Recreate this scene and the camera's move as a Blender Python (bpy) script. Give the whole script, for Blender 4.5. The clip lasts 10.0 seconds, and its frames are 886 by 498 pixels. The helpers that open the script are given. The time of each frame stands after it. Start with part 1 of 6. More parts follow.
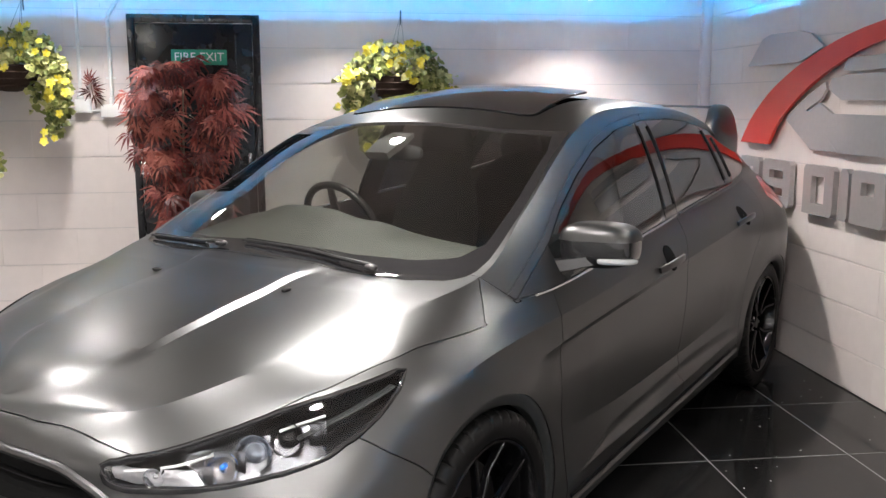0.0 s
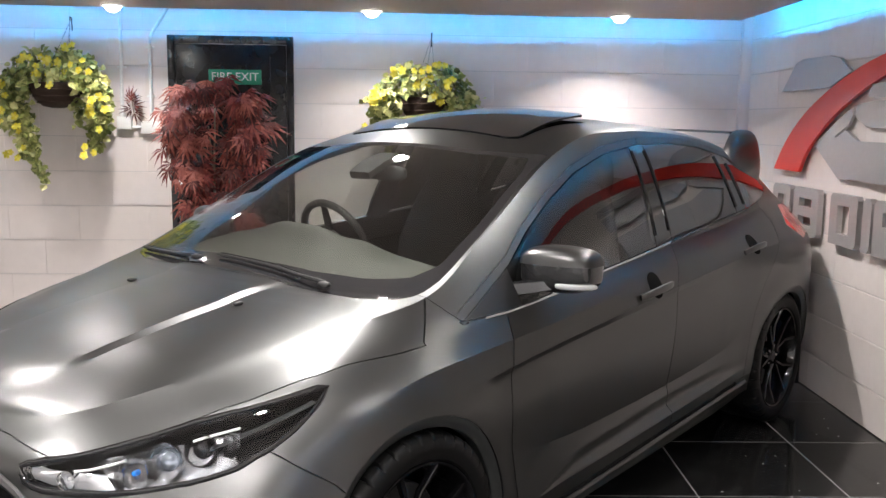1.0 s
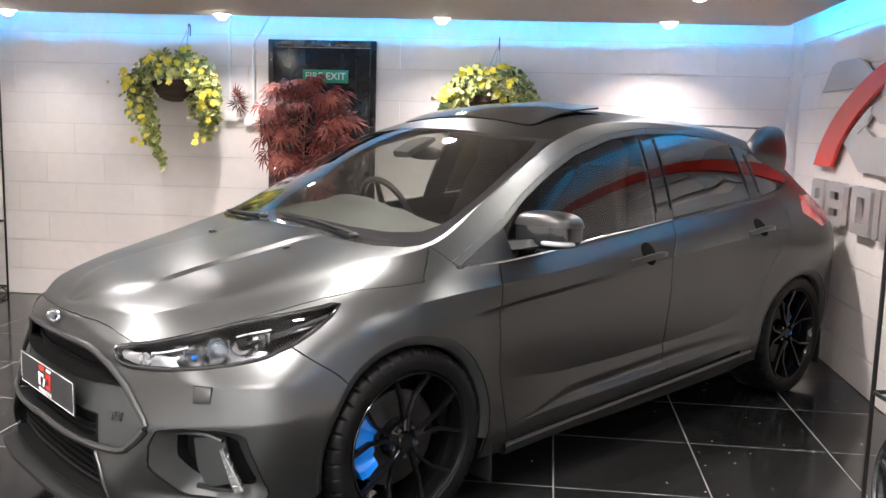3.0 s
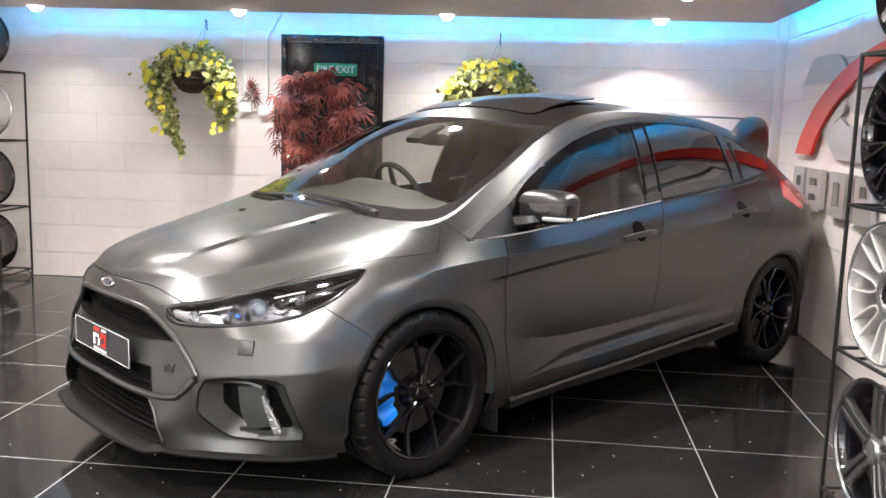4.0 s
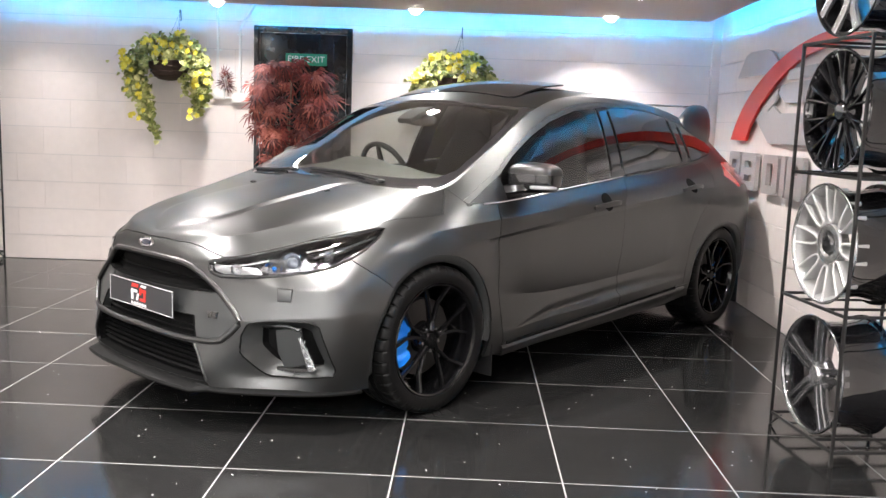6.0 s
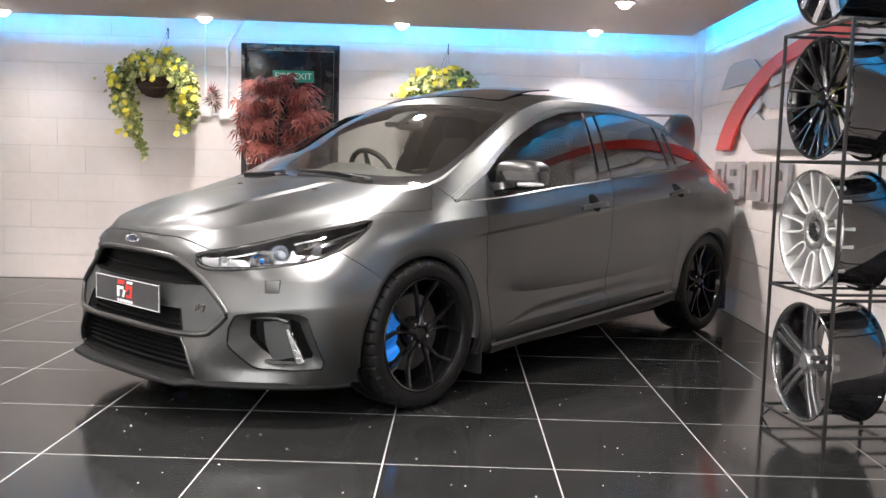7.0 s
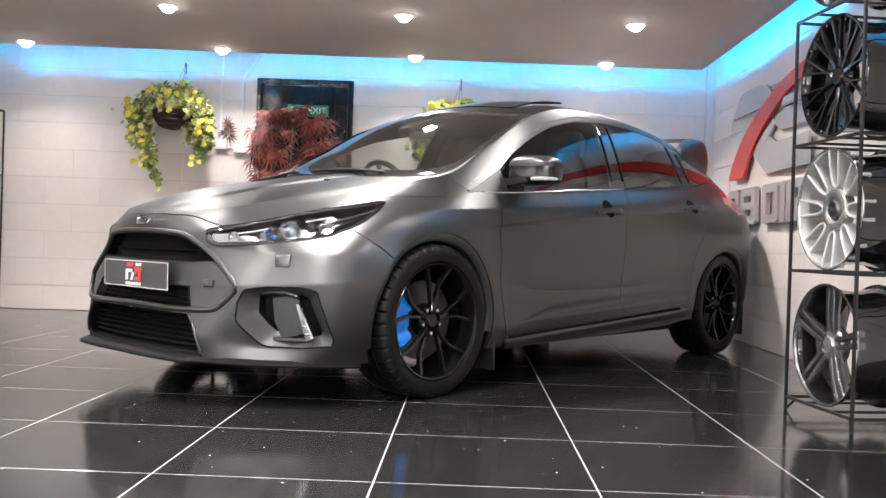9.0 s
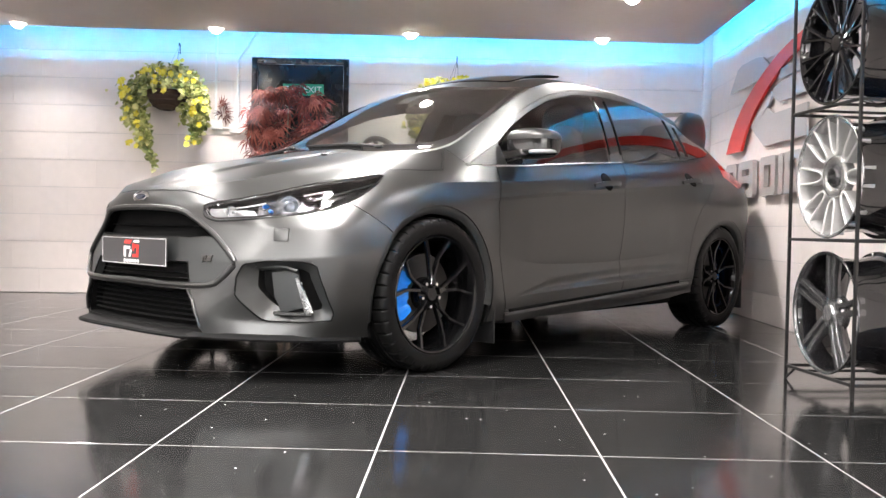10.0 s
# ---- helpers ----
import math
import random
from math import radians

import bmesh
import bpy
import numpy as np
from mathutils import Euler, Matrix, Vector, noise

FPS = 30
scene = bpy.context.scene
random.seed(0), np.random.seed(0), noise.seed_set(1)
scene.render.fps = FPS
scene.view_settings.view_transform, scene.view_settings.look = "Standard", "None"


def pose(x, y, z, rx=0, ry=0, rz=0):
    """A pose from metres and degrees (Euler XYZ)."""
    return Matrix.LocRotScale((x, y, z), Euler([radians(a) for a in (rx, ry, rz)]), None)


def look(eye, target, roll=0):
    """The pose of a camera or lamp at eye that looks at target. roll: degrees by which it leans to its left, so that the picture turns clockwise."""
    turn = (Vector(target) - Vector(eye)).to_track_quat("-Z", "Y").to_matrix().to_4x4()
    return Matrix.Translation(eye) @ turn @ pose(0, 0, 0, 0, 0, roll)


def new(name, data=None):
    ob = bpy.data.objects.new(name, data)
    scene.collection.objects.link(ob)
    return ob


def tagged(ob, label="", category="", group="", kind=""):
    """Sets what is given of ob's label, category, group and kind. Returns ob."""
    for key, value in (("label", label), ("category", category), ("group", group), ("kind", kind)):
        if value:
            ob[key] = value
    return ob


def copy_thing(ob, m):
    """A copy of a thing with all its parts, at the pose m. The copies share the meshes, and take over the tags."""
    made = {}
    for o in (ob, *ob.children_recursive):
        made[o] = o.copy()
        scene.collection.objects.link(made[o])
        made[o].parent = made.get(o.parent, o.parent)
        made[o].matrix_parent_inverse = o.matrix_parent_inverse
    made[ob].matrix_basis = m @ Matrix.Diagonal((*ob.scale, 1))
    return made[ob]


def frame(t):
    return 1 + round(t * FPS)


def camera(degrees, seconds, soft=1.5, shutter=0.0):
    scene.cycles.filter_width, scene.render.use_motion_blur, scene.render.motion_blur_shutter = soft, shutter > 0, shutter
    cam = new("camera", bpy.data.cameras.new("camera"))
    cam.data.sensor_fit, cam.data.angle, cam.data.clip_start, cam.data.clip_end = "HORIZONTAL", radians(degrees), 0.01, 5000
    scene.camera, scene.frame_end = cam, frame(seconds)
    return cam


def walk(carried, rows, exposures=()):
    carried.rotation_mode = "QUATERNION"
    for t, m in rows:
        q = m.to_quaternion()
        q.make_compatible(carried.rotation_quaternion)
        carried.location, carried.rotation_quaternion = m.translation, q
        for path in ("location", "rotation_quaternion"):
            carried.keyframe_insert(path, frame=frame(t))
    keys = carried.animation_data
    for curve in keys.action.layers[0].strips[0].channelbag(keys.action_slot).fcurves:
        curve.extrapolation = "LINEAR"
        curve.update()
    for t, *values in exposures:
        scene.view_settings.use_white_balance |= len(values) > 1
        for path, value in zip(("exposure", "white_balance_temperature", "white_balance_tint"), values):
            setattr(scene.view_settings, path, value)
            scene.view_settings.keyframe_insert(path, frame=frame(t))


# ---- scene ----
cam = camera(53.5, 10.0)
PATH = [
    (0, (0.508, 0.481, 1.441), (0.73, 2.441, 1.109), -0.1),
    (0.5, (0.699, 0.474, 1.434), (0.829, 2.445, 1.124), 0.4),
    (1, (0.891, 0.447, 1.443), (0.922, 2.426, 1.157), 0.7),
    (1.5, (1.111, 0.375, 1.416), (1.019, 2.358, 1.166), 0.7),
    (2, (1.212, 0.218, 1.379), (1.039, 2.196, 1.143), 0.9),
    (2.5, (1.259, 0.02, 1.372), (1.045, 1.991, 1.116), 1.2),
    (3.8, (1.322, -0.469, 1.359), (1.075, 1.495, 1.072), 1.7),
    (4, (1.278, -0.547, 1.34), (1.053, 1.419, 1.053), 1.6),
    (4.5, (1.211, -0.697, 1.302), (1.021, 1.273, 1.014), 1.6),
    (5, (1.189, -0.851, 1.268), (1.016, 1.121, 0.985), 1.5),
    (5.5, (1.122, -0.968, 1.261), (0.989, 1.008, 0.978), 1.6),
    (6, (0.981, -1.047, 1.239), (0.931, 0.932, 0.956), 2.0),
    (6.2, (0.964, -1.062, 1.237), (0.932, 0.918, 0.951), 1.9),
    (7.3, (0.991, -1.064, 0.96), (0.964, 0.931, 0.818), 1.5),
    (7.5, (0.99, -1.059, 0.9), (0.96, 0.938, 0.797), 1.8),
    (8, (0.99, -1.05, 0.762), (0.945, 0.949, 0.739), 1.9),
    (8.5, (0.99, -1.048, 0.704), (0.937, 0.951, 0.7), 2.0),
    (9, (0.989, -1.036, 0.643), (0.933, 0.963, 0.632), 1.8),
    (9.5, (0.983, -1.029, 0.616), (0.931, 0.97, 0.582), 1.5),
    (10, (0.981, -1.026, 0.601), (0.933, 0.973, 0.552), 1.1),
]
walk(cam, [(t, look(eye, target, roll)) for t, eye, target, roll in PATH], exposures=((0.0, -0.29), (0.5, -0.35), (1.0, -0.26), (1.5, -0.14), (2.0, -0.13), (2.5, -0.02), (4.0, 0.20), (5.0, 0.26), (5.5, 0.24), (7.5, 0.12), (8.0, -0.04), (8.5, 0.0), (9.0, 0.14), (9.5, 0.32), (10.0, 0.40)))

# ---- world, lamps, exposure ----
scene.view_settings.exposure = 0.0
world = bpy.data.worlds.new("world")
scene.world = world
world.use_nodes = True
world.node_tree.nodes["Background"].inputs[0].default_value = (0.02, 0.022, 0.025, 1)
world.node_tree.nodes["Background"].inputs[1].default_value = 0.3

CEIL_Z = 2.085          # underside of the lowered ceiling
LAMP_SPOTS = []
for r in range(8):
    for c in range(5):
        lx = -3.90 + 1.48 * c
        ly = 5.80 - 1.215 * r + 0.062 * (lx - 1.3)
        LAMP_SPOTS.append((lx, ly))
LAMP_POWER = 31.0
LED_POWER = 430.0


def downlight_lamp(x, y, power, spread, colour):
    data = bpy.data.lights.new("downlight_lamp", "AREA")
    data.shape, data.size, data.energy, data.color = "DISK", 0.075, power, colour
    data.spread = radians(spread)
    ob = new("downlight_lamp", data)
    ob.matrix_world = pose(x, y, CEIL_Z - 0.047)
    return ob


# shares are tuned: rear row and aisle cut; unseen front row boosted, cooler, for the bumper
for lx, ly in LAMP_SPOTS:
    share = 0.40 if ly > 5.4 else 0.66 if ly > 4.2 else 1.15 if ly > 2.4 else 1.0 if ly > -1.0 else 2.4
    if lx > 1.5:
        share = 0.44 if ly > 5.4 else 0.75 if ly > 4.2 else 0.30 if ly > -1.0 else 1.5
    if lx < -2.0 and ly > 2.4:
        share *= 0.48
    if -1.5 < lx < 1.0 and ly > 5.4:
        share *= 0.75
    if -1.5 < lx < -0.5 and 2.4 < ly < 4.2:
        share *= 0.72
    downlight_lamp(lx, ly, LAMP_POWER * share, 122 if ly > 5.4 else 130 if ly > -1.0 else 150, (0.96, 0.98, 0.99) if ly < -1.0 else (1.0, 0.947, 0.918))


# ---- materials ----
def material(name, colour=(0.5, 0.5, 0.5), rough=0.5, metal=0.0, coat=0.0, noise_scale=0.0, noise_amount=0.0, bump=0.0, bump_scale=200.0,
             rough_var=0.0, spec=0.5, emit=None, emit_strength=0.0, alpha=None, transmission=0.0, ior=1.45, random_var=0.0, island_var=0.0, stain=0.0, sheen=0.0, world_space=False):
    m = bpy.data.materials.new(name)
    m.use_nodes = True
    nt = m.node_tree
    b = nt.nodes["Principled BSDF"]
    b.inputs["Base Color"].default_value = (*colour, 1)
    b.inputs["Roughness"].default_value = rough
    b.inputs["Metallic"].default_value = metal
    b.inputs["Specular IOR Level"].default_value = spec
    b.inputs["IOR"].default_value = ior
    b.inputs["Transmission Weight"].default_value = transmission
    b.inputs["Coat Weight"].default_value = coat
    b.inputs["Coat Roughness"].default_value = 0.05
    if sheen:
        b.inputs["Sheen Weight"].default_value = sheen
    if emit:
        b.inputs["Emission Color"].default_value = (*emit, 1)
        b.inputs["Emission Strength"].default_value = emit_strength
    coord = nt.nodes.new("ShaderNodeTexCoord")
    place = nt.nodes.new("ShaderNodeNewGeometry").outputs["Position"] if world_space else coord.outputs["Object"]
    socket = None

    def mul(prev, value_socket, lo, hi):
        ramp = nt.nodes.new("ShaderNodeMapRange")
        ramp.inputs["To Min"].default_value, ramp.inputs["To Max"].default_value = lo, hi
        nt.links.new(value_socket, ramp.inputs["Value"])
        if prev is None:
            return ramp.outputs[0]
        mm = nt.nodes.new("ShaderNodeMath")
        mm.operation = "MULTIPLY"
        nt.links.new(prev, mm.inputs[0])
        nt.links.new(ramp.outputs[0], mm.inputs[1])
        return mm.outputs[0]

    if noise_amount:
        n = nt.nodes.new("ShaderNodeTexNoise")
        n.inputs["Scale"].default_value, n.inputs["Detail"].default_value = noise_scale, 6
        nt.links.new(place, n.inputs["Vector"])
        socket = mul(socket, n.outputs["Fac"], 1 - noise_amount, 1 + noise_amount)
    if stain:
        n2 = nt.nodes.new("ShaderNodeTexNoise")
        n2.inputs["Scale"].default_value, n2.inputs["Detail"].default_value = max(noise_scale * 0.07, 0.8), 4
        nt.links.new(place, n2.inputs["Vector"])
        socket = mul(socket, n2.outputs["Fac"], 1 - stain, 1 + stain)
    if random_var:
        oi = nt.nodes.new("ShaderNodeObjectInfo")
        socket = mul(socket, oi.outputs["Random"], 1 - random_var, 1 + random_var)
    if island_var:
        ge = nt.nodes.new("ShaderNodeNewGeometry")
        socket = mul(socket, ge.outputs["Random Per Island"], 1 - island_var, 1 + island_var)
    if socket is not None:
        mix = nt.nodes.new("ShaderNodeMix")
        mix.data_type, mix.blend_type = "RGBA", "MULTIPLY"
        mix.inputs["Factor"].default_value = 1.0
        mix.inputs["A"].default_value = (*colour, 1)
        nt.links.new(socket, mix.inputs["B"])
        nt.links.new(mix.outputs["Result"], b.inputs["Base Color"])
    if rough_var:
        n3 = nt.nodes.new("ShaderNodeTexNoise")
        n3.inputs["Scale"].default_value, n3.inputs["Detail"].default_value = 9, 5
        nt.links.new(place, n3.inputs["Vector"])
        nt.links.new(mul(None, n3.outputs["Fac"], max(rough - rough_var, 0.02), rough + rough_var), b.inputs["Roughness"])
    if bump:
        n4 = nt.nodes.new("ShaderNodeTexNoise")
        n4.inputs["Scale"].default_value, n4.inputs["Detail"].default_value = bump_scale, 5
        nt.links.new(place, n4.inputs["Vector"])
        bp = nt.nodes.new("ShaderNodeBump")
        bp.inputs["Strength"].default_value, bp.inputs["Distance"].default_value = bump, 0.002
        nt.links.new(n4.outputs["Fac"], bp.inputs["Height"])
        nt.links.new(bp.outputs[0], b.inputs["Normal"])
    return m


def glass_material(name, tint, rough=0.0, reflect=0.5):
    """Thin glass: a tinted see-through pane with a clear reflection."""
    m = bpy.data.materials.new(name)
    m.use_nodes = True
    nt = m.node_tree
    nt.nodes.clear()
    out = nt.nodes.new("ShaderNodeOutputMaterial")
    clear = nt.nodes.new("ShaderNodeBsdfTransparent")
    clear.inputs[0].default_value = (*tint, 1)
    gloss = nt.nodes.new("ShaderNodeBsdfGlossy")
    gloss.inputs["Roughness"].default_value = rough
    gloss.inputs["Color"].default_value = (reflect * 2, reflect * 2, reflect * 2, 1) if reflect < 0.5 else (1, 1, 1, 1)
    lw = nt.nodes.new("ShaderNodeLayerWeight")
    power = nt.nodes.new("ShaderNodeMath")
    power.operation, power.inputs[1].default_value = "POWER", 3.4
    nt.links.new(lw.outputs["Facing"], power.inputs[0])
    fres = nt.nodes.new("ShaderNodeMath")
    fres.operation = "MULTIPLY_ADD"
    fres.inputs[1].default_value, fres.inputs[2].default_value = 0.92, 0.075
    nt.links.new(power.outputs[0], fres.inputs[0])
    mix = nt.nodes.new("ShaderNodeMixShader")
    nt.links.new(fres.outputs[0], mix.inputs[0])
    nt.links.new(clear.outputs[0], mix.inputs[1])
    nt.links.new(gloss.outputs[0], mix.inputs[2])
    nt.links.new(mix.outputs[0], out.inputs[0])
    return m


M_BLOCK = material("painted_block", (0.83, 0.76, 0.73), 0.55, noise_scale=14, noise_amount=0.05, bump=0.35, bump_scale=170, stain=0.06, random_var=0.025, world_space=True)
M_BLOCK_JOINT = material("painted_mortar", (0.70, 0.655, 0.64), 0.7, noise_scale=30, noise_amount=0.08, bump=0.5, bump_scale=120)
M_WALL = material("painted_wall", (0.79, 0.75, 0.735), 0.6, noise_scale=10, noise_amount=0.05, bump=0.2, bump_scale=90, stain=0.06)
M_CEILING = material("grey_ceiling_paint", (0.56, 0.49, 0.455), 0.75, noise_scale=20, noise_amount=0.04, bump=0.1, bump_scale=150, stain=0.05)
M_GROUT = material("grey_grout", (0.225, 0.225, 0.22), 0.8, noise_scale=40, noise_amount=0.12, stain=0.1)
M_PAINT = material("satin_grey_wrap", (0.096, 0.097, 0.0965), 0.35, metal=1.0, noise_scale=900, noise_amount=0.10)
M_BLACK_GLOSS = material("gloss_black", (0.012, 0.012, 0.013), 0.08, coat=0.5)
M_BLACK_SATIN = material("satin_black_plastic", (0.011, 0.011, 0.0115), 0.38, noise_scale=300, noise_amount=0.1, bump=0.05, bump_scale=600)
M_RUBBER = material("tyre_rubber", (0.0045, 0.0045, 0.0045), 0.42, spec=0.17, noise_scale=60, noise_amount=0.15, bump=0.1, bump_scale=300)
M_CHROME = material("chrome", (0.75, 0.76, 0.78), 0.08, metal=1.0)
M_SILVER = material("silver_paint", (0.55, 0.55, 0.56), 0.25, metal=0.85, noise_scale=500, noise_amount=0.05)
# near-black that stands in for shade in gaps, hollows and under the car
M_DARK = material("shade_black", (0.005, 0.005, 0.005), 0.9, spec=0.08)
M_GLASS = glass_material("car_glass", (0.80, 0.83, 0.80))
M_PRIVACY = glass_material("privacy_glass", (0.06, 0.06, 0.065))


def floor_tile_material():
    m = material("polished_black_porcelain", (0.0125, 0.0123, 0.0123), 0.12, spec=0.46, noise_scale=5, noise_amount=0.3, rough_var=0.07, random_var=0.12, stain=0.25, world_space=True)
    nt = m.node_tree
    b = nt.nodes["Principled BSDF"]
    old = b.inputs["Base Color"].links[0].from_socket
    coord = nt.nodes.new("ShaderNodeTexCoord")
    oi = nt.nodes.new("ShaderNodeObjectInfo")
    add = nt.nodes.new("ShaderNodeVectorMath")
    add.operation = "MULTIPLY_ADD"
    add.inputs[1].default_value = (37.0, 19.0, 0.0)
    comb = nt.nodes.new("ShaderNodeCombineXYZ")
    for k in range(3):
        nt.links.new(oi.outputs["Random"], comb.inputs[k])
    nt.links.new(comb.outputs[0], add.inputs[0])
    nt.links.new(coord.outputs["Object"], add.inputs[2])
    sock = old
    for scale, size, bright in ((22.0, 0.075, 0.95), (70.0, 0.085, 0.35)):
        v = nt.nodes.new("ShaderNodeTexVoronoi")
        v.inputs["Scale"].default_value = scale
        nt.links.new(add.outputs[0], v.inputs["Vector"])
        keep = nt.nodes.new("ShaderNodeSeparateColor")
        nt.links.new(v.outputs["Color"], keep.inputs[0])
        rare = nt.nodes.new("ShaderNodeMath")
        rare.operation, rare.inputs[1].default_value = "GREATER_THAN", 0.78
        nt.links.new(keep.outputs[0], rare.inputs[0])
        near = nt.nodes.new("ShaderNodeMath")
        near.operation, near.inputs[1].default_value = "LESS_THAN", size
        nt.links.new(v.outputs["Distance"], near.inputs[0])
        both = nt.nodes.new("ShaderNodeMath")
        both.operation = "MULTIPLY"
        nt.links.new(rare.outputs[0], both.inputs[0])
        nt.links.new(near.outputs[0], both.inputs[1])
        mix = nt.nodes.new("ShaderNodeMix")
        mix.data_type = "RGBA"
        mix.inputs["B"].default_value = (bright, bright, bright * 0.98, 1)
        nt.links.new(both.outputs[0], mix.inputs["Factor"])
        nt.links.new(sock, mix.inputs["A"])
        sock = mix.outputs["Result"]
    nt.links.new(sock, b.inputs["Base Color"])
    return m


M_TILE = floor_tile_material()


# ---- mesh helpers ----
def part(name, bm, mat, parent=None, label="", smooth=True, at=None, sharp=38):
    """Links a bmesh as one mesh object under a thing or part."""
    bm.normal_update()
    me = bpy.data.meshes.new(name)
    bm.to_mesh(me)
    bm.free()
    me.materials.append(mat)
    if smooth:
        for p in me.polygons:
            p.use_smooth = True
        me.set_sharp_from_angle(angle=radians(sharp))
    ob = new(name, me)
    if parent:
        ob.parent = parent
    if at is not None:
        ob.matrix_local = at
    if label:
        tagged(ob, label)
    return ob


def thing(name, m, label, category, group="", kind=""):
    ob = new(name)
    ob.matrix_world = m
    ob.empty_display_size = 0.1
    return tagged(ob, label, category, group, kind)


def box(bm, x0, x1, y0, y1, z0, z1, bevel=0.0, m=None):
    vs = [bm.verts.new((x, y, z)) for x in (x0, x1) for y in (y0, y1) for z in (z0, z1)]
    fs = [bm.faces.new([vs[i] for i in q]) for q in ((0, 1, 3, 2), (4, 6, 7, 5), (0, 4, 5, 1), (2, 3, 7, 6), (0, 2, 6, 4), (1, 5, 7, 3))]
    if bevel:
        es = {e for f in fs for e in f.edges}
        r = bmesh.ops.bevel(bm, geom=list(es), offset=bevel, segments=2, affect="EDGES", profile=0.5)
        vs = list({v for f in r["faces"] for v in f.verts} | {v for v in vs if v.is_valid})
    if m is not None:
        for v in vs:
            v.co = m @ v.co
    return vs


def lathe(bm, profile, segs=48, axis="Y", close=False, a0=0.0, a1=360.0, centre=(0, 0, 0)):
    """Turns a profile of (radius, along) round an axis."""
    full = abs(a1 - a0) >= 359.9
    n = segs if full else segs + 1
    rings = []
    for r, h in profile:
        ring = []
        for i in range(n):
            a = radians(a0 + (a1 - a0) * i / segs)
            c, s = r * math.cos(a), r * math.sin(a)
            co = (c, h, s) if axis == "Y" else (c, s, h) if axis == "Z" else (h, c, s)
            ring.append(bm.verts.new(Vector(co) + Vector(centre)))
        rings.append(ring)
    pairs = list(zip(rings, rings[1:])) + ([(rings[-1], rings[0])] if close else [])
    for a, b in pairs:
        for i in range(n if full else n - 1):
            j = (i + 1) % n
            try:
                bm.faces.new((a[i], b[i], b[j], a[j]) if axis != "Z" else (a[i], a[j], b[j], b[i]))
            except ValueError:
                pass
    bmesh.ops.remove_doubles(bm, verts=bm.verts[:], dist=1e-6)
    bmesh.ops.recalc_face_normals(bm, faces=bm.faces[:])
    return rings


def tube(bm, pts, r, segs=8, closed=False, flat=None):
    """A round bar along a line of points; flat=(w, h) gives an elliptic one; r may be a list."""
    pts = [Vector(p) for p in pts]
    n = len(pts)
    rings = []
    up0 = Vector((0, 0, 1))
    for i, p in enumerate(pts):
        a = pts[(i - 1) % n] if closed or i > 0 else p
        b = pts[(i + 1) % n] if closed or i < n - 1 else p
        d = (b - a).normalized()
        side = d.cross(up0)
        if side.length < 0.05:
            side = d.cross(Vector((0, 1, 0)))
        side.normalize()
        up = side.cross(d).normalized()
        rr = r[i] if isinstance(r, (list, tuple)) else r
        w, h = (flat[0], flat[1]) if flat else (rr, rr)
        rings.append([bm.verts.new(p + side * (w * math.cos(2 * math.pi * k / segs)) + up * (h * math.sin(2 * math.pi * k / segs))) for k in range(segs)])
    m = n if closed else n - 1
    for i in range(m):
        a, b = rings[i], rings[(i + 1) % n]
        for k in range(segs):
            j = (k + 1) % segs
            bm.faces.new((a[k], a[j], b[j], b[k]))
    if not closed:
        bm.faces.new(rings[0][::-1])
        bm.faces.new(rings[-1])
    return rings


def beam(bm, pts, widths, depths, across, bevel=0.25):
    """A bar with a chamfered rectangular section along points; across: the width direction at each end."""
    pts = [Vector(p) for p in pts]
    rings = []
    n = len(pts)
    for i, p in enumerate(pts):
        d = (pts[min(i + 1, n - 1)] - pts[max(i - 1, 0)]).normalized()
        ax = Vector(across)
        ax = (ax - d * ax.dot(d)).normalized()
        up = d.cross(ax).normalized()
        w, h = widths[i] / 2, depths[i] / 2
        c = bevel
        shape = [(-w, -h * (1 - c)), (-w * (1 - c), -h), (w * (1 - c), -h), (w, -h * (1 - c)), (w, h * (1 - c)), (w * (1 - c), h), (-w * (1 - c), h), (-w, h * (1 - c))]
        rings.append([bm.verts.new(p + ax * x + up * y) for x, y in shape])
    for a, b in zip(rings, rings[1:]):
        for k in range(8):
            j = (k + 1) % 8
            bm.faces.new((a[k], a[j], b[j], b[k]))
    bm.faces.new(rings[0][::-1])
    bm.faces.new(rings[-1])
    bmesh.ops.recalc_face_normals(bm, faces=bm.faces[:])


def plate(bm, outline, thickness, holes=(), frame_m=None, bevel=0.0):
    """A flat plate cut to an outline in its own xy plane, z from 0 to thickness."""
    top = [bm.verts.new((x, y, thickness)) for x, y in outline]
    bot = [bm.verts.new((x, y, 0)) for x, y in outline]
    rings = [(top, bot)]
    for h in holes:
        rings.append(([bm.verts.new((x, y, thickness)) for x, y in h], [bm.verts.new((x, y, 0)) for x, y in h]))
    for lvl in (0, 1):
        es = []
        for ring in rings:
            vs = ring[lvl]
            for i in range(len(vs)):
                es.append(bm.edges.new((vs[i], vs[(i + 1) % len(vs)])))
        bmesh.ops.triangle_fill(bm, edges=es, use_beauty=True)
    for t, b in rings:
        for i in range(len(t)):
            j = (i + 1) % len(t)
            bm.faces.new((t[i], t[j], b[j], b[i]))
    bmesh.ops.recalc_face_normals(bm, faces=bm.faces[:])
    if frame_m is not None:
        bmesh.ops.transform(bm, matrix=frame_m, verts=bm.verts[:])


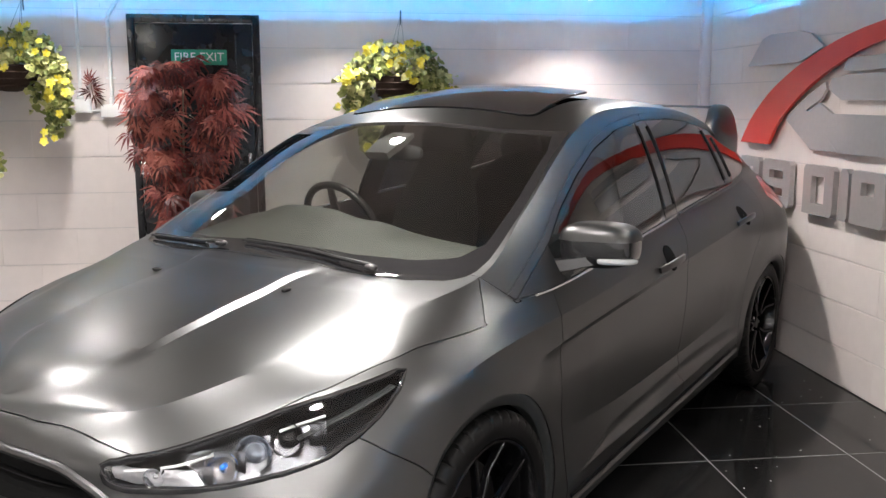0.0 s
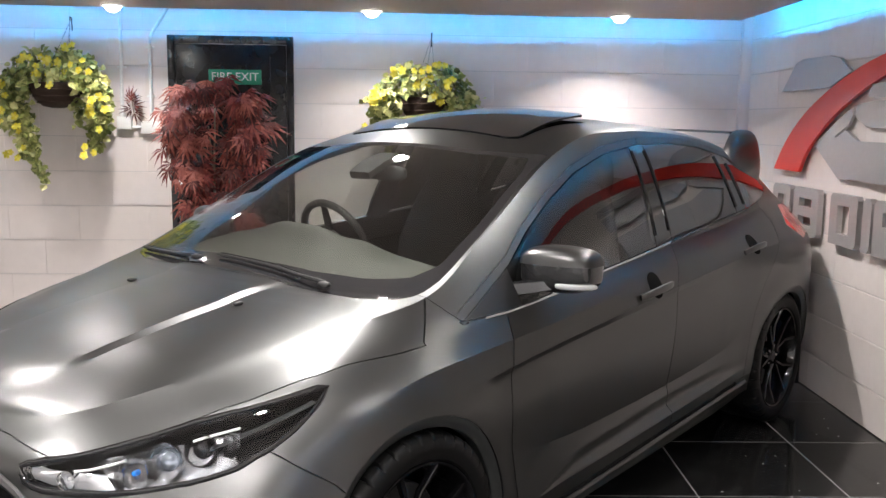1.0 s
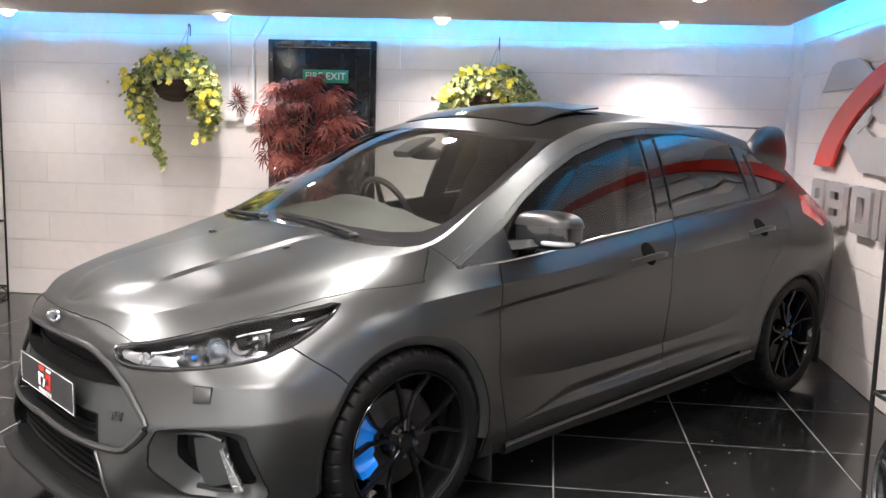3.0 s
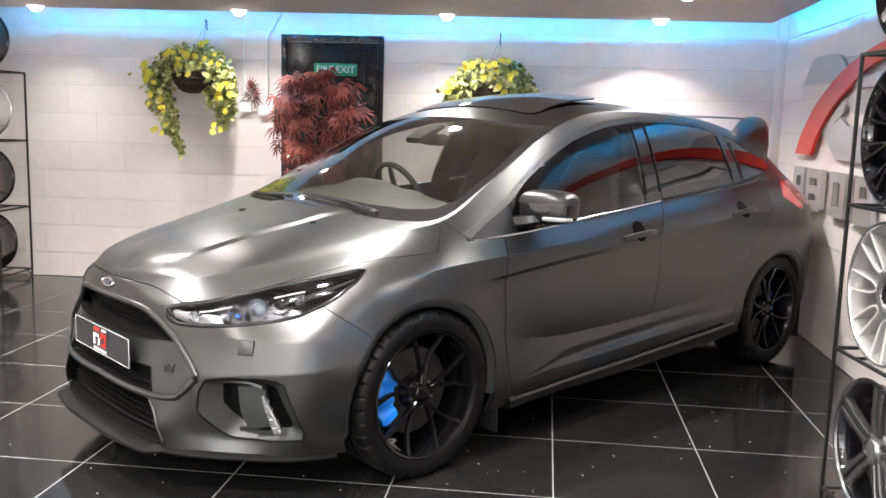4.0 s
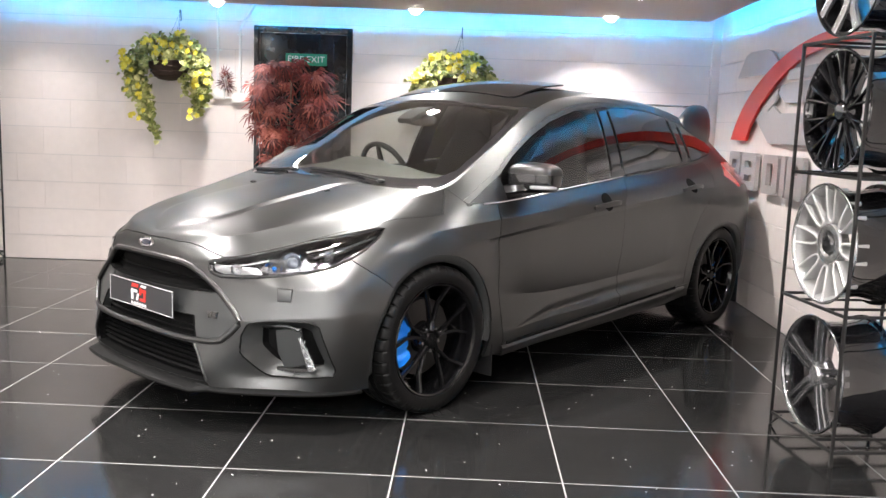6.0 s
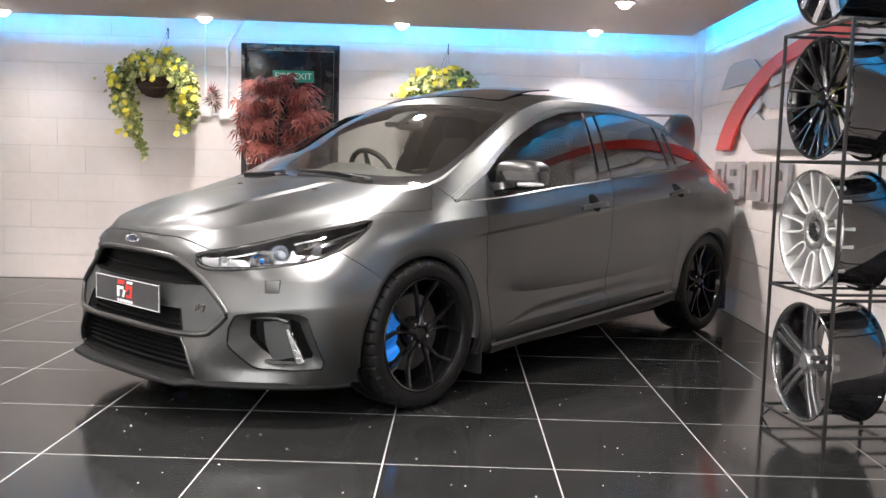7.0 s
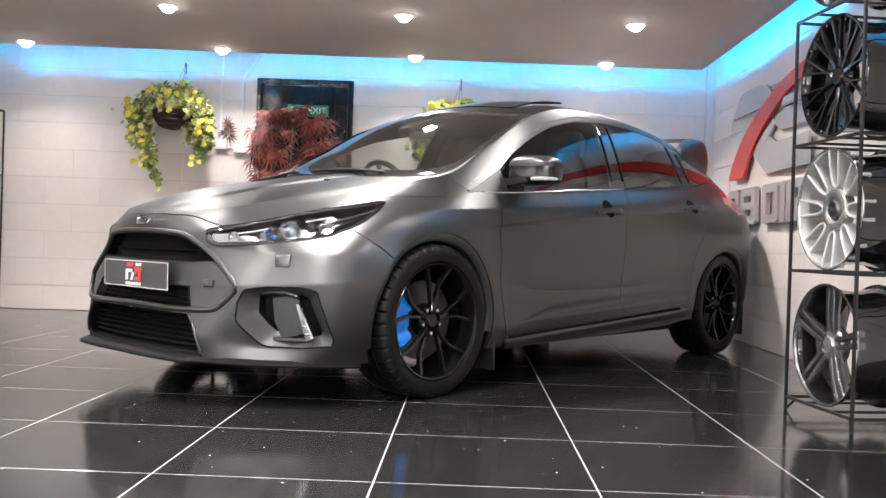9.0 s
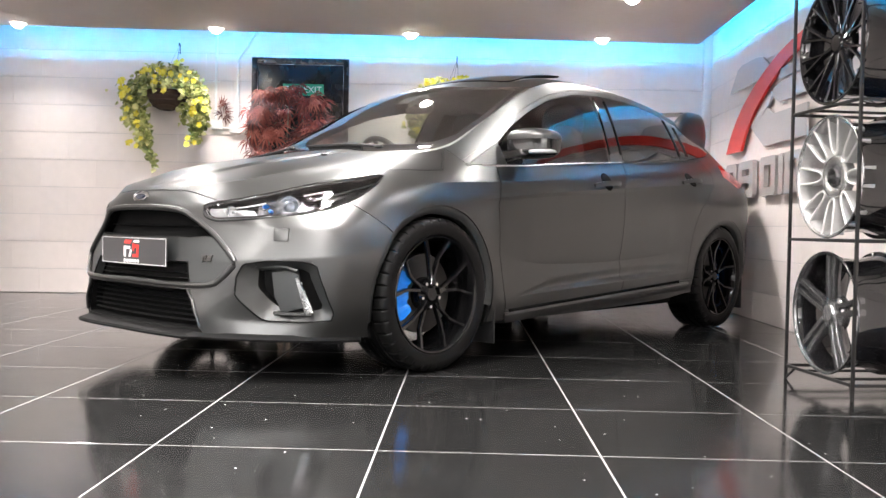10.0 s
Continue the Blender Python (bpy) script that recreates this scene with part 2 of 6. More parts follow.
# ---- large structure ----
RIGHT_X = 3.005
WALL_TURN = 2.3                         # degrees by which the rear wall leaves the tile grid
REAR = pose(RIGHT_X, 6.37, 0, 0, 0, WALL_TURN)   # local x runs along the wall (negative: away from the corner), local y into the wall
LEFT_X, FRONT_Y, ROOM_H = -4.6, -2.9, 2.5
TILE, TILE_X0, TILE_Y0 = 0.60, 0.756, 2.51

# floor: grout bed and one object a tile
bm = bmesh.new()
box(bm, LEFT_X - 0.2, RIGHT_X + 0.2, FRONT_Y - 0.2, 6.6, -0.12, -0.0003)
floor = part("floor", bm, M_GROUT, smooth=False)
tagged(floor, "grey grouted floor bed under polished black tiles", "floor", kind="structure")


def tile_mesh(w, d):
    bm = bmesh.new()
    box(bm, -w / 2, w / 2, -d / 2, d / 2, -0.010, 0.0)
    es = [e for e in bm.edges if all(v.co.z > -0.001 for v in e.verts)]
    bmesh.ops.bevel(bm, geom=es, offset=0.0006, segments=1, affect="EDGES")
    me = bpy.data.meshes.new("floor_tile")
    bm.to_mesh(me)
    bm.free()
    me.materials.append(M_TILE)
    return me


TILE_ME = tile_mesh(TILE - 0.005, TILE - 0.005)


# rear and right walls: a core each with one object a block
def wall_core(name, x0, x1, y0, y1, z0, z1, m, label):
    bm = bmesh.new()
    box(bm, x0, x1, y0, y1, z0, z1)
    ob = part(name, bm, M_BLOCK_JOINT, smooth=False)
    ob.matrix_world = m
    return tagged(ob, label, "wall", kind="structure")


REAR_LEN = 7.9
wall_rear = wall_core("wall_north", -REAR_LEN, 0.25, 0.006, 0.2, 0.0, ROOM_H, REAR, "white-painted concrete block wall with flush joints")
RIGHT = pose(RIGHT_X, 0, 0, 0, 0, -90)   # local x = -world y, local y = world x
wall_right = wall_core("wall_east", -6.37, 3.4, 0.006, 0.2, 0.0, ROOM_H, RIGHT, "light-painted concrete block wall carrying a metal sign")


def block_mesh(w, h):
    bm = bmesh.new()
    box(bm, 0.0005, w - 0.0005, 0.0, 0.02, 0.003, h - 0.003)
    es = [e for e in bm.edges if all(v.co.y < 0.001 for v in e.verts) and abs(e.verts[0].co.z - e.verts[1].co.z) < 0.01]
    bmesh.ops.bevel(bm, geom=es, offset=0.0035, segments=2, affect="EDGES")
    me = bpy.data.meshes.new("block")
    bm.to_mesh(me)
    bm.free()
    me.materials.append(M_BLOCK)
    for p in me.polygons:
        p.use_smooth = True
    me.set_sharp_from_angle(angle=radians(50))
    return me


BLOCK_MES = {}


def lay_blocks(wall, x0, x1, z_first, shift, skip=None):
    """Courses of 450 x 225 mm blocks, half bond, as parts of a wall."""
    z = z_first - 0.225
    row = 0
    while z < ROOM_H - 0.02:
        zz0, zz1 = max(z, 0.0), min(z + 0.225, ROOM_H)
        x = x0 - 0.45 + (shift + (0.225 if row % 2 else 0.0)) % 0.45
        while x < x1:
            a, b = max(x, x0), min(x + 0.45, x1)
            pieces = [(a, b)]
            if skip:
                s0, s1, sz = skip
                if zz0 < sz:
                    pieces = [(p, q) for p, q in ((a, min(b, s0)), (max(a, s1), b)) if q - p > 0.02]
            for p, q in pieces:
                if q - p < 0.02:
                    continue
                key = (round(q - p, 3), round(zz1 - zz0, 3))
                if key not in BLOCK_MES:
                    BLOCK_MES[key] = block_mesh(*key)
                ob = new("block", BLOCK_MES[key])
                ob.parent = wall
                ob.location = (p, -0.002 - random.random() * 0.0016, zz0)
            x += 0.45
        z += 0.225
        row += 1


# plain walls that close the place behind the camera
for nm, a in (("wall_west", (LEFT_X - 0.2, LEFT_X, FRONT_Y, 6.5, 0, ROOM_H)), ("wall_south", (LEFT_X - 0.2, RIGHT_X + 0.2, FRONT_Y - 0.2, FRONT_Y, 0, ROOM_H))):
    bm = bmesh.new()
    box(bm, *a)
    tagged(part(nm, bm, M_WALL, smooth=False), "plain light-painted wall", "wall", kind="structure")

# structural ceiling and the lowered ceiling panel, which stops short of the walls
bm = bmesh.new()
box(bm, LEFT_X - 0.2, RIGHT_X + 0.25, FRONT_Y - 0.2, 6.7, ROOM_H, ROOM_H + 0.1)
tagged(part("ceiling_upper", bm, M_WALL, smooth=False), "pale structural ceiling above the lowered panel", "ceiling", kind="structure")

PANEL_X1 = 2.80


def panel_edge_y(x):
    return 5.99 + 0.062 * (x - PANEL_X1)


bm = bmesh.new()
corners = [(LEFT_X + 0.02, FRONT_Y + 0.02), (PANEL_X1 + 0.06, FRONT_Y + 0.02), (PANEL_X1, panel_edge_y(PANEL_X1)), (LEFT_X + 0.02, panel_edge_y(LEFT_X))]
plate(bm, corners, 0.025)
for v in bm.verts:
    v.co.z += CEIL_Z
panel = part("ceiling", bm, M_CEILING, smooth=False)
tagged(panel, "lowered matt grey ceiling panel with recessed downlights", "ceiling", kind="structure")


# ---- the car: one smooth body surface, cut into panels ----
CAR = pose(0.198, 3.198, 0, 0, 0, -130.96)     # local x ahead from the front axle, y to the car's left, z up
AXLE_R, WHEEL_R, WHEEL_Y = -2.648, 0.322, 0.785
# feature lines from the nose, round the flank, to the tail: x, y, z at 19 stations
L_BOTTOM = [(.895, 0, .185), (.885, .25, .183), (.830, .466, .178), (.680, .642, .172), (.514, .788, .170), (.357, .842, .166), (0, .872, .175), (-.40, .876, .183), (-.70, .870, .180), (-1.05, .868, .182),
            (-1.40, .868, .190), (-1.70, .868, .199), (-2.0, .870, .210), (-2.28, .875, .235), (-2.648, .885, .22), (-3.0, .865, .24), (-3.25, .745, .26), (-3.42, .45, .27), (-3.45, 0, .27)]
L_LOW = [(.872, 0, .29), (.866, .245, .29), (.846, .456, .262), (.662, .634, .228), (.508, .820, .240), (.357, .872, .27), (0, .893, .29), (-.40, .889, .275), (-.70, .890, .298), (-1.05, .892, .312),
         (-1.40, .894, .328), (-1.70, .894, .340), (-2.0, .892, .352), (-2.28, .892, .36), (-2.648, .908, .36), (-3.0, .888, .36), (-3.27, .765, .37), (-3.45, .45, .37), (-3.49, 0, .37)]
L_CHIN = [(.884, 0, .364), (.876, .25, .362), (.816, .497, .352), (.664, .692, .350), (.508, .846, .362), (.352, .886, .385), (0, .903, .40), (-.40, .889, .315), (-.70, .884, .334), (-1.05, .882, .345),
          (-1.40, .882, .359), (-1.70, .882, .370), (-2.0, .882, .382), (-2.28, .892, .41), (-2.648, .918, .46), (-3.0, .895, .46), (-3.28, .77, .46), (-3.46, .45, .46), (-3.50, 0, .46)]
L_MID = [(.868, 0, .47), (.851, .25, .47), (.776, .556, .458), (.654, .724, .472), (.502, .858, .488), (.342, .896, .51), (0, .908, .52), (-.40, .886, .48), (-.70, .873, .440), (-1.05, .866, .432),
         (-1.40, .863, .438), (-1.70, .864, .450), (-2.0, .871, .475), (-2.28, .897, .53), (-2.648, .925, .56), (-3.0, .90, .56), (-3.28, .77, .56), (-3.46, .45, .56), (-3.50, 0, .56)]
L_CREASE = [(.855, 0, .60), (.838, .25, .60), (.742, .493, .602), (.634, .700, .585), (.478, .836, .592), (.285, .879, .61), (0, .898, .69), (-.40, .887, .738), (-.70, .890, .768), (-1.05, .892, .797),
            (-1.40, .892, .825), (-1.70, .892, .847), (-2.0, .892, .868), (-2.28, .896, .890), (-2.648, .90, .905), (-3.0, .865, .912), (-3.26, .74, .92), (-3.43, .42, .93), (-3.47, 0, .93)]
L_FOLD = [(.848, 0, .665), (.828, .23, .663), (.758, .452, .662), (.602, .655, .660), (.430, .776, .682), (.258, .846, .722), (0, .868, .782), (-.32, .866, .806), (-.56, .873, .822), (-1.03, .868, .856),
          (-1.40, .862, .885), (-1.68, .856, .908), (-2.0, .850, .930), (-2.28, .848, .952), (-2.65, .840, .978), (-2.98, .798, .995), (-3.23, .69, .99), (-3.40, .40, .99), (-3.45, 0, .99)]
L_SHOULDER = [(.828, 0, .722), (.806, .21, .720), (.735, .405, .713), (.56, .606, .728), (.385, .727, .764), (.228, .784, .800), (0, .804, .834), (-.28, .823, .866), (-.50, .832, .886), (-1.0, .817, .920),
              (-1.40, .803, .955), (-1.66, .790, .975), (-2.0, .781, .995), (-2.28, .777, 1.02), (-2.65, .760, 1.055), (-2.95, .71, 1.08), (-3.2, .622, 1.06), (-3.36, .38, 1.05), (-3.42, 0, 1.05)]
L_RAIL = [(.80, 0, .745), (.775, .20, .752), (.69, .40, .764), (.49, .518, .812), (.27, .582, .856), (.10, .634, .889), (-.05, .690, .918), (-.20, .728, .952), (-.50, .697, 1.098), (-.98, .629, 1.330),
          (-1.25, .59, 1.395), (-1.60, .575, 1.415), (-2.0, .57, 1.405), (-2.3, .563, 1.38), (-2.6, .555, 1.335), (-2.9, .54, 1.265), (-3.12, .50, 1.19), (-3.28, .30, 1.14), (-3.33, 0, 1.13)]
L_CENTRE = [(.785, 0, .752), (.70, 0, .800), (.57, 0, .838), (.42, 0, .868), (.28, 0, .892), (.14, 0, .914), (.03, 0, .935), (-.06, 0, .955), (-.36, 0, 1.12), (-.86, 0, 1.365),
            (-1.2, 0, 1.455), (-1.6, 0, 1.475), (-2.0, 0, 1.468), (-2.35, 0, 1.445), (-2.7, 0, 1.405), (-2.95, 0, 1.36), (-3.12, 0, 1.25), (-3.28, 0, 1.15), (-3.38, 0, 1.07)]
# height of the hood's raised middle at each station
HOOD_STEP = [0, .002, .006, .009, .010, .010, .009, .003] + [0] * 11


def spline(P, n, mirror0, mirror1, crease=None):
    """Cubic through points along axis 0, paced by their distances, with n steps a span (a number or a list);
    mirrored in y at an end where the surface crosses the car's middle; crease: how hard the line breaks at each point."""
    flip = np.array([1.0, -1.0, 1.0])
    a = P[1] * flip if mirror0 else 2 * P[0] - P[1]
    b = P[-2] * flip if mirror1 else 2 * P[-1] - P[-2]
    Q = np.concatenate([a[None], P, b[None]])
    d = np.maximum(np.linalg.norm(np.diff(Q, axis=0), axis=1), 1e-6)
    v = np.diff(Q, axis=0) / d[:, None]
    m = (v[:-1] * d[1:, None] + v[1:] * d[:-1, None]) / (d[:-1] + d[1:])[:, None]      # tangent at each point of P
    w = np.zeros(len(P)) if crease is None else np.asarray(crease, float)
    out = []
    for i in range(len(P) - 1):
        chord, step = v[i + 1], d[i + 1]
        m0 = (m[i] * (1 - w[i]) + chord * w[i]) * step
        m1 = (m[i + 1] * (1 - w[i + 1]) + chord * w[i + 1]) * step
        k = n if isinstance(n, int) else n[i]
        for j in range(k):
            t = j / k
            out.append((2 * t ** 3 - 3 * t * t + 1) * P[i] + (t ** 3 - 2 * t * t + t) * m0 + (3 * t * t - 2 * t ** 3) * P[i + 1] + (t ** 3 - t * t) * m1)
    out.append(P[-1])
    return np.array(out)


NU = 10
SPANS = [5, 6, 14, 18, 7, 6, 9, 12, 3, 8]        # steps between neighbouring feature lines


def body_grid():
    lines = [np.array(l, float) for l in (L_BOTTOM, L_LOW, L_CHIN, L_MID, L_CREASE, L_FOLD, L_SHOULDER, L_RAIL)]
    rail, mid = lines[-1], np.array(L_CENTRE, float)
    on_hood = np.array([1.0] * 7 + [.7, .2] + [0.0] * 10)
    step = np.array(HOOD_STEP)
    for reach, part_way, lift in ((.243, .56, 0.0), (.221, .50, 1.0)):
        half = np.minimum(reach, part_way * rail[:, 1])
        y = on_hood * half + (1 - on_hood) * part_way * rail[:, 1] * .9
        f = np.divide(y, rail[:, 1], out=np.zeros_like(y), where=rail[:, 1] > 1e-6)
        row = mid + (rail - mid) * (f ** 2)[:, None]
        row[:, 1] = y
        row[:, 2] += lift * step
        lines.append(row)
    mid = mid.copy()
    mid[:, 2] += step
    lines.append(mid)
    D = np.array([spline(l, NU, True, True) for l in lines])          # v, u, 3
    out = []
    for j in range(D.shape[1]):
        u = j / NU
        crease = np.zeros(len(lines))
        crease[1] = np.interp(u, [1.4, 2, 3.6, 4.4, 7, 8.5, 12, 13], [0, .6, .6, 0, 0, .85, .85, 0])
        crease[2] = np.interp(u, [1.6, 2.2, 3.2, 4], [0, .5, .5, 0])
        crease[3] = np.interp(u, [1, 2, 3.4, 4.4, 5], [0, .7, .9, .5, 0])
        crease[4] = np.interp(u, [1.2, 2, 3.4, 4.4, 6.4, 6.9, 9, 12, 15], [0, .85, .85, 0, 0, .95, .9, .55, 0])
        crease[5] = np.interp(u, [5.6, 6.3, 8, 9.6], [0, .95, .9, 0])
        crease[6] = np.interp(u, [6.2, 6.9, 13, 15], [0, .9, .9, 0])
        crease[7] = np.interp(u, [1, 2.2, 9.2, 10.2, 13, 15], [0, .95, .92, .2, .2, 0])
        crease[8] = crease[9] = np.interp(u, [.8, 2, 6.4, 7.2], [0, .85, .85, 0])
        out.append(spline(D[:, j], SPANS, False, True, crease))
    return np.array(out)                                              # u, v, 3


GRID = body_grid()


def smooth_step(t):
    t = min(max(t, 0.0), 1.0)
    return t * t * (3 - 2 * t)


def bow(j, k, weight, gain, hook):
    """Gives station j between feature lines k and k + 1 a section whose lean grows upwards by gain, and by hook near its top."""
    a, b = sum(SPANS[:k]), sum(SPANS[:k + 1])
    (_, y0, z0), (_, y1, z1) = GRID[j, a], GRID[j, b]
    first = (y0 - y1) / (z1 - z0) - gain / 2 - hook / 7
    for q in GRID[j, a + 1:b]:
        t = (q[2] - z0) / (z1 - z0)
        q[1] += weight * (y0 - (z1 - z0) * (first * t + gain * t * t / 2 + hook * t ** 7 / 7) - q[1])


# the side windows and the door skins are barrel-shaped
for j in range(GRID.shape[0]):
    u = j / NU
    window, door = (float(np.interp(u, xs, ys)) for xs, ys in (([7.0, 8.0, 13.4, 15], [0, 1, 1, 0]), ([7, 7.8, 12, 13], [0, 1, 1, 0])))
    if window:
        bow(j, 6, window, .26, float(np.interp(u, [9, 10.2], [.04, .32])))
    if door:
        bow(j, 3, door, .19, 0.0)


# the hood's outer fields are rounded between their creases
for j in range(2 * NU, 7 * NU):
    a, b = sum(SPANS[:7]), sum(SPANS[:8])
    rise = .011 * float(np.interp(j / NU, [2, 3.2, 5.6, 7], [0, 1, 1, 0]))
    for k in range(a + 1, b):
        t = (k - a) / (b - a)
        GRID[j, k, 2] += rise * 4 * t * (1 - t)


# the undercut below the flank's crease, deepest at its front end
for j in range(GRID.shape[0]):
    x = GRID[j, 0, 0]
    deep = 0.009 * float(np.interp(-x, [.26, .40, .75, 1.5, 2.4], [0, 1, .8, .45, 0])) if 6 * NU < j < 14 * NU else 0.0
    zc = GRID[j, sum(SPANS[:4]), 2]
    for q in GRID[j]:
        if deep and 0 < zc - q[2] < 0.16:
            t = (zc - q[2]) / 0.16
            q[1] -= deep * min(t / 0.12, 1.0) * (1 - smooth_step((t - 0.12) / 0.88))


# the scoop low in the doors: a face that looks down above a ledge that looks up
for j in range(GRID.shape[0]):
    x = GRID[j, 0, 0]
    deep = float(np.interp(-x, [.55, .8, 1.3, 1.9, 2.25], [0, .011, .017, .013, 0])) if 7 * NU < j < 13 * NU else 0.0
    z0 = GRID[j, SPANS[0], 2]
    z1 = float(np.interp(-x, [.55, .82, 1.25, 1.64, 2.25], [.29, .372, .396, .416, .42]))
    for q in GRID[j]:
        if deep and z0 < q[2] < z1:
            t = (z1 - q[2]) / (z1 - z0)
            q[1] -= deep * (smooth_step(t / .62) if t < .62 else 1 - smooth_step((t - .62) / .38))


# slightly flared surface round the wheel arches
for q in GRID.reshape(-1, 3):
    for ax, reach, high in ((0.0, 0.47, 0.006), (AXLE_R, 0.52, 0.006)):
        r = math.hypot(q[0] - ax, q[2] - 0.322)
        if r < reach and q[1] > 0.6:
            q[1] += high * smooth_step((reach - r) / 0.12) * smooth_step((q[2] - 0.25) / 0.15) * smooth_step((0.56 - (q[0] - ax)) / 0.15)


def half_body():
    bm = bmesh.new()
    nu, nv = GRID.shape[:2]
    V = [[bm.verts.new(GRID[i, j]) for j in range(nv)] for i in range(nu)]
    for i in range(nu - 1):
        for j in range(nv - 1):
            bm.faces.new((V[i + 1][j], V[i + 1][j + 1], V[i][j + 1], V[i][j]))
    for v in bm.verts:
        if abs(v.co.y) < 1e-4:
            v.co.y = 0.0
    bmesh.ops.remove_doubles(bm, verts=bm.verts[:], dist=0.0005)
    bm.normal_update()
    return bm


car = thing("car", CAR, "satin grey five-door hot hatchback with black wheels on a tiled floor", "car")


def polygon_depth(poly, x, y):
    """Distance from the outline, positive inside."""
    best, inside = 1e9, False
    n = len(poly)
    for i in range(n):
        x1, y1 = poly[i]
        x2, y2 = poly[(i + 1) % n]
        dx, dy = x2 - x1, y2 - y1
        t = ((x - x1) * dx + (y - y1) * dy) / (dx * dx + dy * dy + 1e-12)
        t = 0.0 if t < 0 else 1.0 if t > 1 else t
        ex, ey = x1 + t * dx - x, y1 + t * dy - y
        d = ex * ex + ey * ey
        if d < best:
            best = d
        if (y1 > y) != (y2 > y) and x < (x2 - x1) * (y - y1) / (y2 - y1) + x1:
            inside = not inside
    return math.sqrt(best) if inside else -math.sqrt(best)


def side_of(line, x, y):
    """Positive where x lies ahead of a line of (x, y) that is sorted by falling y."""
    if y >= line[0][1]:
        return x - line[0][0]
    for (x1, y1), (x2, y2) in zip(line, line[1:]):
        if y >= y2:
            return x - (x1 + (x2 - x1) * (y1 - y) / (y1 - y2))
    return x - line[-1][0]


def cut(bm, f, dom):
    """Cuts the faces along f = 0, where dom holds."""
    val = {v: f(v.co) for v in bm.verts if dom(v.co)}
    on = set()
    for v, q in val.items():
        if abs(q) < 0.0012:
            val[v] = 0.0
            on.add(v)
    for e in list(bm.edges):
        a, b = e.verts
        if a in val and b in val and val[a] * val[b] < 0:
            lo, hi, fa = 0.0, 1.0, val[a]
            ca, cb = a.co.copy(), b.co.copy()
            for _ in range(12):
                mid = (lo + hi) / 2
                if f(ca.lerp(cb, mid)) * fa > 0:
                    lo = mid
                else:
                    hi = mid
            _, nv = bmesh.utils.edge_split(e, a, (lo + hi) / 2)
            val[nv] = 0.0
            on.add(nv)
    for face in list(bm.faces):
        vs = [v for v in face.verts if v in on]
        if len(vs) < 2:
            continue
        for i in range(len(vs)):
            done = False
            for j in range(i + 1, len(vs)):
                a, b = vs[i], vs[j]
                if any(a in e.verts and b in e.verts for e in face.edges):
                    continue
                try:
                    bmesh.utils.face_split(face, a, b)
                    done = True
                    break
                except ValueError:
                    pass
            if done:
                break


HEADLIGHT = [(.778, .670), (.743, .682), (.699, .692), (.613, .716), (.495, .750), (.374, .776), (.255, .800), (.214, .806), (.261, .772), (.342, .723), (.402, .692), (.477, .662), (.537, .648),
             (.641, .630), (.715, .620), (.765, .613), (.785, .625), (.789, .648), (.786, .663)]
GRILLE = [(-.1, .662), (.1, .661), (.2, .657), (.275, .651), (.31, .64), (.36, .613), (.465, .546), (.53, .495), (.568, .462), (.571, .450), (.54, .41), (.505, .375), (.476, .366), (.397, .362),
          (.277, .362), (.138, .364), (-.1, .367)]
GRILLE_SIDE = [(.312, .545), (.37, .551), (.456, .5525), (.53, .491), (.564, .456), (.535, .411), (.502, .379), (.474, .371), (.385, .368)]
GRILLE_BAR = [(-.1, .452), (-.1, .545), (.33, .5475), (.38, .452)]
INTAKE = [(-.1, .347), (.386, .344), (.414, .31), (.434, .27), (.447, .23), (.452, .203), (-.1, .203)]
LIP = [(-.1, .2035), (.4525, .2035), (.468, .150), (-.1, .150)]
DUCT_HOLE = [(.640, .428), (.70, .430), (.765, .431), (.783, .420), (.795, .36), (.806, .295), (.806, .279), (.795, .270), (.70, .268), (.670, .272), (.652, .30), (.634, .36)]
DUCT = [(.598, .450), (.667, .463), (.760, .464), (.792, .459), (.808, .444), (.822, .36), (.830, .275), (.827, .252), (.813, .240), (.739, .231), (.630, .232), (.612, .244), (.594, .281), (.569, .329), (.575, .400)]
HOOD = [(.822, -.1), (.822, 0), (.808, .167), (.774, .318), (.757, .40), (.742, .45), (.69, .515), (.613, .572), (.495, .632), (.374, .693), (.255, .735), (.21, .752), (.122, .769), (.03, .789), (-.04, .804), (-.103, .811), (-.150, .774),
        (-.198, .732), (-.212, .705), (-.157, .645), (-.104, .529), (-.075, .309), (-.068, 0), (-.068, -.1)]
SCREEN = [(-.080, -.1), (-.080, 0), (-.080, .309), (-.100, .540), (-.146, .655), (-.200, .702), (-.284, .711), (-.36, .706), (-.416, .700), (-.51, .690), (-.643, .669), (-.751, .647), (-.861, .633), (-.980, .613), (-.94, .54), (-.877, .387), (-.86, .171), (-.855, 0), (-.855, -.1)]
SCREEN_CLEAR = [(-.150, -.1), (-.150, 0), (-.158, .309), (-.195, .50), (-.25, .62), (-.34, .668), (-.51, .655), (-.643, .636), (-.819, .612), (-.92, .575), (-.885, .50), (-.85, .387), (-.832, .171), (-.827, 0), (-.827, -.1)]
DLO = [(-.275, .882), (-.549, 1.012), (-.681, 1.098), (-.859, 1.19), (-1.065, 1.271), (-1.327, 1.334), (-1.619, 1.362), (-1.919, 1.364), (-2.205, 1.346), (-2.519, 1.293), (-2.75, 1.225), (-2.85, 1.165),
       (-2.862, 1.135), (-2.82, 1.112), (-2.70, 1.088), (-2.48, 1.058), (-2.03, 1.019), (-1.617, .985), (-1.03, .938), (-.725, .909), (-.46, .890)]
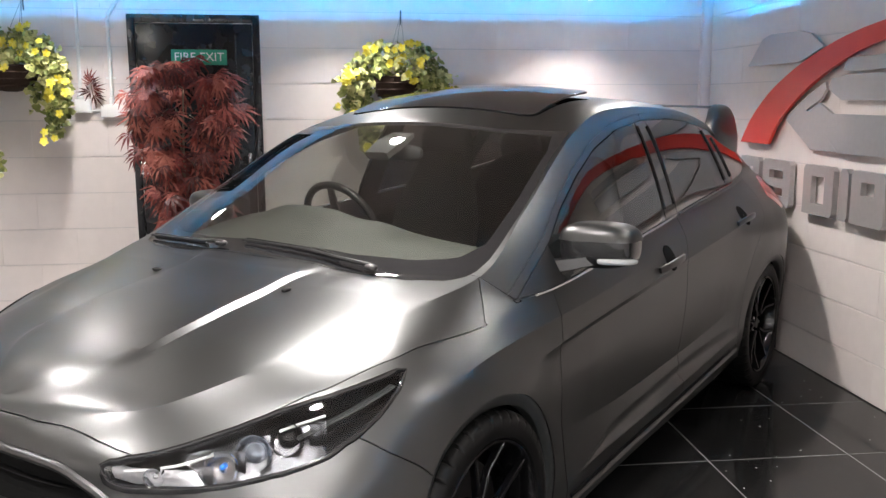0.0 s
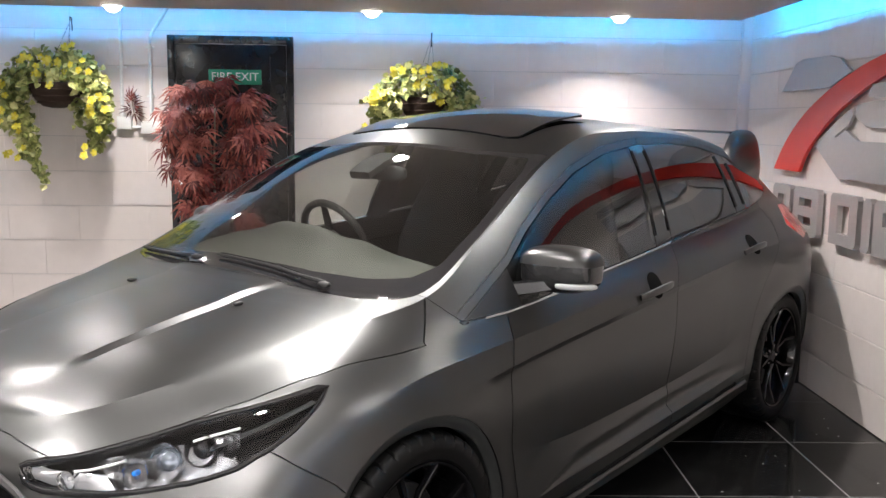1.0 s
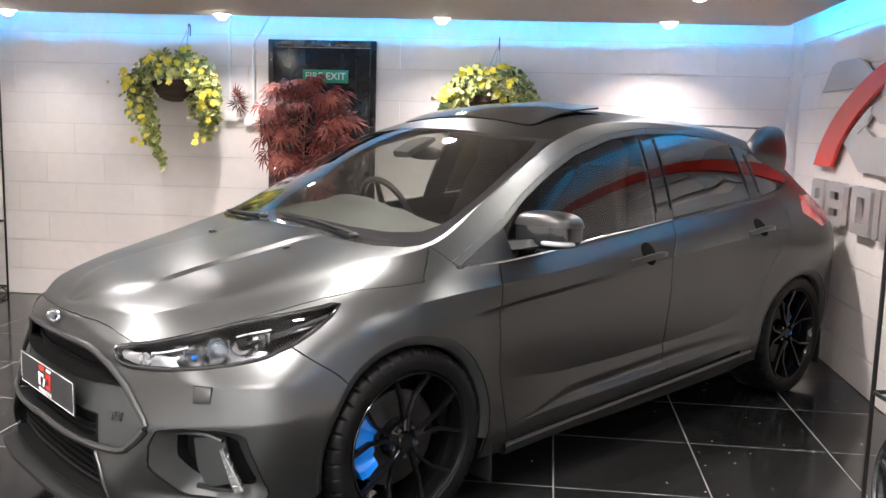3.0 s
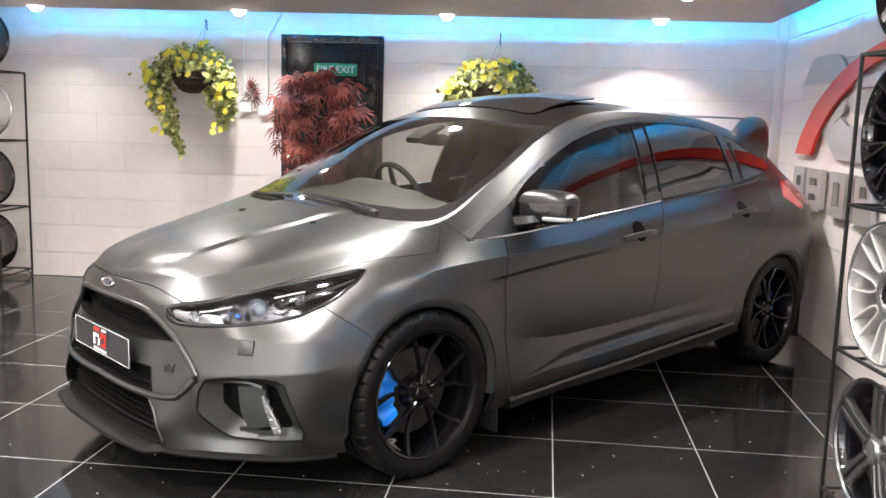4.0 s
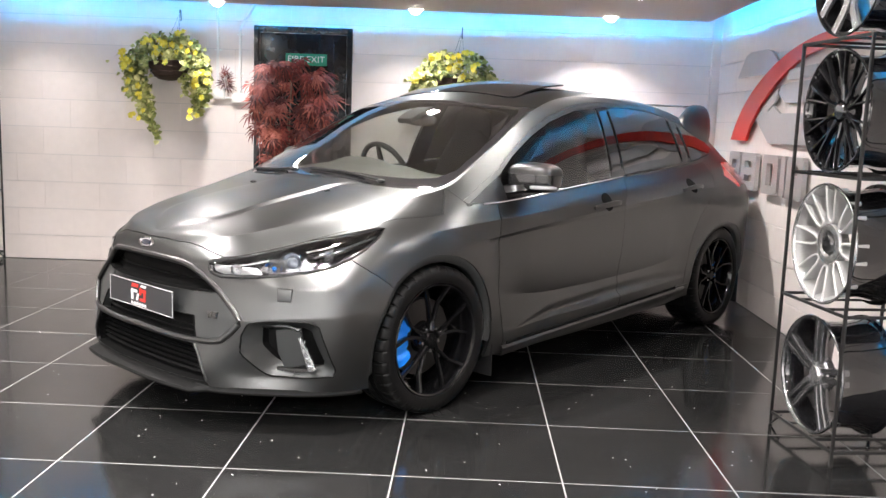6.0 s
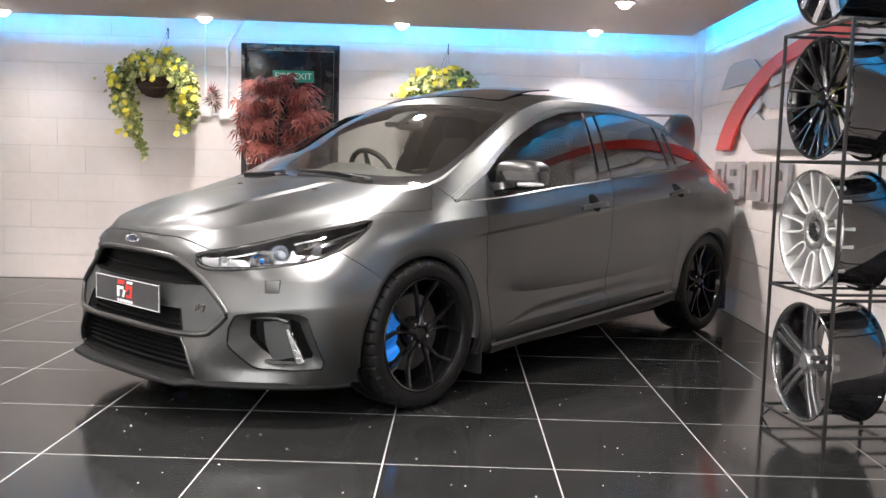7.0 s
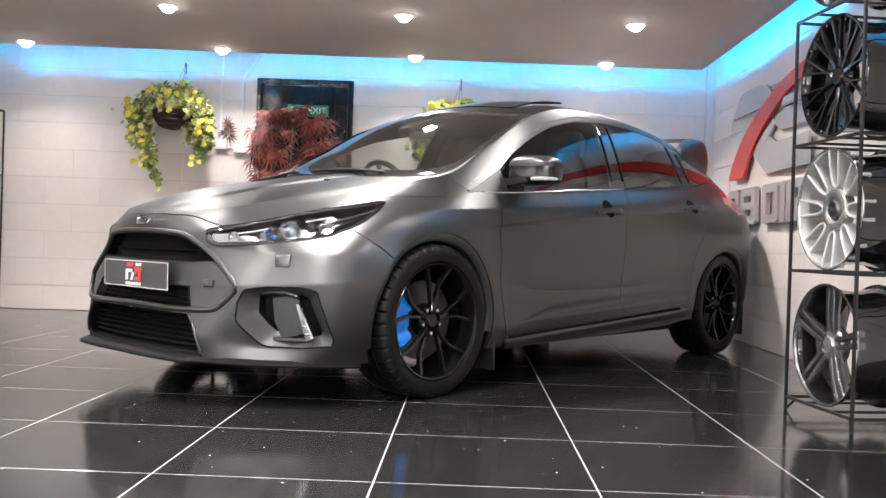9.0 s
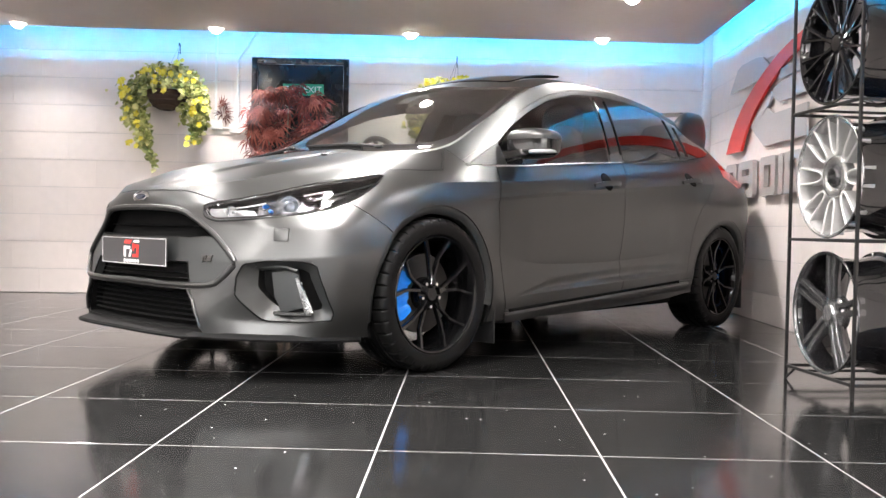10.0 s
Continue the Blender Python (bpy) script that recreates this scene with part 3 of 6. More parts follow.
TAIL = [(-2.75, .965), (-2.87, 1.05), (-3.6, 1.03), (-3.6, .90), (-2.98, .905), (-2.88, .89)]
SUNROOF = [(-1.02, -.1), (-1.02, .40), (-1.05, .445), (-1.50, .445), (-1.54, .40), (-1.54, -.1)]
SEAM_BUMPER = [(.43, .75), (.404, .694), (.364, .658), (.289, .603), (.2, .5), (0, .3)]
SEAM_DOOR = [(-.16, 1.0), (-.275, .884), (-.455, .8835), (-.435, .80), (-.417, .74), (-.42, .487), (-.467, .254), (-.47, .1)]
SEAM_B = [(-1.63, 1.2), (-1.625, .985), (-1.55, .905), (-1.485, .84), (-1.484, .568), (-1.477, .1)]
SEAM_C = [(-2.62, 1.2), (-2.62, 1.06), (-2.60, .98), (-2.50, .88), (-2.437, .834), (-2.331, .737), (-2.27, .62), (-2.2, .3), (-2.2, .1)]
SEAM_GATE = [(-2.62, 1.5), (-2.95, 1.2), (-3.15, 1.0), (-3.22, .9), (-3.22, .1)]
PILLARS = [[(-1.545, 1.40), (-1.479, .96)], [(-1.668, 1.40), (-1.625, .97)], [(-2.36, 1.40), (-2.331, 1.02)], [(-2.485, 1.40), (-2.45, 1.03)]]


def door_floor(x):
    return 0.230 + 0.049 * (-0.48 - x)


def door_top(x):
    """Height of the upper edge of the doors' window frames."""
    for (x1, z1), (x2, z2) in zip(DLO[:11], DLO[1:12]):
        if x >= x2:
            return z1 + (z2 - z1) * min((x1 - x) / (x1 - x2), 1.0) + 0.026
    return 1.19


REGIONS = []        # name, f, dom in order of precedence


def region(name, f, dom):
    REGIONS.append((name, f, dom))


def duct_split(p):
    """Positive on the side of the duct towards the grille."""
    return (0.640 + 0.42 * (0.425 - p.z) if p.z > 0.27 else 0.705) - p.y


def front_low(p):
    return p.x > 0.3 and p.z < 0.72


region("arch", lambda p: 0.368 - math.hypot(p.x, p.z - 0.322), lambda p: p.y > 0.6 and abs(p.x) < 0.6 and p.z < 0.8)
region("arch", lambda p: 0.360 - math.hypot(p.x - AXLE_R, p.z - 0.322), lambda p: p.y > 0.6 and abs(p.x - AXLE_R) < 0.6 and p.z < 0.8)
region("headlight", lambda p: polygon_depth(HEADLIGHT, p.x, p.z), lambda p: p.x > 0.1 and p.y > 0.36 and p.z < 0.83)
region("grille_side", lambda p: polygon_depth(GRILLE_SIDE, p.y, p.z), front_low)
region("grille_bar", lambda p: polygon_depth(GRILLE_BAR, p.y, p.z), front_low)
region("grille", lambda p: polygon_depth(GRILLE, p.y, p.z), front_low)
region("intake", lambda p: polygon_depth(INTAKE, p.y, p.z), front_low)
region("lip", lambda p: polygon_depth(LIP, p.y, p.z), front_low)
region("duct_hole", lambda p: polygon_depth(DUCT_HOLE, p.y, p.z), front_low)
region("duct_cheek", lambda p: min(polygon_depth(DUCT, p.y, p.z), duct_split(p)), front_low)
region("duct", lambda p: polygon_depth(DUCT, p.y, p.z), front_low)
region("tail_light", lambda p: polygon_depth(TAIL, p.x, p.z), lambda p: p.x < -2.6 and p.y > 0.38)
region("screen_clear", lambda p: polygon_depth(SCREEN_CLEAR, p.x, p.y), lambda p: p.x < 0.1 and p.z > 0.94 and p.x > -1.1)
region("screen", lambda p: polygon_depth(SCREEN, p.x, p.y), lambda p: p.x < 0.1 and p.z > 0.92 and p.x > -1.1)
region("sunroof", lambda p: polygon_depth(SUNROOF, p.x, p.y), lambda p: p.z > 1.3)


def in_glass(p):
    return polygon_depth(DLO, p.x, p.z)


def glass_dom(p):
    return p.y > 0.5 and p.z > 0.8


region("glass_all", in_glass, glass_dom)
region("hood", lambda p: polygon_depth(HOOD, p.x, p.y), lambda p: p.z > 0.66 and p.x > -0.35)
region("bumper", lambda p: side_of(SEAM_BUMPER, p.x, p.z), lambda p: p.x > -0.1 and p.z < 0.86)
region("fender", lambda p: min(side_of(SEAM_DOOR, p.x, p.z), 0.962 - p.z), lambda p: p.x > -0.9 and p.z < 1.1)
region("skirt", lambda p: door_floor(p.x) - p.z, lambda p: -2.4 < p.x < -0.3 and p.y > 0.6 and p.z < 0.6)
region("door_front", lambda p: min(side_of(SEAM_B, p.x, p.z), door_top(p.x) - p.z), lambda p: -2.0 < p.x < -0.2 and p.z < 1.44 and p.y > 0.52)
region("door_rear", lambda p: min(side_of(SEAM_C, p.x, p.z), door_top(p.x) - p.z), lambda p: -2.9 < p.x < -1.3 and p.z < 1.44 and p.y > 0.52)
region("tailgate", lambda p: -side_of(SEAM_GATE, p.x, p.z), lambda p: p.x < -2.4)
EXTRA_CUTS = [((lambda p, l=l: side_of(l, p.x, p.z)), lambda p: p.y > 0.5 and p.z > 0.9) for l in PILLARS]
EXTRA_CUTS.append((lambda p: p.x + 0.535, lambda p: p.y > 0.5 and 0.85 < p.z < 1.1))

BODY = half_body()
for _, f, dom in REGIONS:
    cut(BODY, f, dom)
for f, dom in EXTRA_CUTS:
    cut(BODY, f, dom)
BODY.normal_update()


def label_of(p):
    for name, f, dom in REGIONS:
        if dom(p) and f(p) > 0:
            if name == "glass_all":
                if p.x > -0.535:
                    return "sail"
                for k, l in enumerate(PILLARS):
                    if side_of(l, p.x, p.z) > 0:
                        return ("glass_front", "pillar_b", "glass_rear", "pillar_c")[k]
                return "glass_quarter"
            return name
    return "side" if p.z > 0.5 or p.x < -2.0 else "skirt"


FACES = {}
for face in BODY.faces:
    FACES.setdefault(label_of(face.calc_center_median()), []).append(face)


def take(names, centre=False, side=1):
    """A new bmesh with the faces of some regions: both halves welded, or the left or the right half."""
    bm = bmesh.new()
    seen = {}
    for s in ((1, -1) if centre else (side,)):
        for n in names:
            for face in FACES.get(n, ()):
                vs = []
                for v in face.verts:
                    key = (v, s)
                    if key not in seen:
                        seen[key] = bm.verts.new((v.co.x, v.co.y * s, v.co.z))
                    vs.append(seen[key])
                bm.faces.new(vs if s > 0 else vs[::-1])
    if centre:
        bmesh.ops.remove_doubles(bm, verts=[v for v in bm.verts if abs(v.co.y) < 1e-4], dist=1e-5)
    bm.normal_update()
    return bm


def edge_flange(bm, inset=0.0018, depth=0.010):
    """Draws the free edge of a panel in and turns it inward, so that panels have thickness and gaps."""
    bm.normal_update()
    push = {}
    free = [e for e in bm.edges if e.is_boundary]
    for e in free:
        f = e.link_faces[0]
        a, b = e.verts
        d = (b.co - a.co).normalized()
        n = f.normal.cross(d)
        if n.dot(f.calc_center_median() - a.co) < 0:
            n = -n
        for v in (a, b):
            push.setdefault(v, []).append(n)
    norm = {v: v.normal.copy() for v in push}
    for v, ns in push.items():
        q = Vector((0, 0, 0))
        for n in ns:
            q += n
        if q.length > 1e-6:
            v.co += q.normalized() * inset
    if depth:
        low = {v: bm.verts.new(v.co - norm[v] * depth) for v in push}
        for e in free:
            a, b = e.verts
            f = e.link_faces[0]
            loop = [l for l in f.loops if l.edge == e][0]
            a, b = loop.vert, loop.link_loop_next.vert
            bm.faces.new((b, a, low[a], low[b]))
    return bm


def pan(names, back, side=1, centre=False, along=None, rim_at=0.002):
    """A hollow behind an opening: its floor pushed back and walls up to the edge."""
    bm = take(names, centre, side)
    norm = {v: v.normal.copy() for v in bm.verts}
    free = [e for e in bm.edges if e.is_boundary]
    rim = {}
    for e in free:
        loop = e.link_loops[0]
        for v in e.verts:
            if v not in rim:
                rim[v] = bm.verts.new(v.co - norm[v] * rim_at)
    for e in free:
        loop = e.link_loops[0]
        a, b = loop.vert, loop.link_loop_next.vert
        bm.faces.new((b, a, rim[a], rim[b]))
    for v, n in norm.items():
        v.co -= (along if along is not None else n) * back
    bm.normal_update()
    return bm


def outline(names, side=1, centre=False):
    """The free edge of regions as ordered loops of points with normals."""
    bm = take(names, centre, side)
    free = {e for e in bm.edges if e.is_boundary and not all(abs(v.co.y) < 1e-4 for v in e.verts)}
    loops = []
    while free:
        ends = [e for e in free if any(sum(1 for q in v.link_edges if q in free) == 1 for v in e.verts)]
        e = ends[0] if ends else next(iter(free))
        free.discard(e)
        v0, v1 = e.verts
        if ends and sum(1 for q in v1.link_edges if q in free) == 0:
            v0, v1 = v1, v0
        chain = [v0, v1]
        while True:
            nxt = [q for q in chain[-1].link_edges if q in free]
            if not nxt:
                break
            free.discard(nxt[0])
            chain.append(nxt[0].other_vert(chain[-1]))
        loops.append([(v.co.copy(), v.normal.copy()) for v in chain])
    bm.free()
    loops.sort(key=len, reverse=True)
    return loops


def thin(loop, step):
    """Every point of a loop that lies at least step from the one before."""
    out = [loop[0]]
    for q in loop[1:]:
        if (q[0] - out[-1][0]).length >= step:
            out.append(q)
    return out


# painted panels
part("hood", edge_flange(take(["hood"], True)), M_PAINT, car, sharp=15)
bumper = part("front_bumper", edge_flange(take(["bumper"], True)), M_PAINT, car)
DOORS = {}
for s in (1, -1):
    part("fender", edge_flange(take(["fender"], side=s)), M_PAINT, car, sharp=12)
    DOORS[s, 0] = part("front_door", edge_flange(take(["door_front"], side=s)), M_PAINT, car, sharp=9)
    DOORS[s, 1] = part("rear_door", edge_flange(take(["door_rear"], side=s)), M_PAINT, car, sharp=9)
    part("side_skirt", edge_flange(take(["skirt"], side=s)), M_PAINT, car)
part("body_shell", edge_flange(take(["side"], True), 0.0, 0.012), M_PAINT, car, sharp=14)
part("tailgate", edge_flange(take(["tailgate"], True)), M_PAINT, car)
# dark lining under all panels
bm = take(["hood", "bumper", "fender", "door_front", "door_rear", "skirt", "side", "tailgate", "sail", "pillar_b", "pillar_c"], True)
norms = {v: v.normal.copy() for v in bm.verts}
for v, n in norms.items():
    v.co -= n * 0.014
part("inner_lining", bm, material("dark_trim_fabric", (0.022, 0.022, 0.023), 0.85, noise_scale=200, noise_amount=0.2), car, "black inner lining")
# glass
part("windscreen", take(["screen_clear"], True), M_GLASS, car, "clear laminated windscreen")
part("windscreen_border", take(["screen"], True), M_BLACK_GLOSS, car, "black printed glass border")
for s in (1, -1):
    part("front_window", edge_flange(take(["glass_front"], side=s), 0.004, 0), M_GLASS, DOORS[s, 0], "lightly tinted side glass")
    part("rear_window", edge_flange(take(["glass_rear"], side=s), 0.004, 0), M_PRIVACY, DOORS[s, 1], "dark privacy glass")
    part("quarter_window", edge_flange(take(["glass_quarter"], side=s), 0.004, 0), M_PRIVACY, car, "dark privacy glass")
    part("window_pillar", edge_flange(take(["pillar_b"], side=s), 0.002, 0.004), M_BLACK_GLOSS, car, "gloss black pillar trim")
    part("window_pillar", edge_flange(take(["pillar_c"], side=s), 0.002, 0.004), M_BLACK_GLOSS, car, "gloss black pillar trim")
    part("mirror_sail", edge_flange(take(["sail"], side=s), 0.003, 0.004), M_BLACK_SATIN, car, "black triangular window corner")
    part("tail_light", edge_flange(take(["tail_light"], side=s), 0.002, 0.012), material("red_tail_lens", (0.45, 0.012, 0.01), 0.12, coat=0.5), car, "red rear lamp lens")


# ---- the car's details ----
from mathutils.bvhtree import BVHTree

SKIN = BVHTree.FromBMesh(half_body())
M_GUNMETAL = material("satin_gunmetal_plastic", (0.055, 0.058, 0.058), 0.38, metal=0.6, noise_scale=600, noise_amount=0.08)
M_LENS = glass_material("clear_lens", (0.93, 0.94, 0.95))
M_BLUE = material("caliper_blue", (0.006, 0.22, 0.80), 0.3, coat=0.4, noise_scale=60, noise_amount=0.05)
M_STEEL = material("brake_steel", (0.09, 0.087, 0.085), 0.4, metal=1.0, noise_scale=90, noise_amount=0.12)
M_BLACK_WHEEL = material("satin_black_wheel", (0.004, 0.004, 0.0044), 0.11, spec=0.5, noise_scale=80, noise_amount=0.1)
M_WHITE = material("white_print", (0.82, 0.82, 0.82), 0.4)
M_RED = material("red_print", (0.62, 0.035, 0.025), 0.4)
M_PLATE = material("display_plate_black", (0.03, 0.03, 0.032), 0.3, noise_scale=40, noise_amount=0.1)
M_DASH = material("soft_dashboard_plastic", (0.031, 0.031, 0.027), 0.65, noise_scale=40, noise_amount=0.12)
M_SEAT = material("black_seat_cloth", (0.02, 0.02, 0.021), 0.8, noise_scale=30, noise_amount=0.2)
M_DARK_BAR = material("matt_black_mesh", (0.005, 0.005, 0.005), 0.6, spec=0.16, noise_scale=200, noise_amount=0.2)
M_CLEAR = material("clear_indicator", (0.50, 0.51, 0.52), 0.16, metal=0.45, coat=0.6, bump=0.4, bump_scale=60)
M_CHROME_SOFT = material("lamp_chrome", (0.24, 0.245, 0.255), 0.26, metal=1.0, bump=0.5, bump_scale=90)
M_CRYSTAL = material("faceted_lamp_chrome", (0.50, 0.51, 0.52), 0.14, metal=0.8, coat=0.4, bump=1.0, bump_scale=75)


def skin_front(y, z, s=1):
    """The point of the body skin that faces ahead at (y, z)."""
    hit, n, _, _ = SKIN.ray_cast(Vector((2.0, abs(y), z)), Vector((-1, 0, 0)))
    return (Vector((hit.x, y, z)), Vector((n.x, n.y * (1 if y >= 0 else -1), n.z))) if hit else (Vector((0.9, y, z)), Vector((1, 0, 0)))


def skin_side(x, z, s=1):
    hit, n, _, _ = SKIN.ray_cast(Vector((x, 2.0, z)), Vector((0, -1, 0)))
    return (Vector((x, hit.y * s, z)), Vector((n.x, n.y * s, n.z))) if hit else (Vector((x, 0.88 * s, z)), Vector((0, s, 0)))


def skin_top(x, y):
    hit, n, _, _ = SKIN.ray_cast(Vector((x, abs(y), 3.0)), Vector((0, 0, -1)))
    return (Vector((x, y, hit.z)), Vector((n.x, n.y * (1 if y >= 0 else -1), n.z))) if hit else (Vector((x, y, 0.9)), Vector((0, 0, 1)))


def bar_along(bm, pts, w, h, lift=0.0):
    tube(bm, [p + n * lift for p, n in pts], 0.01, 8, False, (w, h))


# grille
GR = ["grille", "grille_side", "grille_bar"]
grille = part("grille", pan(["grille"], 0.05, centre=True, along=Vector((1, 0, 0))), M_DARK, car, "black honeycomb grille opening")
bm = bmesh.new()
for loop in outline(GR, 1, True)[:1]:
    pts = thin(loop, 0.012)
    tube(bm, [p + n * 0.002 for p, n in pts], 0.008, 8, True, (0.010, 0.012))
part("grille_surround", bm, M_PAINT, grille, "satin grey raised grille frame")
for z, half in ((.588, .39), (.384, .39), (.404, .36)):
    bm = bmesh.new()
    pts = []
    for k in range(-8, 9):
        p, n = skin_front(half * k / 8, z)
        pts.append(p - Vector((0.042, 0, 0)))
    tube(bm, pts, 0.003, 6, False, (0.008, 0.002))
    part("grille_bar", bm, M_DARK_BAR, grille)
for s in (1, -1):
    bm = take(["grille_side"], side=s)
    for v in bm.verts:
        v.co -= v.normal * 0.008
    part("grille_cheek", edge_flange(bm, 0.001, 0.03), M_GUNMETAL, grille, "smooth dark grey grille side panel")
bm = take(["grille_bar"], True)
for v in bm.verts:
    v.co -= v.normal * 0.010
part("plate_carrier", edge_flange(bm, 0.001, 0.03), M_GUNMETAL, grille)
# small raised emblem on the left cheek, as plain bars
bm = bmesh.new()
c, n = skin_front(.445, .468)
for dy, dz, w, h in ((-.014, .008, .011, .004), (-.017, -.006, .004, .009), (.012, .009, .012, .004), (.012, 0, .011, .0035), (.012, -.009, .012, .004), (-.006, -.004, .004, .008)):
    p, n = skin_front(.445 + dy, .468 + dz)
    m = look(p - n * 0.004, p + n)
    box(bm, -w, w, -h, h, -0.004, 0.004, 0.001, Matrix.Translation(p - n * 0.005) @ (-n).to_track_quat("-Z", "Y").to_matrix().to_4x4())
part("grille_emblem", bm, M_STEEL, grille, "small brushed silver emblem of plain bars")
# display plate with plain logo shapes
pl = part("number_plate", bmesh.new(), M_PLATE, car, "black show plate with red and white bars")
PL = Matrix.Translation((0.872, 0, 0.482)) @ pose(0, 0, 0, 90, 0, 90)      # local x = car's left, y up, z ahead
bm = bmesh.new()
box(bm, -.26, .26, -.0555, .0555, -0.004, 0.0, 0.003)
bmesh.ops.transform(bm, matrix=PL, verts=bm.verts[:])
bm.to_mesh(pl.data)
pl.data.materials.append(M_PLATE)


def on_plate(name, rects, mat, lift=0.0012):
    bm = bmesh.new()
    for x0, x1, y0, y1, slant in rects:
        vs = [bm.verts.new((x0 + slant * 0, y0, lift)), bm.verts.new((x1, y0, lift)), bm.verts.new((x1 + slant, y1, lift)), bm.verts.new((x0 + slant, y1, lift))]
        f = bm.faces.new(vs)
    r = bmesh.ops.extrude_face_region(bm, geom=bm.faces[:])
    for v in r["geom"]:
        if isinstance(v, bmesh.types.BMVert):
            v.co.z += 0.0008
    bmesh.ops.recalc_face_normals(bm, faces=bm.faces[:])
    bmesh.ops.transform(bm, matrix=PL, verts=bm.verts[:])
    part(name, bm, mat, pl, smooth=False)


on_plate("plate_border", [(-.258, .258, .0512, .0535, 0), (-.258, .258, -.0535, -.0512, 0), (.2556, .258, -.0512, .0512, 0), (-.258, -.2556, -.0512, .0512, 0)], M_WHITE)
for q in [(-.072, -.018, .028, .044, .008), (.0, .050, .012, .026, .0), (.030, .046, -.020, .012, 0), (-.002, .046, -.026, -.014, 0), (-.004, .012, .0, .03, 0)]:
    on_plate("logo_shape", [q], M_RED)
for q in [(-.074, -.056, -.026, .012, 0), (-.074, -.022, .006, .018, 0), (-.034, -.018, -.026, .004, .012), (.004, .048, .034, .044, .006)]:
    on_plate("logo_shape", [q], M_WHITE, 0.0014)
for k in range(6):
    on_plate("plate_bar", [(-.072 + k * .0215, -.072 + k * .0215 + .014, -.047, -.035, 0)], M_WHITE)
# nose badge
p, n = skin_front(0, .704)
badge = bmesh.new()
lathe(badge, [(0.001, .004), (.040, .004), (.048, .008), (.054, .006), (.056, 0), (.001, 0)], 32, "Z")
for v in badge.verts:
    v.co.y *= 0.42
bmesh.ops.transform(badge, matrix=Matrix.Translation(p + n * 0.001) @ n.to_track_quat("Z", "Y").to_matrix().to_4x4(), verts=badge.verts[:])
bd = part("nose_badge", badge, M_CHROME, car, "oval chrome and blue nose badge")
bm = bmesh.new()
lathe(bm, [(0.001, .0075), (.032, .0065), (.037, .003)], 32, "Z")
for v in bm.verts:
    v.co.y *= 0.36
bmesh.ops.transform(bm, matrix=Matrix.Translation(p + n * 0.001) @ n.to_track_quat("Z", "Y").to_matrix().to_4x4(), verts=bm.verts[:])
part("badge_field", bm, material("badge_blue", (0.016, 0.020, 0.034), 0.25, coat=0.2), bd, "dark blue oval field")

# lower intake and splitter
intake = part("lower_intake", pan(["intake"], 0.07, centre=True, along=Vector((1, 0, 0))), M_DARK, car, "black lower air intake")
for z in (.225, .245, .265, .285, .305, .325):
    bm = bmesh.new()
    half = .40 - (.35 - z) * -.18
    tube(bm, [skin_front(half * k / 8, z)[0] - Vector((0.045, 0, 0)) for k in range(-8, 9)], 0.003, 6, False, (0.010, 0.003))
    part("intake_bar", bm, M_DARK_BAR, intake)


def bottom_edge(t):
    """The plan of the front bumper's lower edge, t from -1 to 1."""
    n = int(round(abs(t) * 4.0 * NU))
    q = GRID[min(n, len(GRID) - 1), 0]
    return Vector((q[0], q[1] * (1 if t >= 0 else -1), q[2]))


bm = bmesh.new()
pts = [bottom_edge(k / 36) for k in range(-44, 45)]
rings = []
for k, p in enumerate(pts):
    a, b = pts[max(k - 1, 0)], pts[min(k + 1, len(pts) - 1)]
    d = (b - a).normalized()
    out = Vector((-d.y, d.x, 0))
    if out.x < 0:
        out = -out
    if out.dot(Vector((1, 0, 0))) < 0.15 and abs(out.y) > 0.9:
        out = Vector((0, 1 if p.y > 0 else -1, 0))
    y = abs(p.y)
    reach = 0.045 - 0.043 * smooth_step((y - 0.405) / 0.05)
    drop = 0.0
    rings.append([bm.verts.new(p + out * 0.0 + Vector((0, 0, 0.012))), bm.verts.new(p + out * reach + Vector((0, 0, 0.000))), bm.verts.new(p + out * (reach + 0.004) + Vector((0, 0, -0.008))),
                  bm.verts.new(p + out * reach + Vector((0, 0, -0.016))), bm.verts.new(p - out * 0.05 + Vector((0, 0, -0.018)))])
for a, b in zip(rings, rings[1:]):
    for k in range(4):
        bm.faces.new((a[k], b[k], b[k + 1], a[k + 1]))
bmesh.ops.recalc_face_normals(bm, faces=bm.faces[:])
part("front_splitter", bm, M_DARK_BAR, car, "black front splitter lip")

for s in (1, -1):
    bm = bmesh.new()
    pts = []
    for q, w in zip(INTAKE[1:5], INTAKE[2:6]):
        for k in range(4):
            p, n = skin_front((q[0] + (w[0] - q[0]) * k / 4) * s, q[1] + (w[1] - q[1]) * k / 4)
            pts.append(p + n * .001)
    tube(bm, pts, 0.006, 8)
    part("intake_edge", bm, M_PAINT, intake, "satin grey rolled intake edge")

part("splitter_face", edge_flange(take(["lip"], True), 0.0, 0.004), M_DARK_BAR, car, "black face under the lower intake")

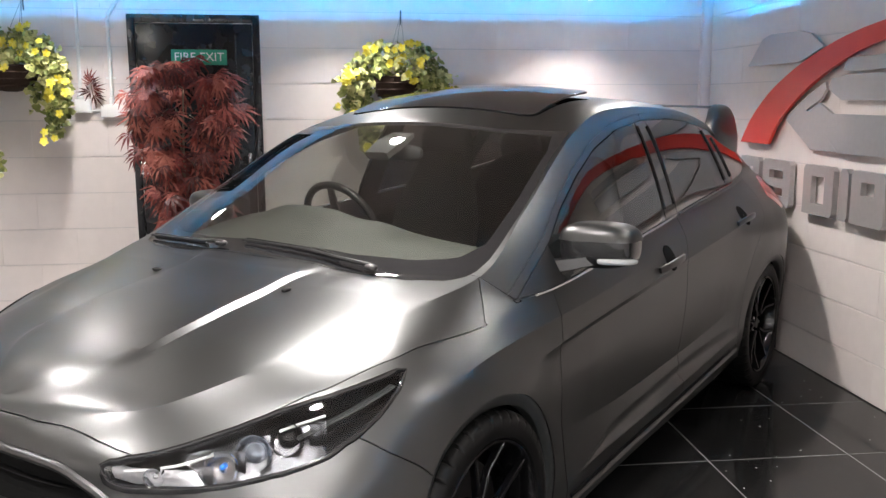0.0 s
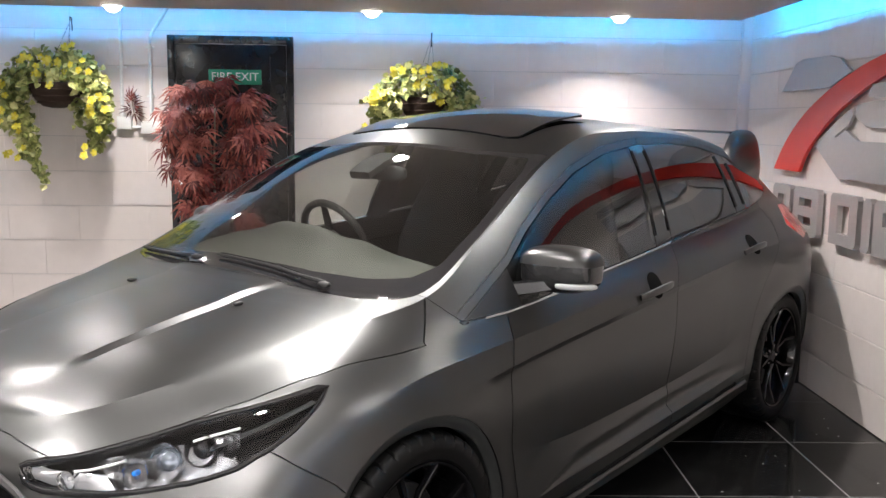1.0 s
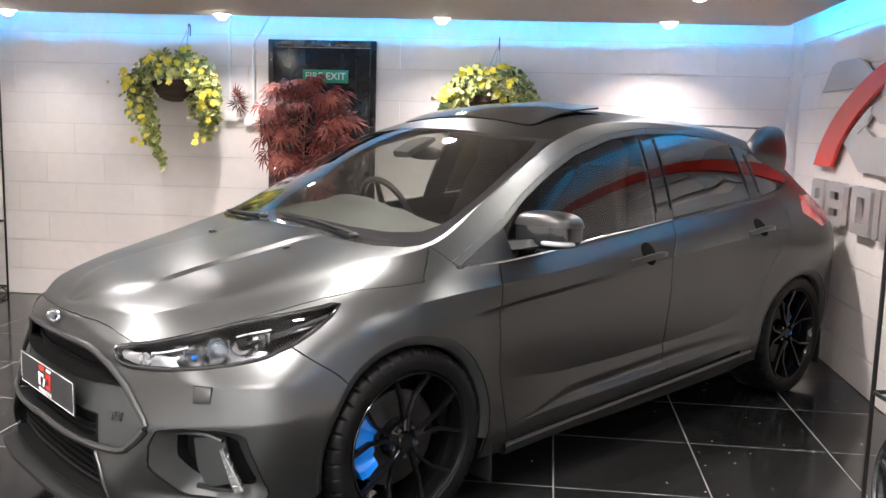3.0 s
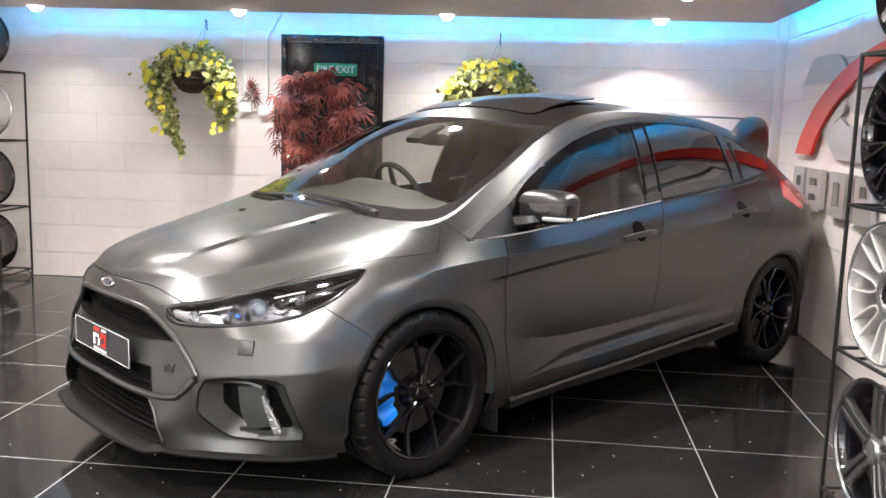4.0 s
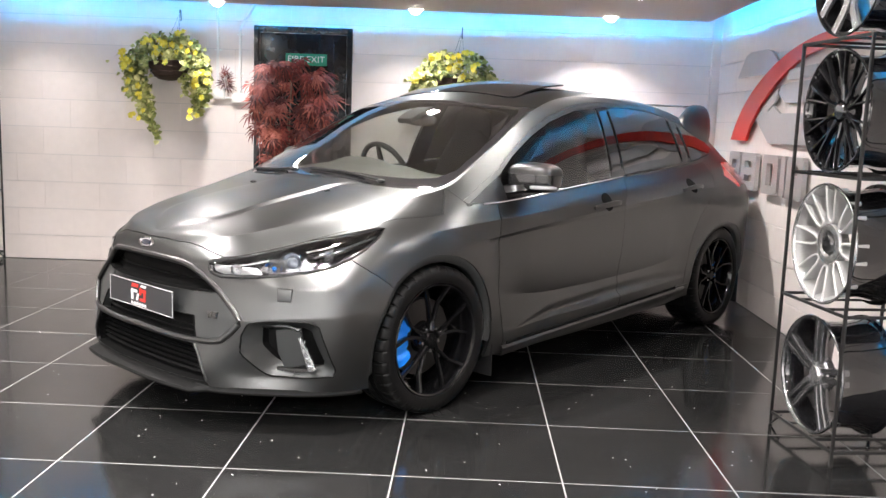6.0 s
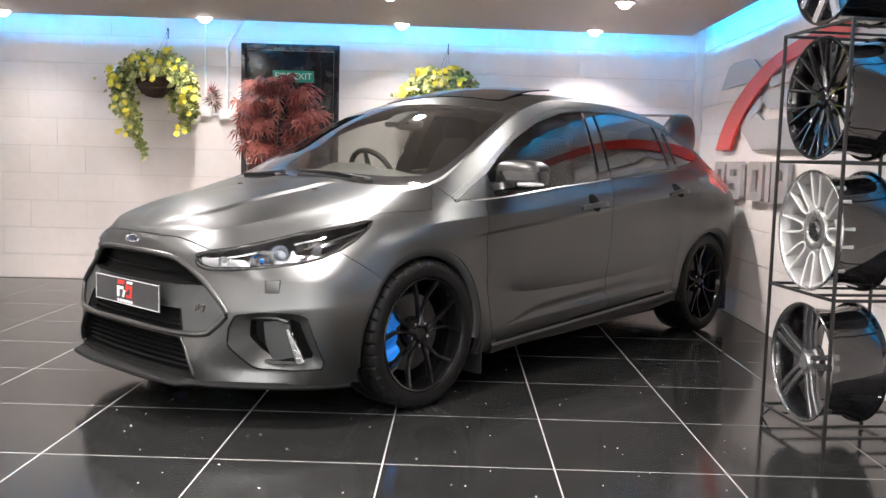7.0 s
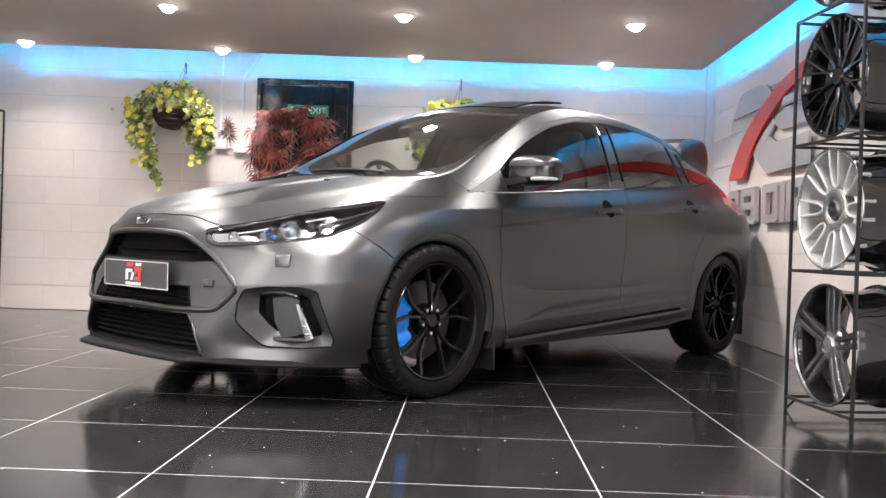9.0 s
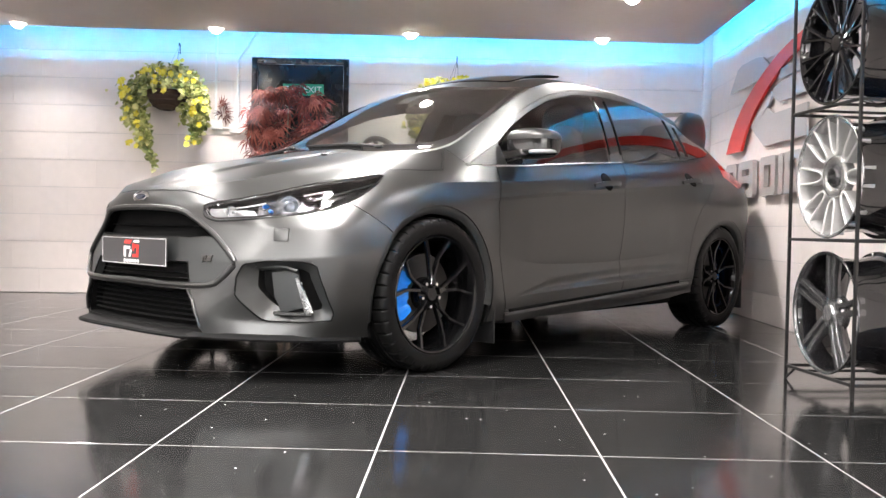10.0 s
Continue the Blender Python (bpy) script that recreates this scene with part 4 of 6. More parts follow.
# corner ducts with daylight lamps
for s in (1, -1):
    # the surround slopes in towards its opening: painted on the inner side, dark on the outer side
    def sink(bm):
        bm.normal_update()
        for v in bm.verts:
            y = abs(v.co.y)
            inner, outer = max(-polygon_depth(DUCT_HOLE, y, v.co.z), 0.0), max(polygon_depth(DUCT, y, v.co.z), 0.0)
            v.co -= v.normal * (0.003 + 0.034 * outer / (inner + outer + 1e-6))
        return bm

    duct = part("corner_duct", edge_flange(sink(take(["duct"], side=s)), 0.0008, 0.012), M_GUNMETAL, car, "smooth dark grey bumper duct surround")
    part("duct_cheek", edge_flange(sink(take(["duct_cheek"], side=s)), 0.0, 0.012), M_PAINT, duct, "satin grey inner slope of the duct")
    part("duct_hollow", pan(["duct_hole"], 0.095, s, along=Vector((0.75, 0.45 * s, 0)), rim_at=0.036), M_DARK_BAR, duct, "black duct opening")
    bm = bmesh.new()
    pts = thin(outline(["duct", "duct_cheek", "duct_hole"], s)[0], 0.010)
    tube(bm, [p - n * 0.0022 for p, n in pts], 0.01, 6, True, (0.0040, 0.0035))
    part("duct_rim", bm, M_DARK_BAR, duct)
    bm = bmesh.new()
    beam(bm, [(.694, .602 * s, .431), (.668, .642 * s, .436), (.630, .700 * s, .436), (.606, .735 * s, .424)], [.026, .034, .036, .028], [.009, .010, .010, .010], (.62, .62 * s, .35))
    part("duct_shelf", bm, M_GUNMETAL, duct)
    # dark inner blade
    bm = bmesh.new()
    beam(bm, [(.618, .678 * s, .425), (.612, .690 * s, .34), (.598, .702 * s, .276)], [.10, .105, .085], [.02, .02, .02], (-.6, .8 * s, 0))
    part("duct_blade", bm, M_GUNMETAL, duct)
    bm = bmesh.new()
    beam(bm, [(.640, .640 * s, .264), (.600, .690 * s, .264), (.548, .752 * s, .264)], [.02, .05, .03], [.014, .014, .014], (.6, .6 * s, 0))
    part("duct_ledge", bm, M_PAINT, duct)
    bm = bmesh.new()
    beam(bm, [(.612, .742 * s, .402), (.600, .751 * s, .36), (.584, .762 * s, .31), (.571, .771 * s, .268)], [.012, .020, .028, .031], [.02, .022, .022, .02], (-.6, .75 * s, 0))
    drl = part("daylight_lamp", bm, M_CRYSTAL, duct, "clear faceted daylight lamp")
    for k in range(4):
        z = .292 + k * .030
        u = (z - .268) / (.404 - .268)
        bm = bmesh.new()
        box(bm, -.0145 + .002 * k, .0145 - .002 * k, -.010, .012, -.0015, .0015, .0005, Matrix.Translation((.571 + .041 * u, (.771 - .029 * u) * s, z)) @ pose(0, 0, 0, 0, 18, (-35 if s > 0 else 35) + 90))
        part("lamp_facet", bm, M_CLEAR, drl)
    # washer cover
    hit, n, _, _ = SKIN.find_nearest(Vector((.646, .690, .560)))
    n = Vector((n.x, n.y * s, n.z - .10)).normalized()
    bm = bmesh.new()
    box(bm, -.028, .028, -.025, .025, -.004, .0055, .0045, Matrix.Translation((hit.x, hit.y * s, hit.z)) @ n.to_track_quat("Z", "Y").to_matrix().to_4x4())
    part("washer_cover", bm, M_PAINT, bumper, "small square headlamp washer cover")
    # near-black plate round the cover, painted shade of its gap
    bm = bmesh.new()
    box(bm, -.0300, .0300, -.0270, .0270, -.005, .0008, .003, Matrix.Translation((hit.x, hit.y * s, hit.z)) @ n.to_track_quat("Z", "Y").to_matrix().to_4x4())
    part("washer_gap", bm, M_DARK, bumper)

# headlamps
M_PROJECTOR = material("projector_glass", (0.32, 0.36, 0.42), 0.03, metal=0.7, coat=1.0)
M_LAMP_TRIM = material("pale_lamp_trim", (0.55, 0.55, 0.55), 0.45, noise_scale=60, noise_amount=0.1)
for s in (1, -1):
    lamp = part("headlight", pan(["headlight"], 0.05, s), M_BLACK_GLOSS, car, "clear headlamp with black housing")
    part("lens", edge_flange(take(["headlight"], side=s), 0.002, 0.004), M_LENS, lamp, "clear curved lens")
    bm = bmesh.new()
    pts = thin(outline(["headlight"], s)[0], 0.012)
    tube(bm, [p - n * 0.002 for p, n in pts], 0.01, 8, True, (0.005, 0.0095))
    part("lamp_gasket", bm, M_BLACK_GLOSS, lamp)

    def inner(x, z, back):
        hit, n = skin_side(x, z, s)[:2]
        return hit - n * back, n

    ahead = Vector((0.88, 0.46 * s, 0.02)).normalized()
    for x, z, r, back, ball in ((.738, .647, .020, .014, False), (.640, .671, .036, .030, False), (.580, .692, .040, .034, True), (.512, .712, .034, .032, True)):
        c, n = inner(x, z, back)
        m = Matrix.Translation(c) @ (ahead + n * .35).normalized().to_track_quat("Z", "Y").to_matrix().to_4x4()
        bm = bmesh.new()
        lathe(bm, [(r * 0.30, -.024), (r * 0.62, -.018), (r * 0.9, -.004), (r * 1.08, .014), (r * 1.12, .015), (r * 1.10, .0), (r * .5, -.028)], 32, "Z")
        bmesh.ops.transform(bm, matrix=m, verts=bm.verts[:])
        part("reflector_ring", bm, M_BLACK_GLOSS if x < .55 else M_CHROME, lamp)
        bm = bmesh.new()
        if ball:
            lathe(bm, [(.001, .012), (r * .35, .010), (r * .62, .003), (r * .74, -.008), (r * .74, -.02)], 28, "Z")
            bmesh.ops.transform(bm, matrix=m, verts=bm.verts[:])
            part("projector", bm, M_BLACK_GLOSS if x < .55 else M_PROJECTOR, lamp, "dark round projector" if x < .55 else "round glass projector")
        else:
            lathe(bm, [(.001, .004), (.006, .002), (.007, -.012), (.009, -.02)], 14, "Z")
            bmesh.ops.transform(bm, matrix=m, verts=bm.verts[:])
            part("bulb", bm, M_CLEAR if x > .7 else M_BLUE, lamp, "small clear bulb" if x > .7 else "small blue-coated bulb")
    bm = take(["headlight"], side=s)
    for co, no in (((.678, 0, 0), (-1, 0, 0)), ((0, 0, .668), (0, 0, 1))):
        bmesh.ops.bisect_plane(bm, geom=bm.verts[:] + bm.edges[:] + bm.faces[:], plane_co=co, plane_no=no, clear_outer=True)
    bm.normal_update()
    shape = {v: v.normal.copy() for v in bm.verts}
    mid = sum((v.co for v in bm.verts), Vector()) / max(len(bm.verts), 1)
    for v, n in shape.items():
        v.co = mid + (v.co - mid) * .90
        v.co -= n * (.020 + .006 * (1 if math.sin(v.co.x * 150) > 0 else 0))
    part("reflector_tray", edge_flange(bm, 0.0, 0.012), material("lamp_reflector", (0.52, 0.52, 0.53), 0.36, metal=0.4, bump=0.6, bump_scale=45), lamp, "bright silver reflector bowl")
    bm = take(["headlight"], side=s)
    for co, no in (((.462, 0, 0), (-1, 0, 0)), ((.685, 0, 0), (1, 0, 0)), ((.62, 0, .709), (.19, 0, 1))):
        bmesh.ops.bisect_plane(bm, geom=bm.verts[:] + bm.edges[:] + bm.faces[:], plane_co=co, plane_no=no, clear_outer=True)
    bm.normal_update()
    shape = {v: v.normal.copy() for v in bm.verts}
    for v, n in shape.items():
        v.co -= n * (.040 + .004 * math.sin(v.co.x * 260))
    part("reflector_bowl", bm, M_CHROME_SOFT, lamp, "faceted chrome reflector bowl")
    for x, z in ((.672, .650), (.610, .676), (.466, .712), (.452, .716)):
        c, n = inner(x, z, .026)
        bm = bmesh.new()
        box(bm, -.003, .003, -.026, .026, -.012, .012, .001, Matrix.Translation(c) @ ahead.to_track_quat("X", "Y").to_matrix().to_4x4())
        part("lamp_divider", bm, M_CHROME_SOFT, lamp)
    for x0, x1, drop in ((.770, .640, .020), (.520, .430, .022)):
        bm = bmesh.new()
        pts = []
        for k in range(9):
            x = x0 + (x1 - x0) * k / 8
            z = np.interp(-x, [-q[0] for q in HEADLIGHT[:8]], [q[1] for q in HEADLIGHT[:8]]) - drop
            pts.append(inner(x, float(z), .012)[0])
        tube(bm, pts, 0.003, 6, False, (0.0040, 0.0032))
        part("daylight_strip", bm, M_LAMP_TRIM, lamp, "pale strip along the lamp's top")
    bm = bmesh.new()
    pts = []
    for k in range(10):
        x = .50 - .24 * k / 9
        z = .708 + .078 * k / 9
        c, n = inner(x, z, .022)
        pts.append(c)
    tube(bm, pts, 0.004, 6, False, (0.012, 0.003))
    part("lamp_fin", bm, M_GUNMETAL, lamp)

# wheel arches, liners, mud flaps, floor pan
for s in (1, -1):
    for ax, r0, a0, a1 in ((0.0, .368, -16, 190), (AXLE_R, .360, -6, 192)):
        bm = bmesh.new()
        rings = []
        for k in range(61):
            a = radians(a0 + (a1 - a0) * k / 60)
            ring = []
            for rr, lift in ((r0 - .034, -.045), (r0 - .033, -.016), (r0 - .030, -.0125), (r0 - .003, -.0030), (r0 + .0005, -.0040), (r0 + .0035, -.009)):
                x, z = ax + rr * math.cos(a), .322 + rr * math.sin(a)
                xo, zo = ax + max(rr, r0 + .004) * math.cos(a), max(.322 + max(rr, r0 + .004) * math.sin(a), .19)
                p, n = skin_side(xo, zo, s)
                ring.append(bm.verts.new((x, p.y + s * lift, max(z, .185))))
            rings.append(ring)
        for a, b in zip(rings, rings[1:]):
            for k in range(5):
                bm.faces.new((a[k], a[k + 1], b[k + 1], b[k]))
        bmesh.ops.remove_doubles(bm, verts=bm.verts[:], dist=1e-5)
        bmesh.ops.recalc_face_normals(bm, faces=bm.faces[:])
        # darker than the body paint: the shade of the down-turned band is in the colour
        part("wheel_arch", bm, M_GUNMETAL, car, "flat arch lip, body grey darkened for shade")
        # liner in the shade colour, so the arch reads as an unlit hollow
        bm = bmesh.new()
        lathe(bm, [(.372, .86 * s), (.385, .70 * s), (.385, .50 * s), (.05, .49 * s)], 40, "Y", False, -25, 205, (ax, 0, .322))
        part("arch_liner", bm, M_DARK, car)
    for x, z0, z1, y0, y1 in ((-.392, .085, .33, .70, .885), (-3.03, .10, .30, .70, .875)):
        bm = bmesh.new()
        box(bm, x - .006, x + .006, y0 * s if s > 0 else -y1, y1 * s if s > 0 else -y0, z0, z1, .003)
        part("mud_flap", bm, M_BLACK_SATIN, car, "black mud flap behind the wheel")
# plain filler boxes; the dark under and inside the car is in their colour
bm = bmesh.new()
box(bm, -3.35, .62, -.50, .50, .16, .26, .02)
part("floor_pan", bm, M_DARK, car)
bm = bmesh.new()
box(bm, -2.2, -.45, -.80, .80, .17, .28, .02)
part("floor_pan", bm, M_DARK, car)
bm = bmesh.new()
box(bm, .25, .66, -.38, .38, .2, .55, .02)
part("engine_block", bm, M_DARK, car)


# wheels
def tyre_mesh():
    bm = bmesh.new()
    prof = [(.243, .100), (.252, .113), (.278, .1185), (.298, .116), (.312, .108), (.3195, .096), (.3215, .075), (.322, .052), (.315, .050), (.315, .042), (.322, .040), (.3225, .008), (.315, .006), (.315, -.006), (.3225, -.008),
            (.322, -.040), (.315, -.042), (.315, -.050), (.322, -.052), (.3215, -.075), (.3195, -.096), (.312, -.108), (.298, -.116), (.278, -.1185), (.252, -.113), (.243, -.100)]
    rings = lathe(bm, prof, 360, "Y")
    for v in bm.verts:
        r = math.hypot(v.co.x, v.co.z)
        if r > .3085 and abs(v.co.y) > 0.052:
            a = math.degrees(math.atan2(v.co.z, v.co.x)) % 9
            if a < .5 or a > 8.5:
                f = (r - .010) / r
                v.co.x *= f
                v.co.z *= f
    bm.normal_update()
    for e in bm.edges:
        if len(e.link_faces) == 2 and e.calc_face_angle() > .3:
            e.smooth = False
    return bm


def spoke_pair(bm, base, hub_y, rim_y, spread, w, d, r0=.045, r1=.105, r2=.234):
    """A stem that forks into two spokes."""
    def at(r, a, y):
        return Vector((r * math.cos(radians(a)), y, r * math.sin(radians(a))))
    beam(bm, [at(r0, base, hub_y), at(r1, base, hub_y - .002)], [w * 1.9, w * 1.3], [d * 1.3, d * 1.1], (-math.sin(radians(base)), 0, math.cos(radians(base))))
    for q in (-1, 1):
        a = base + q * spread
        mid = base + q * spread * 0.62
        beam(bm, [at(r1 - .02, base + q * 3, hub_y - .002), at((r1 + r2) / 2, mid, hub_y + .004), at(r2, a, rim_y)], [w * .95, w * .85, w * 1.05], [d, d * .85, d], (-math.sin(radians(mid)), 0, math.cos(radians(mid))))


def car_wheel(at, spin, front, s):
    w = part("wheel", tyre_mesh(), M_RUBBER, car, "black alloy wheel with low-profile tyre", at=at)
    bm = bmesh.new()
    lathe(bm, [(.246, .108), (.243, .112), (.236, .109), (.232, .098), (.226, .070), (.218, .0), (.214, -.06), (.238, -.100), (.246, -.104)], 72, "Y")
    part("rim_barrel", bm, M_BLACK_WHEEL, w)
    for k in range(5):
        bm = bmesh.new()
        spoke_pair(bm, spin + 72 * k, .072, .094, 18, .0155, .024, .04, .078)
        part("spoke", bm, M_BLACK_WHEEL, w)
    bm = bmesh.new()
    lathe(bm, [(.001, .082), (.026, .082), (.030, .078), (.034, .070), (.062, .064), (.070, .05), (.070, .02), (.001, .02)], 40, "Y")
    part("hub", bm, M_BLACK_WHEEL, w)
    for k in range(5):
        a = radians(spin + 36 + 72 * k)
        bm = bmesh.new()
        lathe(bm, [(.001, .078), (.007, .078), (.0095, .074), (.0095, .05)], 6, "Y", centre=(.052 * math.cos(a), 0, .052 * math.sin(a)))
        part("wheel_nut", bm, M_CHROME, w)
    bm = bmesh.new()
    lathe(bm, [(.05, .022), (.165, .022), (.168, .018), (.168, .0), (.165, -.004), (.05, -.004)], 56, "Y")
    part("brake_disc", bm, M_STEEL, w)
    bm = bmesh.new()
    r0, r1 = (.108, .190) if front else (.118, .178)
    # the caliper stays on the axle's front or rear side, whatever the side of the car
    c = (0 if s > 0 else 180) if front else (180 if s > 0 else 0)
    half = 34 if front else 22
    deep = 0.0 if front else .030
    lathe(bm, [(r0, .030 - deep), (r0 + .01, .058 - deep), (r1 - .02, .062 - deep), (r1, .050 - deep), (r1 + .004, .0 - deep / 2), (r1, -.03), (r0, -.03)], 18, "Y", True, c - half, c + half)
    for v in bm.verts:
        a = (math.degrees(math.atan2(v.co.z, v.co.x)) - c + 180) % 360 - 180
        if abs(abs(a) - half * .45) < 5 and v.co.y > .04:
            v.co.y -= .010
    bmesh.ops.holes_fill(bm, edges=[e for e in bm.edges if e.is_boundary], sides=0)
    part("brake_caliper", bm, M_BLUE, w, "bright blue brake caliper")
    return w


for ax in (0.0, AXLE_R):
    for s in (1, -1):
        car_wheel(pose(ax, WHEEL_Y * s, WHEEL_R, 0, 0, 0 if s > 0 else 180), 92 if ax == 0 else 75, ax == 0, s)


# mirrors
def pillow(bm, centre, size, power=2.6, nu=24, nv=16, keep=None, squash=None):
    """A rounded box."""
    def f(c):
        return math.copysign(abs(c) ** (2 / power), c)
    rows = []
    for j in range(nv + 1):
        v = -math.pi / 2 + math.pi * j / nv
        row = []
        for i in range(nu):
            u = 2 * math.pi * i / nu
            q = Vector((f(math.cos(v)) * f(math.cos(u)) * size[0], f(math.cos(v)) * f(math.sin(u)) * size[1], f(math.sin(v)) * size[2]))
            if squash:
                q = squash(q)
            row.append(bm.verts.new(q + Vector(centre)))
        rows.append(row)
    for j in range(nv):
        for i in range(nu):
            k = (i + 1) % nu
            q = [rows[j][i], rows[j][k], rows[j + 1][k], rows[j + 1][i]]
            if keep is None or keep(sum((v.co for v in q), Vector()) / 4):
                bm.faces.new(q)
    bmesh.ops.remove_doubles(bm, verts=bm.verts[:], dist=1e-5)
    for v in [v for v in bm.verts if not v.link_faces]:
        bm.verts.remove(v)
    bmesh.ops.recalc_face_normals(bm, faces=bm.faces[:])


for s in (1, -1):
    mc = (-.650, .893 * s, 1.000)

    def lean(q, s=s):
        return Vector((q.x - 0.22 * q.y * s, q.y, q.z * (1 - 0.55 * max(0, q.y * s))))

    bm = bmesh.new()
    pillow(bm, mc, (.074, .116, .072), 3.4, 48, 32, lambda p: p.z > mc[2] + .012, lean)
    part("door_mirror", bm, M_PAINT, DOORS[s, 0], "satin grey mirror cap with black base")
    bm = bmesh.new()
    pillow(bm, mc, (.071, .113, .071), 3.6, 48, 32, lambda p: p.z < mc[2] + .022, lean)
    beam(bm, [(-.575, .775 * s, .935), (-.60, .83 * s, .946), (-.64, .88 * s, .956)], [.10, .10, .10], [.046, .040, .036], (1, 0, 0))
    part("mirror_base", bm, M_BLACK_GLOSS, DOORS[s, 0])
    bm = bmesh.new()
    pillow(bm, (-.612, .962 * s, .959), (.024, .056, .010), 4.0, 20, 12, None, lambda q, s=s: Vector((q.x - .35 * q.y * s - .8 * (q.y) ** 2 * 4, q.y, q.z)))
    part("mirror_indicator", bm, M_CLEAR, DOORS[s, 0], "clear mirror indicator strip")
    bm = bmesh.new()
    box(bm, -.002, .002, -.072, .072, -.040, .040, .001, Matrix.Translation((-.715, .893 * s, 1.0)) @ pose(0, 0, 0, 0, 0, 8 * s))
    part("mirror_glass", bm, M_CHROME, DOORS[s, 0])
    # handles
    for j, (x0, x1, z0, z1) in enumerate(((-1.185, -1.435, .829, .846), (-2.135, -2.365, .890, .905))):
        xm, zm = (x0 + x1) / 2 - .012, (z0 + z1) / 2
        p, n = skin_side(xm, zm + .020, s)
        # no hollow is cut: the disc's near-black carries the recess's shade
        bm = bmesh.new()
        lathe(bm, [(.001, .0025), (.039, .0025), (.045, .001), (.046, -.002)], 28, "Z")
        for v in bm.verts:
            v.co.y *= 1.12
        bmesh.ops.transform(bm, matrix=Matrix.Translation(p) @ n.to_track_quat("Z", "Y").to_matrix().to_4x4(), verts=bm.verts[:])
        part("handle_cup", bm, M_DARK, DOORS[s, j], "flat dark disc for the shaded handle recess")
        bm = bmesh.new()
        pts = []
        for k in range(9):
            u = k / 8
            q, n = skin_side(x0 + (x1 - x0) * u, z0 + (z1 - z0) * u, s)
            pts.append(q + n * (.006 + .022 * math.sin(math.pi * min(max(u * 1.0, 0), 1)) ** .6))
        beam(bm, pts, [.020, .023, .025, .026, .026, .026, .025, .023, .020], [.012] * 9, (0, 0, 1))
        part("door_handle", bm, M_PAINT, DOORS[s, j], "satin grey pull handle")
    # belt moulding and window frame line
    bm = bmesh.new()
    pts = []
    for k in range(25):
        x = -.36 - 1.24 * k / 24
        z = np.interp(-x, [.275, .46, .725, 1.03, 1.617], [.882, .890, .909, .938, .985]) - .004
        q, n = skin_side(x, float(z), s)
        pts.append((q, n))
    bar_along(bm, pts, .0030, .0042, .002)
    part("belt_moulding", bm, M_SILVER, DOORS[s, 0], "thin bright strip below the window")
    bm = bmesh.new()
    pts = []
    for k in range(15):
        x = -1.64 - .80 * k / 14
        z = np.interp(-x, [1.617, 2.03, 2.48], [.985, 1.019, 1.058]) - .004
        pts.append(skin_side(x, float(z), s))
    bar_along(bm, pts, .0035, .0045, .002)
    part("belt_moulding", bm, M_BLACK_GLOSS, DOORS[s, 1])
    for l, d in ((PILLARS[0], 1), (PILLARS[1], -1), (PILLARS[2], 1), (PILLARS[3], -1)):
        (xa, za), (xb, zb) = l
        bm = bmesh.new()
        pts = []
        for k in range(9):
            z = zb + .012 + (1.325 - zb) * k / 8
            x = xa + (xb - xa) * (za - z) / (za - zb)
            if polygon_depth(DLO, x, z) > .004:
                pts.append(skin_side(x - .008 * d, z, s))
        bar_along(bm, pts, .006, .005, .003)
        part("pillar_moulding", bm, M_BLACK_GLOSS, car, "gloss black window moulding")
    # crease along the sill: a near-black bar stands in for its shade
    bm = bmesh.new()
    pts = [skin_side(-.50 - 1.62 * k / 20, door_floor(-.50 - 1.62 * k / 20) - .006, s) for k in range(21)]
    bar_along(bm, pts, .010, .012, -.004)
    part("sill_strip", bm, M_DARK, car)
    # skirt blade under the doors
    bm = bmesh.new()
    rings = []
    for k in range(25):
        x = -.46 - 1.76 * k / 24
        zt = door_floor(x) - .012
        q, n = skin_side(x, zt, s)
        ring = [Vector((x, q.y - .012 * s, zt + .004)), Vector((x, q.y + .008 * s, zt)), Vector((x, q.y + .014 * s, zt - .010)), Vector((x, q.y + .012 * s, zt - .024)), Vector((x, q.y + .002 * s, zt - .046)), Vector((x, q.y - .08 * s, zt - .050))]
        rings.append([bm.verts.new(v) for v in ring])
    for a, b in zip(rings, rings[1:]):
        for k in range(5):
            bm.faces.new((a[k], a[k + 1], b[k + 1], b[k]))
    bmesh.ops.recalc_face_normals(bm, faces=bm.faces[:])
    part("skirt_blade", bm, M_PAINT, car, "satin grey sill extension")
    # washer jets
    p, n = skin_top(.105, .283 * s)
    bm = bmesh.new()
    pillow(bm, p + n * .004, (.016, .010, .006), 3.0, 14, 8)
    part("washer_jet", bm, M_BLACK_SATIN, car)

# wipers
for ya, yb in ((-.20, -.66), (.42, -.14)):
    bm = bmesh.new()
    pts = []
    for k in range(9):
        y = ya + (yb - ya) * k / 8
        x = -.105 - .10 * max(0, abs(y) - .3) - (.03 * k / 8)
        p, n = skin_top(x, y)
        pts.append(p + n * (.018 - .006 * k / 8))
    tube(bm, pts, [.0075 - .0004 * k for k in range(9)], 8)
    wiper = part("wiper", bm, M_BLACK_SATIN, car, "black windscreen wiper")
    bm = bmesh.new()
    tube(bm, [p + Vector((-.016, 0, -.004)) for p in pts[2:]], .006, 6, False, (.004, .010))
    part("wiper_blade", bm, M_RUBBER, wiper)
    bm = bmesh.new()
    pillow(bm, pts[0] + Vector((.01, 0, -.004)), (.016, .022, .010), 2.6, 16, 8)
    part("wiper_pivot", bm, M_BLACK_SATIN, wiper)

